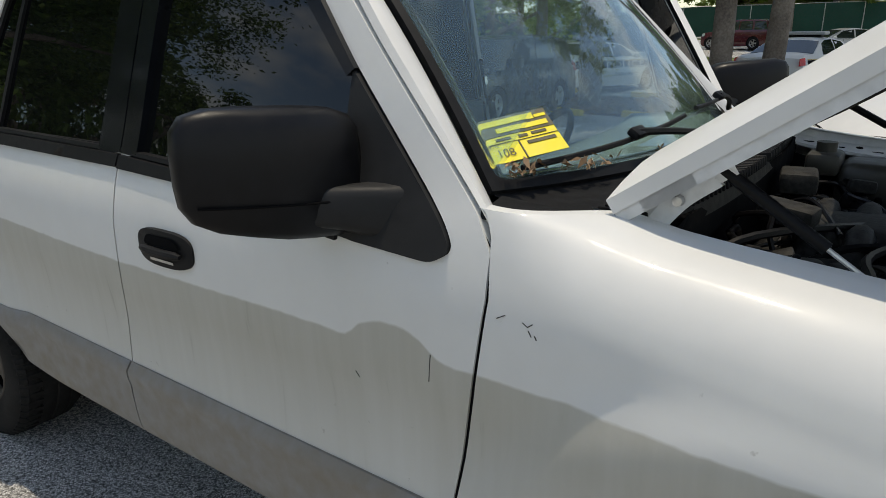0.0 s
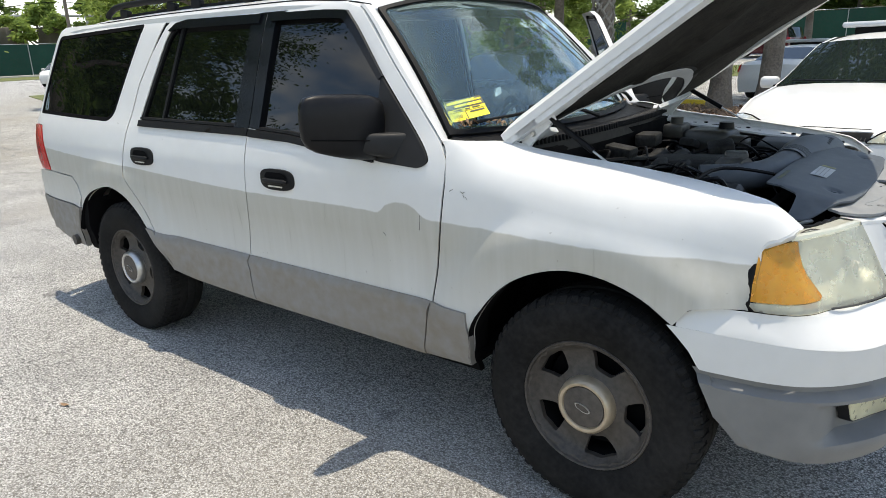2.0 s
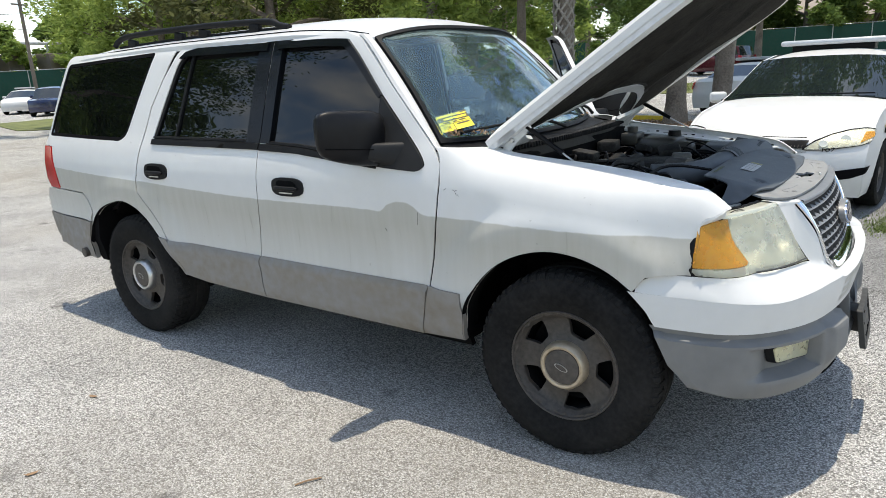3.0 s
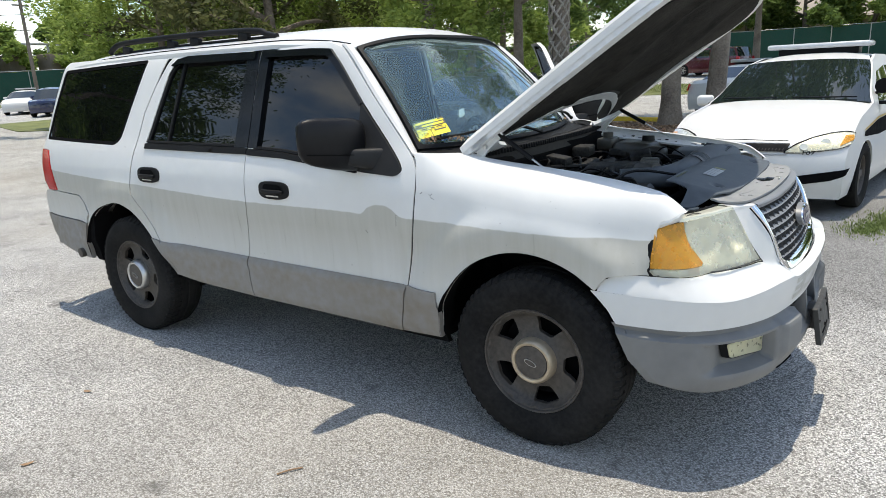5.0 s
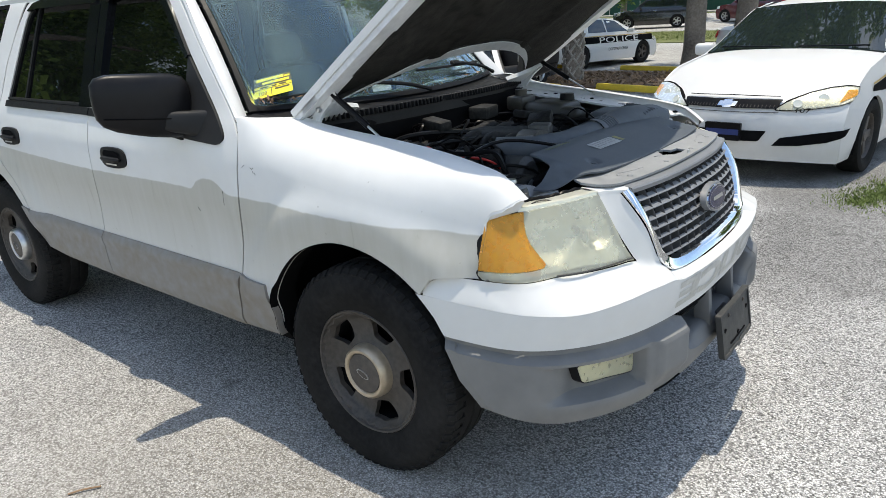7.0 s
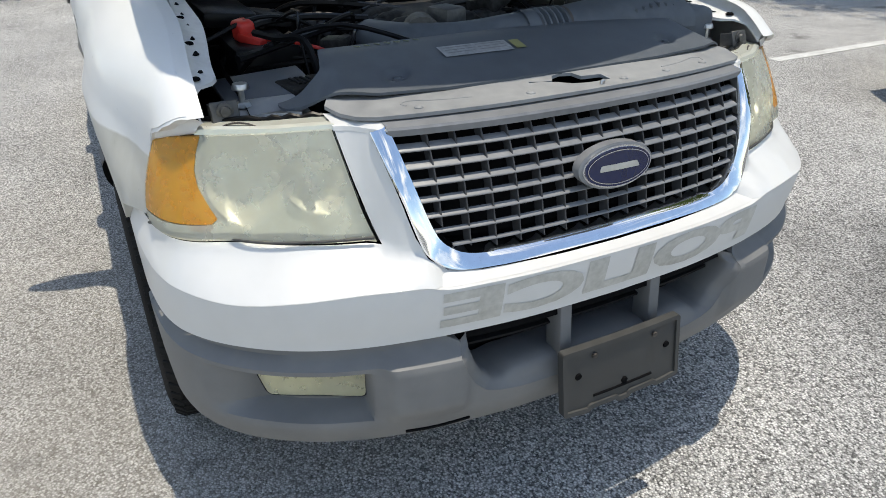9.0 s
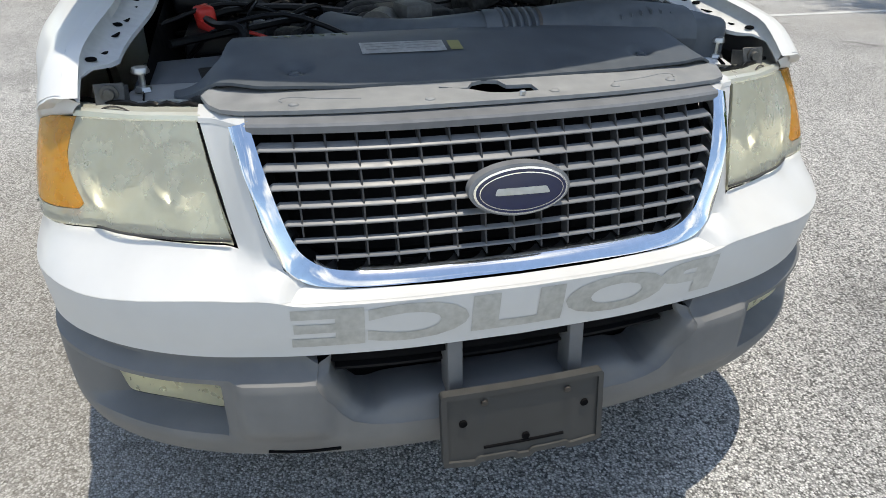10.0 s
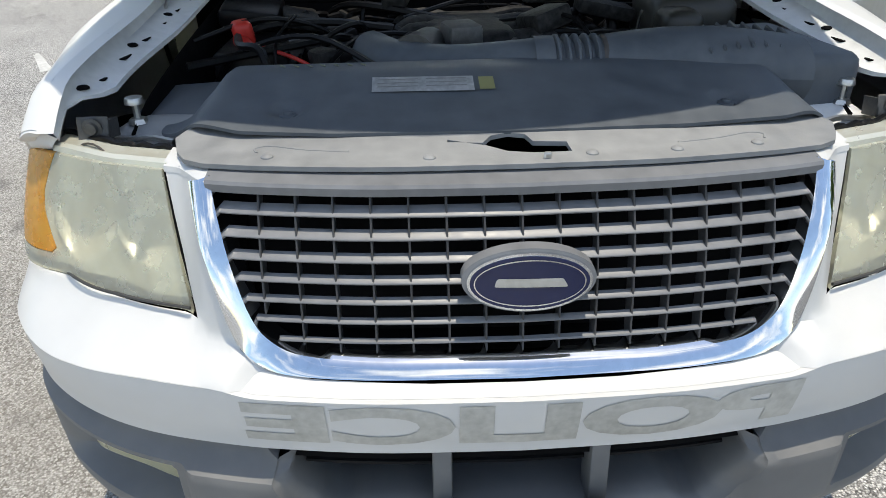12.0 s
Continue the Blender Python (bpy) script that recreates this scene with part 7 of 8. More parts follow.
    part("underbody", block((x_max - x_min - 0.5, width * 1.5, 0.18), ((x_max + x_min) / 2, 0, 0.30), (0, 0, 0), 0.03), VOID, car)
    return car, half, bend_x


def place(car, x, y, yaw):
    car.matrix_basis = pose(x, y, ground_z(x, y), 0, 0, yaw)
    return car


SEDAN = [(0.93, 0.22, "front_bumper"), (1.0, 0.40, "front_bumper"), (0.99, 0.60, "front_bumper"), (0.93, 0.72, "hood"), (0.60, 0.86, "hood"), (0.15, 0.955, "hood"), (-0.30, 1.01, "windshield"), (-1.10, 1.39, "roof"), (-1.55, 1.465, "roof"), (-2.05, 1.455, "roof"), (-2.45, 1.39, "rear_glass"), (-3.05, 1.10, "trunk"), (-3.62, 1.08, "trunk"), (-3.80, 0.98, "rear_bumper"), (-3.88, 0.62, "rear_bumper"), (-3.80, 0.25, "rear_bumper")]
SEDAN_WINDOWS = ([(-0.72, 1.02), (-1.18, 1.34), (-1.66, 1.395), (-1.68, 1.02)], [(-1.75, 1.02), (-1.73, 1.40), (-2.15, 1.385), (-2.42, 1.30), (-2.55, 1.03)])


def sedan_lamps(car, half, bend_x, hl=HAZE):
    for s in (-1, 1):
        ring = [(0.915, 0.70), (0.80, 0.775), (0.62, 0.80), (0.52, 0.785), (0.55, 0.735), (0.74, 0.675)]
        part("headlamp", sheet(ring, lambda x, z, s=s: (bend_x(x, 1) + 0.05, s * (half(bend_x(x, 1), z) * (0.90 if x > 0.8 else 0.97) + 0.03), z), 0.05, (), (-0.03, 0, -0.02)), hl, car)
        part("tail_lamp", sheet([(-3.62, 0.80), (-3.86, 0.78), (-3.80, 0.96), (-3.60, 0.98)], lambda x, z, s=s: (x - 0.0, s * (half(x, z) + 0.012), z), 0.06, (), (0, -s * 0.02, 0)), RED, car)
        m = part("wing_mirror", block((0.12, 0.20, 0.13), (-0.72, s * (half(-0.7, 1.0) + 0.12), 1.04), (0, 0, -s * 12), 0.035, 3), WHITE, car, "white wing mirror")
        part("mirror_stalk", block((0.06, 0.10, 0.04), (-0.72, s * (half(-0.7, 1.0) + 0.0), 1.0), (0, 0, 0), 0.01), BLACK, m)


PATROL = SEDAN[:4] + [(0.60, 0.875, "hood"), (0.15, 0.985, "hood"), (-0.45, 1.075, "windshield"), (-1.20, 1.50, "roof"), (-1.60, 1.57, "roof"), (-2.10, 1.56, "roof"), (-2.50, 1.47, "rear_glass")] + SEDAN[11:]
# The white patrol sedan standing nose-on to the SUV.
patrol, ph, pb = make_car("patrol_sedan", "white patrol sedan with a roof light bar, parked nose out", WHITE, PATROL, 0.925, (0.0, -2.81), 0.335, windows=SEDAN_WINDOWS, bow=0.30, rim=STEEL)


def face(lift):
    """Lays (y, z) onto the sedan's nose."""
    prof = curve((0.22, 0.93), (0.40, 1.0), (0.60, 0.99), (0.72, 0.93), (0.86, 0.60))

    def at(y, z):
        u = abs(y) / 0.85
        for k in range(6):
            x = pb(prof(z + 0.03 * u**3), u)
            u = min(1.0, abs(y) / ph(x, z))
        return (x + lift, y * (1 + lift), z)
    return at


def round_nose(s, lift):
    """Lays (w, z) round the sedan's corner: w to 1 across the nose, past 1 metres back along the side."""
    prof = curve((0.60, 0.99), (0.72, 0.93), (0.80, 0.745), (0.86, 0.60))

    def at(w, z):
        u = min(w, 1.0)
        x = pb(prof(z + 0.03 * u**3), u) - max(0.0, w - 1.0) + lift * 0.6
        return (x, s * (u * ph(x, z) + lift), z)
    return at


part("grille", sheet(rounded([(-0.40, 0.665), (-0.42, 0.735), (0.42, 0.735), (0.40, 0.665)], 0.012), face(0.010), 0.04, (), (-0.03, 0, 0)), BLACK, patrol, "narrow black grille with a plain bow-shaped emblem")
for k in range(26):
    y = -0.37 + 0.0296 * k
    part("grille_fin", sheet([(y, 0.672), (y + 0.006, 0.672), (y + 0.012, 0.695), (y + 0.006, 0.695)], face(0.014), 0.05), STEEL, patrol)
part("emblem", sheet([(-0.085, -0.018), (-0.07, 0.020), (-0.035, 0.020), (-0.035, 0.032), (0.035, 0.032), (0.035, 0.020), (0.085, 0.018), (0.07, -0.020), (0.035, -0.020), (0.035, -0.032), (-0.035, -0.032), (-0.035, -0.020)], lambda u, v: Vector(face(0.020)(u, 0.70 + v)), 0.05, (), (-0.012, 0, 0)), CHROME, patrol, "plain silver emblem")
part("lower_intake", sheet(rounded([(-0.29, 0.385), (-0.345, 0.475), (0.345, 0.475), (0.29, 0.385)], 0.012), face(0.008), 0.05, (), (-0.04, 0, 0)), VOID, patrol, "black lower intake")
pf = part("plate_frame", sheet(rounded([(-0.158, 0.385), (-0.158, 0.540), (0.158, 0.540), (0.158, 0.385)], 0.012), lambda y, z: (1.035, y, z), 0.06, (), (-0.03, 0, 0)), BLACK, patrol, "black plate with a blue band")
part("plate_band", sheet([(-0.146, 0.435), (-0.146, 0.485), (0.146, 0.485), (0.146, 0.435)], lambda y, z: (1.038, y, z), 0.06), surface("blue_band", (0.012, 0.03, 0.14), 0.5), pf)
part("bumper_groove", strip([[face(0.004)(y, 0.635), face(0.004)(y, 0.629)] for y in np.linspace(-0.42, 0.42, 16)]), STEEL, patrol)
for s in (-1, 1):
    part("bumper_vent", sheet([(0.50, 0.350), (0.56, 0.420), (0.80, 0.455), (1.0, 0.482), (1.08, 0.488), (1.02, 0.425), (0.90, 0.378), (0.70, 0.352)], round_nose(s, 0.012), 0.04, (), (-0.03, 0, 0)), VOID, patrol, "black bumper vent")
    ring = rounded([(0.48, 0.655), (0.62, 0.652), (0.78, 0.665), (0.94, 0.685), (1.02, 0.725), (1.04, 0.775), (1.0, 0.812), (0.92, 0.822), (0.80, 0.812), (0.67, 0.780), (0.56, 0.720)], 0.02)
    hl = part("headlamp", sheet(ring, round_nose(s, 0.012), 0.03, (), (-0.03, -s * 0.02, 0)), HAZE, patrol, "clear swept headlamp with an amber end")
    part("lamp_edge", band(grow(ring, 0.007), grow(ring, -0.003), round_nose(s, 0.009), 0.03, (-0.03, -s * 0.02, 0)), VOID, hl)
    part("lamp_backing", sheet(grow(ring, -0.004), round_nose(s, 0.002), 0.03), REFLECT, hl)
    hl.visible_shadow = False
    part("turn_lens", sheet(rounded([(0.92, 0.705), (0.92, 0.795), (0.99, 0.795), (1.01, 0.755)], 0.008), round_nose(s, 0.016), 0.03), AMBER, hl)
    for w, z, r in ((0.64, 0.705, 0.038), (0.80, 0.740, 0.042)):
        p = Vector(round_nose(s, 0.013)(w, z))
        part("lamp_bowl", moved(lathe([(r, 0.0), (r * 0.9, 0.003), (r * 0.6, 0.001), (0.0, 0.003)], 18, "x"), pose(p.x, p.y, p.z, 0, -30, s * (25 if w < 0.9 else 48))), REFLECT, hl)
    m = part("wing_mirror", block((0.12, 0.20, 0.13), (-0.78, s * 1.03, 1.06), (0, 0, -s * 12), 0.04, 3), WHITE, patrol, "white wing mirror")
    part("mirror_stalk", block((0.06, 0.16, 0.04), (-0.76, s * 0.90, 1.02), (0, 0, 0), 0.01), BLACK, m)
    part("stripe", sheet([(0.10, 0.74), (0.08, 0.79), (-0.6, 0.86), (-3.4, 0.90), (-3.4, 0.72), (-0.6, 0.70)], lambda x, z, s=s: (x, s * (ph(x, z) + 0.004), z), 0.12), VOID, patrol, "black side stripe")
    part("stripe_edge", sheet([(0.08, 0.795), (0.08, 0.812), (-0.6, 0.885), (-3.4, 0.925), (-3.4, 0.905), (-0.6, 0.865)], lambda x, z, s=s: (x, s * (ph(x, z) + 0.004), z), 0.12), GOLD, patrol, "gold stripe edge")
    w = [(-0.43 - 0.05 * t, s * (0.08 + 0.62 * t), 1.10) for t in np.linspace(0, 1, 8)]
    part("wiper", tube(w, 0.008, 6), BLACK, patrol, "black wiper")
part("hood_shut", strip([[(0.88 - 0.26 * (abs(y) / 0.75) ** 2.4 + 0.012, y, 0.752 + 0.012 - 0.02 * abs(y)), (0.87 - 0.26 * (abs(y) / 0.75) ** 2.4 + 0.012, y, 0.758 + 0.012 - 0.02 * abs(y))] for y in np.linspace(-0.40, 0.40, 13)]), VOID, patrol)
bar = part("light_bar", block((0.34, 1.15, 0.065), (-1.75, 0, 1.66), (0, 0, 0), 0.03, 3), surface("pale_bar_lens", (0.5, 0.52, 0.54), 0.2, amount=0.1, coat=0.4), patrol, "pale roof light bar")
part("bar_foot", block((0.20, 0.9, 0.08), (-1.75, 0, 1.59), (0, 0, 0), 0.01), BLACK, bar)
part("fleet_number", letters("107", lambda u, v: face(0.008)(0.59 + u, 0.650 + v), 0.10, 0.035, False), VOID, patrol, "small black number 107")
spot = part("spotlight", moved(lathe([(0.0, -0.06), (0.05, -0.05), (0.075, 0.0), (0.08, 0.05), (0.0, 0.05)], 18, "x"), pose(-0.72, 0.90, 1.20)), BLACK, patrol, "black pillar spotlight")
part("spot_stem", tube([(-0.72, 0.90, 1.19), (-0.80, 0.82, 1.12)], 0.018, 8), BLACK, spot)
place(patrol, 0.02, 4.75, -97)


def squad(x, y, yaw, label):
    """A white patrol sedan with a black side stripe and lettering."""
    car, half, bx = make_car("squad_car", label, WHITE, SEDAN, 0.96, (0.0, -2.91), 0.345, windows=SEDAN_WINDOWS, rim=STEEL, group="patrol cars")
    sedan_lamps(car, half, bx)
    for s in (-1, 1):
        on = lambda lift: lambda x, z, s=s: (x, s * (half(x, z) + lift), z)
        part("stripe", sheet([(0.52, 0.70), (0.45, 0.88), (-3.5, 0.92), (-3.5, 0.72)], on(0.004), 0.12), VOID, car, "black side stripe")
        part("stripe_edge", sheet([(0.45, 0.885), (0.45, 0.905), (-3.5, 0.945), (-3.5, 0.925)], on(0.004), 0.12), GOLD, car)
        word = letters("POLICE", lambda u, v, s=s: on(0.008)(-1.20 - s * u, 0.80 + v), 1.85, 0.17)
        part("lettering", word, WHITE, car, "white word POLICE")
        town = letters("COCONUT CREEK", lambda u, v, s=s: on(0.006)(-1.25 - s * u, 0.52 + v), 0.95, 0.085)
        part("town_name", town, VOID, car, "dark town name COCONUT CREEK")
    bar = part("light_bar", block((0.30, 1.15, 0.09), (-1.75, 0, 1.56), (0, 0, 0), 0.03, 3), GALV, car, "roof light bar")
    part("bar_foot", block((0.18, 0.9, 0.08), (-1.75, 0, 1.49), (0, 0, 0), 0.01), BLACK, bar)
    return place(car, x, y, yaw)


squad(-8.02, 19.55, 75, "white patrol car with black stripe and POLICE lettering")
squad(-2.5, 21.0, 75, "white patrol car with black stripe, parked behind the trees")
squad(-44.8, 16.9, -38, "white patrol car standing across the lot")

SUV_LINE = [(0.85, 0.30, "front_bumper"), (0.93, 0.50, "front_bumper"), (0.92, 0.85, "front_bumper"), (0.86, 1.0, "hood"), (0.2, 1.10, "hood"), (-0.35, 1.13, "windshield"), (-1.05, 1.70, "roof"), (-1.6, 1.80, "roof"), (-3.0, 1.80, "roof"), (-3.75, 1.72, "rear_glass"), (-4.02, 1.15, "trunk"), (-4.06, 0.90, "rear_bumper"), (-4.08, 0.50, "rear_bumper"), (-4.0, 0.35, "rear_bumper")]
SUV_WINDOWS = ([(-0.80, 1.16), (-1.18, 1.62), (-1.85, 1.68), (-1.87, 1.16)], [(-1.95, 1.16), (-1.93, 1.68), (-2.72, 1.68), (-2.78, 1.16)], [(-2.90, 1.16), (-2.86, 1.67), (-3.55, 1.63), (-3.75, 1.18)])


def far_suv(name, label, body, x, y, yaw, k=1.0):
    car, half, bx = make_car(name, label, body, [(a * k, b * k, p) for a, b, p in SUV_LINE], 0.97 * k, (0.0, -2.95 * k), 0.385 * k, roof_w=0.68 * k, windows=[[(a * k, b * k) for a, b in w] for w in SUV_WINDOWS])
    for s in (-1, 1):
        part("tail_lamp", sheet([(-3.80 * k, 0.95 * k), (-4.03 * k, 0.93 * k), (-4.0 * k, 1.14 * k), (-3.78 * k, 1.16 * k)], lambda x, z, s=s: (x, s * (half(x, z) + 0.012), z), 0.06, (), (0, -s * 0.02, 0)), RED, car)
        part("headlamp", sheet([(0.83 * k, 0.80 * k), (0.78 * k, 0.98 * k), (0.5 * k, 1.0 * k), (0.5 * k, 0.86 * k)], lambda x, z, s=s: (bx(x, 1) + 0.03, s * (half(bx(x, 1), z) + 0.012), z), 0.06, (), (0, -s * 0.02, 0)), HAZE, car)
        m = part("wing_mirror", block((0.12, 0.22, 0.17), (-0.80 * k, s * (half(-0.8, 1.2) + 0.14), 1.22 * k), (0, 0, 0), 0.03, 2), body, car)
        part("door_handle", block((0.16, 0.02, 0.03), (-1.65 * k, s * (half(-1.65, 1.02) + 0.01), 1.02 * k), (0, 0, 0), 0.006), CHROME, car)
    return place(car, x, y, yaw)


far_suv("crossover", "dark grey crossover backed up to the mulch bed", GREYCAR, -7.15, 8.75, -90, 0.88)
far_suv("far_suv", "black full-size SUV parked beyond the verge", BLACKCAR, -16.6, 40.3, 200)
far_suv("far_pickup", "maroon SUV parked beside a black one", MAROON, -11.6, 45.5, 160)
far_suv("far_suv", "dark blue SUV across the lot", NAVY, -39.6, 16.0, -40, 0.9)


def far_sedan(label, body, x, y, yaw):
    car, half, bx = make_car("far_sedan", label, body, SEDAN, 0.92, (0.0, -2.78), 0.33, windows=SEDAN_WINDOWS)
    sedan_lamps(car, half, bx)
    return place(car, x, y, yaw)


far_sedan("maroon sedan seen from behind across the lot", MAROON, -50.5, 12.6, 160)
far_sedan("silver sedan parked beyond the trees", SILVERCAR, -4.9, 34.2, 215)
far_sedan("pale silver sedan beyond the drive", SILVERCAR, -0.6, 30.5, 195)
far_sedan("white sedan parked behind the open door", WHITE, -12.3, 20.3, 75)

# ---- fence, poles and what stands behind ----
POSTS = [(-73, -32), (-70, -6), (-67, 21), (-57, 44), (-36, 60), (-14, 65.5), (12, 67), (40, 66)]
fence = thing("fence", "tall dark green screened fence round the lot", "fence")
for (x0, y0), (x1, y1) in zip(POSTS, POSTS[1:]):
    n = max(2, round(math.hypot(x1 - x0, y1 - y0) / 3.0))
    rows = []
    for k in range(n * 3 + 1):
        t = k / (n * 3)
        x, y = x0 + (x1 - x0) * t, y0 + (y1 - y0) * t
        z = ground_z(x, y)
        wave = 0.05 * math.sin(k * 2.1)
        rows.append([(x + wave, y, z), (x - wave, y + wave, z + 1.2), (x, y, z + 2.75 + 0.03 * math.sin(k * math.pi / 3))])
    part("screen", strip(rows), GREEN, fence, "dark green screen")
    for k in range(n):
        t = k / n
        x, y = x0 + (x1 - x0) * t, y0 + (y1 - y0) * t
        part("post", tube([(x, y, ground_z(x, y) - 0.1), (x, y, ground_z(x, y) + 2.85)], 0.04, 6), GALV, fence)
    part("fence_rail", tube([(x0, y0, ground_z(x0, y0) + 2.8), (x1, y1, ground_z(x1, y1) + 2.8)], 0.025, 6), GALV, fence)
    part("fence_kerb", tube([(x0 * 0.99, y0 * 0.99, ground_z(x0, y0) + 0.05), (x1 * 0.99, y1 * 0.99, ground_z(x1, y1) + 0.05)], 0.12, 6), CONCRETE, fence)

yard = thing("substation", "galvanised steel frames of a substation behind the fence", "substation")
for k in range(5):
    x, y = -77 + 1.0 * k, 17 + 3.4 * k
    z = ground_z(x, y)
    for d in (0, 3.0):
        part("frame_post", tube([(x, y + d * 0.8, z), (x, y + d * 0.8, z + 5.6)], 0.13, 6), GALV, yard)
    part("frame_beam", tube([(x, y - 1.0, z + 5.5), (x, y + 4.0, z + 5.5)], 0.14, 6), GALV, yard)
    part("frame_beam", tube([(x + 0.5, y - 1.0, z + 4.3), (x + 0.5, y + 3.4, z + 4.3)], 0.10, 6), GALV, yard)
    part("transformer", block((2.0, 1.6, 2.4), (x + 2, y + 1.5, z + 3.2), (0, 0, 10), 0.1), WOOD, yard)
for x, y, h in ((-58.5, 24.4, 9.6), (-66, 46, 10.5), (-71, 5, 10.0)):
    pole = thing("utility_pole", "grey wooden utility pole behind the fence", "pole", "utility poles")
    z = ground_z(x, y)
    part("shaft", tube([(x, y, z), (x, y, z + h)], [0.17, 0.12], 8), WOOD, pole)
    part("crossarm", block((0.12, 2.2, 0.14), (x, y, z + h - 0.7), (0, 0, 20), 0.01), WOOD, pole)
    part("crossarm_low", block((0.12, 1.6, 0.12), (x, y, z + h - 1.8), (0, 0, 20), 0.01), WOOD, pole)
for k, h in enumerate((8.4, 7.7, 6.6, 5.4)):
    pts = [(-71.5, 5 + 0.1 * k, h + 1.2)] + [(-71.5 + 13 * t, 5 + 19.4 * t, h + 1.2 - 0.7 * math.sin(math.pi * t)) for t in (0.25, 0.5, 0.75)] + [(-58.5, 24.4, h + 1.2)] + [(-58.5 - 7.5 * t, 24.4 + 21.6 * t, h + 1.2 - 0.7 * math.sin(math.pi * t)) for t in (0.3, 0.6, 1.0)]
    tagged(part("power_line", tube(bend(pts, 4), 0.025, 5), VOID), "thin black power line strung between poles", "cable", "power lines")

house = thing("house", "low house with a pale hipped roof beyond the fence", "house")
hz = ground_z(-8, 84)
part("wall", block((22, 9, 3.6), (-8, 86, hz + 1.8), (0, 0, 4)), surface("beige_stucco", (0.42, 0.36, 0.28), 0.9, amount=0.1, scale=2, bump=0.2), house)
roof_bm = block((25, 12, 2.6), (-8, 86, hz + 4.9), (0, 0, 4))
for v in roof_bm.verts:
    if v.co.z > hz + 5:
        v.co.x, v.co.y = -8 + (v.co.x + 8) * 0.55, 86 + (v.co.y - 86) * 0.05
part("roof", roof_bm, surface("weathered_shingle", (0.26, 0.22, 0.18), 0.9, amount=0.2, scale=3, bump=0.4, bump_scale=8), house, "pale shingled roof")

# ---- trees ----
BARK = surface("oak_bark", (0.16, 0.125, 0.095), 0.95, amount=0.35, scale=9, other=(0.27, 0.225, 0.18), bump=1.0, bump_scale=26)
FOLIAGE = [surface("leaves_sunny", spec=0.2, base=(0.17, 0.27, 0.05), rough=0.6, amount=0.3, island=1.0, other=(0.44, 0.54, 0.15), scale=2), surface("leaves_deep", spec=0.2, base=(0.075, 0.13, 0.032), rough=0.6, amount=0.3, island=1.0, other=(0.20, 0.29, 0.075), scale=2), surface("leaves_olive", spec=0.2, base=(0.075, 0.095, 0.03), rough=0.65, amount=0.3, island=1.0, other=(0.16, 0.17, 0.07), scale=2)]

for leafy in FOLIAGE:
    nodes, links = leafy.node_tree.nodes, leafy.node_tree.links
    body, through_light, blend_leaf = nodes["Principled BSDF"], nodes.new("ShaderNodeBsdfTranslucent"), nodes.new("ShaderNodeMixShader")
    links.new(body.inputs["Base Color"].links[0].from_socket, through_light.inputs["Color"])
    blend_leaf.inputs[0].default_value = 0.42
    links.new(body.outputs[0], blend_leaf.inputs[1])
    links.new(through_light.outputs[0], blend_leaf.inputs[2])
    links.new(blend_leaf.outputs[0], nodes["Material Output"].inputs["Surface"])


def crown(rng, centres, n, leaf, squash=0.8):
    """Leaves gathered in clumps round the centres, with gaps between."""
    clumps = []
    for c, r in centres:
        for k in range(max(3, int(9 * r))):
            d = Vector((rng.gauss(0, 1), rng.gauss(0, 1), rng.gauss(0, squash)))
            d = d.normalized() * r * rng.uniform(0.45, 1.0)
            clumps.append((c + d, r * rng.uniform(0.18, 0.36)))
    verts, faces = [], []
    for k in range(n):
        c, r = rng.choice(clumps)
        p = c + Vector((rng.gauss(0, 0.55), rng.gauss(0, 0.55), rng.gauss(0, 0.45))) * r
        a = Vector((rng.gauss(0, 1), rng.gauss(0, 1), rng.gauss(0, 0.5))).normalized()
        b = a.cross(Vector((rng.gauss(0, 1), rng.gauss(0, 1), rng.gauss(0, 1)))).normalized()
        l = leaf * rng.uniform(0.6, 1.3)
        i = len(verts)
        verts += [p - a * l, p + b * l * 0.42, p + a * l, p - b * l * 0.42]
        faces.append((i, i + 1, i + 2, i + 3))
    bm = bmesh.new()
    me = bpy.data.meshes.new("leaves")
    me.from_pydata(verts, [], faces)
    bm.from_mesh(me)
    bpy.data.meshes.remove(me)
    return bm


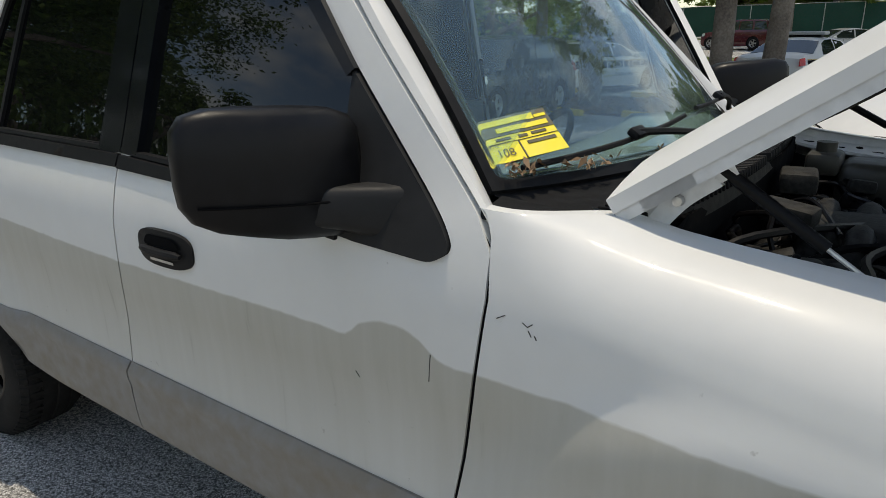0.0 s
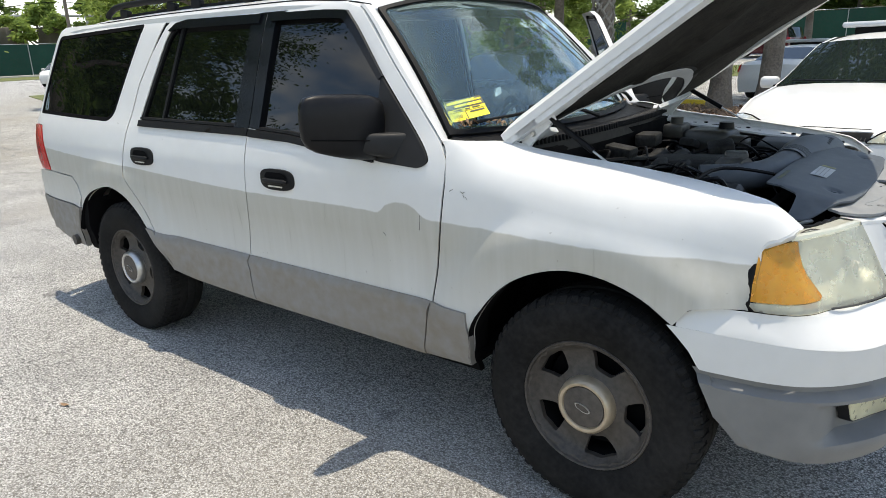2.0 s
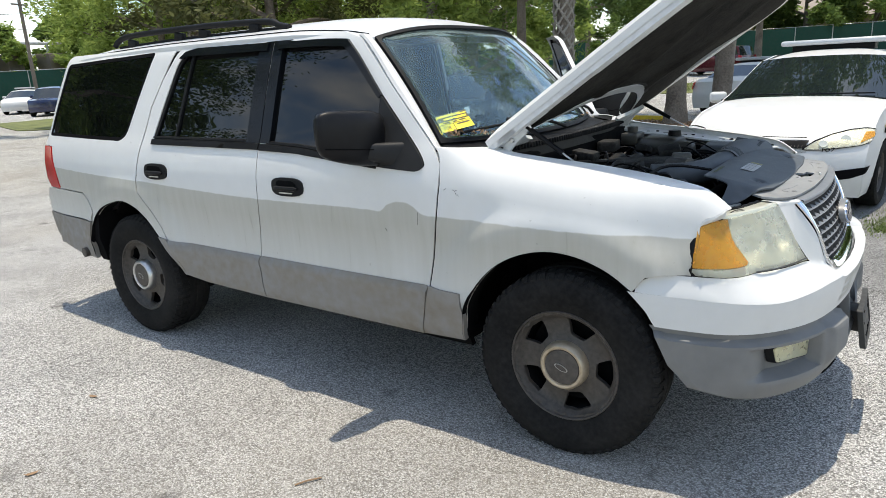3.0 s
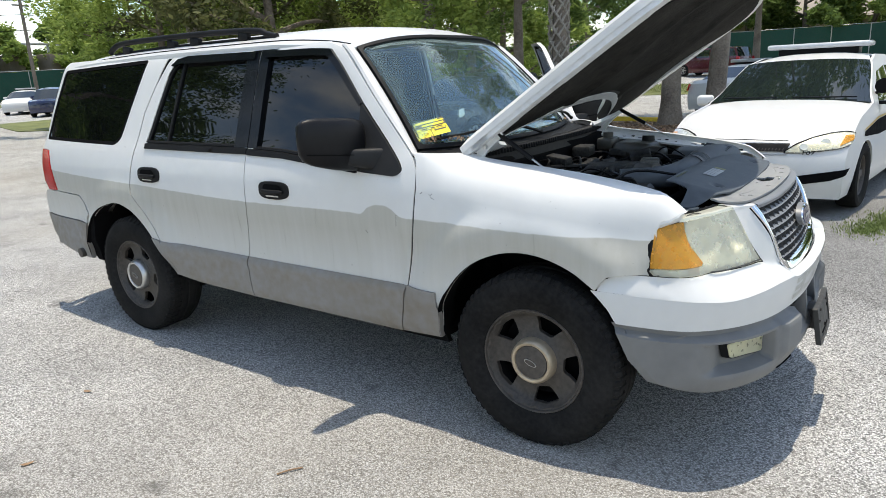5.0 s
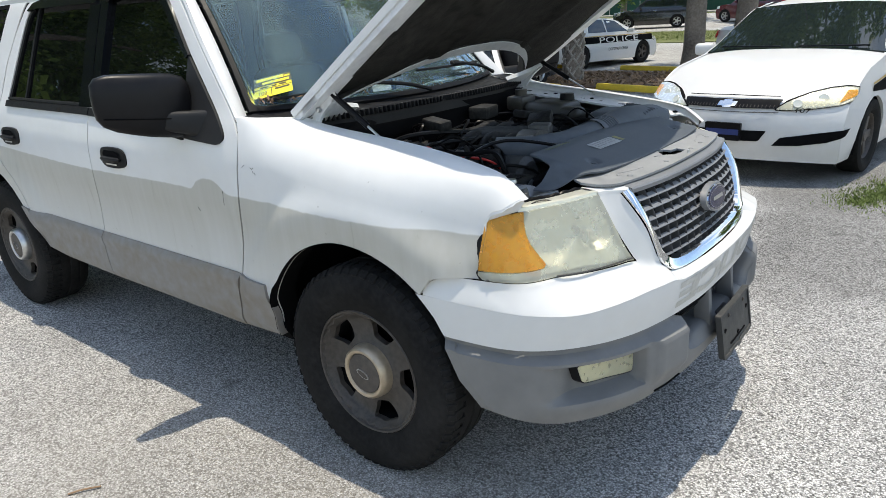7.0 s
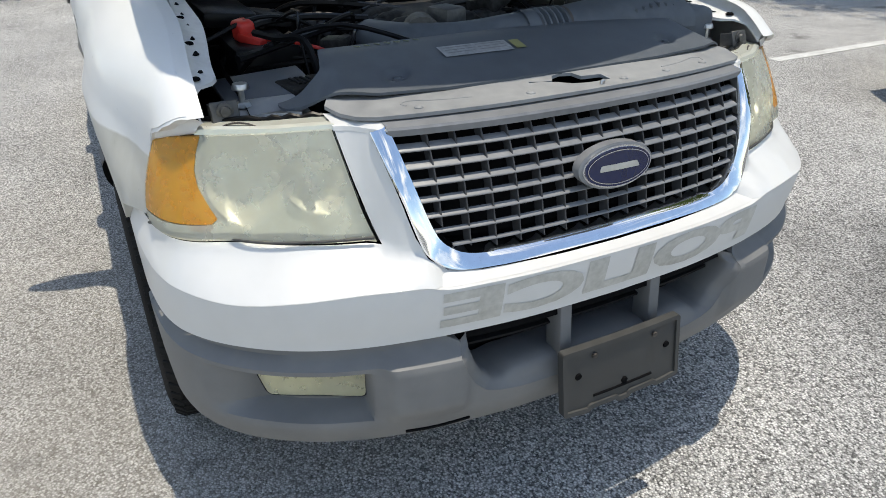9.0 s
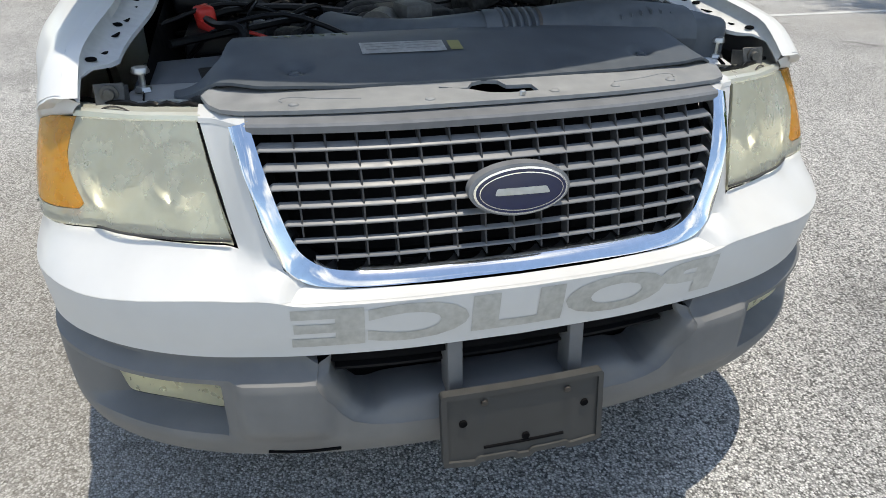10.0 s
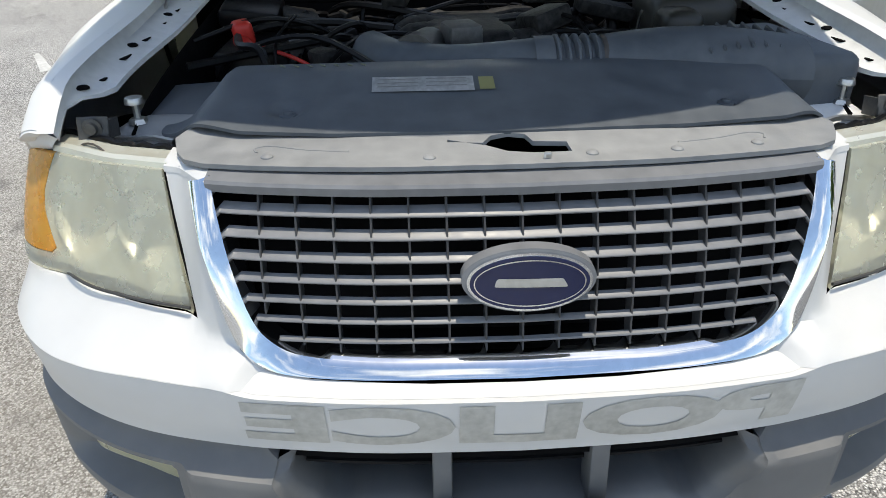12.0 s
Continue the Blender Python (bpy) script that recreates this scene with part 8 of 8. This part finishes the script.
def tree(name, label, x, y, h, r, spread, leaf, n, tone, seed, low=0.55, fork=0.4, lean=0.0):
    """A tapered trunk, limbs and a crown of many small leaves."""
    rng = random.Random(seed)
    z = ground_z(x, y)
    t = thing(name, label, "tree", "trees round the lot")
    top = Vector((x + lean * h, y + rng.uniform(-0.3, 0.3), z + h * 0.8))
    pts = bend([(x, y, z - 0.1), (x + lean * h * 0.3 + rng.uniform(-0.1, 0.1), y, z + h * 0.25), (x + lean * h * 0.6 + rng.uniform(-0.15, 0.15), y, z + h * 0.55), top], 5)
    part("trunk", tube(pts, [r * (1.35 if i == 0 else 1.0 - 0.75 * i / len(pts)) for i in range(len(pts))], 12), BARK, t, "rough grey-brown trunk")
    centres = [(top + Vector((0, 0, h * 0.05)), spread * 0.6)]
    for k in range(8):
        f = fork + (1 - fork) * k / 9
        base = pts[min(len(pts) - 1, int(f * len(pts)))]
        a = 2.4 * k + rng.uniform(0, 0.8)
        d = Vector((math.cos(a), math.sin(a), rng.uniform(0.15, 0.6))) * spread * rng.uniform(0.6, 1.0)
        end = base + d
        if end.z < z + h * low * 0.6:
            end.z = z + h * low * 0.6
        part("limb", tube(bend([base, base.lerp(end, 0.5) + Vector((0, 0, 0.25)), end], 4), [r * 0.42, r * 0.38, r * 0.33, r * 0.3, r * 0.26, r * 0.22, r * 0.18, r * 0.14, r * 0.08][:9], 7), BARK, t)
        centres.append((end, spread * rng.uniform(0.30, 0.48)))
    part("crown", crown(rng, centres, n, leaf), FOLIAGE[tone], t, "green leafy crown with gaps")
    return t


def palm(x, y, h, seed, label, dead=8):
    """A cabbage palm: trunk with criss-cross leaf stubs, fan fronds on top."""
    rng = random.Random(seed)
    z = ground_z(x, y)
    t = thing("palm", label, "palm tree", "palms")
    part("trunk", tube([(x, y, z - 0.1), (x + 0.05, y, z + h * 0.5), (x, y, z + h)], [0.25, 0.20, 0.20], 14), BARK, t, "grey palm trunk")
    stubs = []
    for k in range(int(h * 24)):
        a = k * 2.399
        zz = z + 0.15 + (h - 0.2) * k / (h * 24)
        for d in (-1, 1):
            b = block((0.055, 0.055, 0.40), (0.235, 0, 0.0), (d * 34, 14, 0), 0.008, 1, 0.6)
            stubs.append(moved(b, pose(x, y, zz, 0, 0, math.degrees(a)) @ pose(0, d * 0.04, 0)))
    part("bark", join(*stubs), surface("dry_palm_boots", (0.27, 0.235, 0.19), 0.95, amount=0.35, scale=14, other=(0.45, 0.41, 0.35), bump=0.5) if "dry_palm_boots" not in bpy.data.materials else bpy.data.materials["dry_palm_boots"], t, "dry criss-cross leaf stubs")
    bm = bmesh.new()
    for k in range(26):
        a, e = k * 2.399, rng.uniform(-0.7, 1.2)
        base = Vector((x, y, z + h))
        d = Vector((math.cos(a) * math.cos(e), math.sin(a) * math.cos(e), math.sin(e)))
        hub = base + d * 1.1
        side = d.cross(Vector((0, 0, 1))).normalized()
        for q in range(15):
            f = (q - 7) / 7 * 1.35
            w = (d * math.cos(f) + side * math.sin(f)).normalized()
            tip = hub + w * 0.95 + Vector((0, 0, -0.35))
            n = w.cross(d if abs(w.dot(d)) < 0.95 else Vector((0, 0, 1))).normalized() * 0.03
            g = w.cross(n).normalized() * 0.035
            bm.faces.new([bm.verts.new(v) for v in (hub - g, hub + w * 0.5 - g * 0.9 + n, tip, hub + w * 0.5 + g * 0.9 - n, hub + g)])
    part("fronds", bm, FOLIAGE[2], t, "fan-shaped green fronds")
    return t


tree("shade_tree", "tall straight tree with rough bark in the mulch bed", -3.95, 14.6, 15, 0.26, 5.2, 0.12, 26000, 1, 1, 1.0, 0.72, -0.015)
tree("shade_tree", "tall straight tree with rough bark in the mulch bed", -2.95, 14.9, 15, 0.25, 5.2, 0.12, 26000, 1, 2, 1.0, 0.72, 0.01)
palm(-6.35, 13.0, 6.5, 3, "cabbage palm with criss-cross stubs in the mulch bed")
palm(-13.9, 17.9, 6.8, 5, "cabbage palm beyond the SUV")
palm(-19.5, 11.8, 5.5, 6, "cabbage palm among the shrubs")
tree("shade_tree", "forked oak with a wide crown", -12.9, 19.2, 7.6, 0.22, 4.0, 0.12, 16000, 0, 11, 0.5, 0.25, 0.02)
tree("shade_tree", "tall slim tree beyond the SUV", -9.6, 16.8, 8.5, 0.22, 3.0, 0.11, 14000, 1, 12, 0.6, 0.55)
tree("shade_tree", "oak with low spreading limbs", -18.3, 14.2, 7.5, 0.30, 4.6, 0.12, 20000, 2, 13, 0.4, 0.3, -0.02)
GROVE = [(-21.5, 17.5, 8.5, 4.6, 0), (-24, 13.5, 8.5, 4.6, 0), (-27.5, 17.5, 9, 5.0, 0), (-31, 22, 10, 5.2, 0), (-24, 22, 10, 5.2, 1), (-20, 25, 10, 5.0, 0), (-16, 27, 11, 5.0, 1), (-22, 32, 11, 5.4, 0)]
for i, (x, y, h, sp, tone) in enumerate(GROVE):
    tree("grove_tree", "leafy green tree in the grove behind the lot", x, y, h, 0.2, sp, 0.095, 28000, tone, 30 + i, 0.18, 0.12)
BACK = [(-74, 19, 9.5, 0), (-73, 28, 6.5, 0), (-71, 36, 8.5, 0), (-77, 11, 9.5, 0), (-8, 70, 9, 1), (-2.5, 71, 9, 0), (-13, 70.5, 9, 1), (7, 71, 9.5, 1), (-38, 30, 11, 1), (-52, 62, 13, 1), (-40, 70, 13, 0), (-28, 74, 13, 1), (-16, 76, 12, 0), (2, 74, 11, 1), (16, 78, 13, 0), (-82, 40, 8.5, 1), (-86, 24, 11, 1), (-88, 8, 12, 2), (-80, 56, 13, 1), (-66, 60, 12, 0), (-60, 34, 7, 2), (-8, 48, 11, 1), (4, 46, 12, 1), (-22, 52, 12, 1), (8, 36, 11, 1)]
for i, (x, y, h, tone) in enumerate(BACK):
    tree("far_tree", "dense green tree far behind the lot", x, y, h, 0.28, h * 0.46, 0.25, 15000, tone, 60 + i, 0.2 if y > 55 or x < -50 else 0.45, 0.2 if y > 55 or x < -50 else 0.5)
# Trees across the drive that show in the windows.
for i, (x, y, h) in enumerate(((-15, -3.8, 13), (-21, -7.2, 14), (-27, -10, 15), (-26, -3, 15), (-19, -2, 13), (-34, -14, 15), (-40, -34, 10), (-12, -34, 9), (4, -30, 10))):
    tree("drive_tree", "dark leafy tree across the drive", x, y, h, 0.3, h * 0.40, 0.10, 32000, 1, 90 + i, 0.15, 0.2)
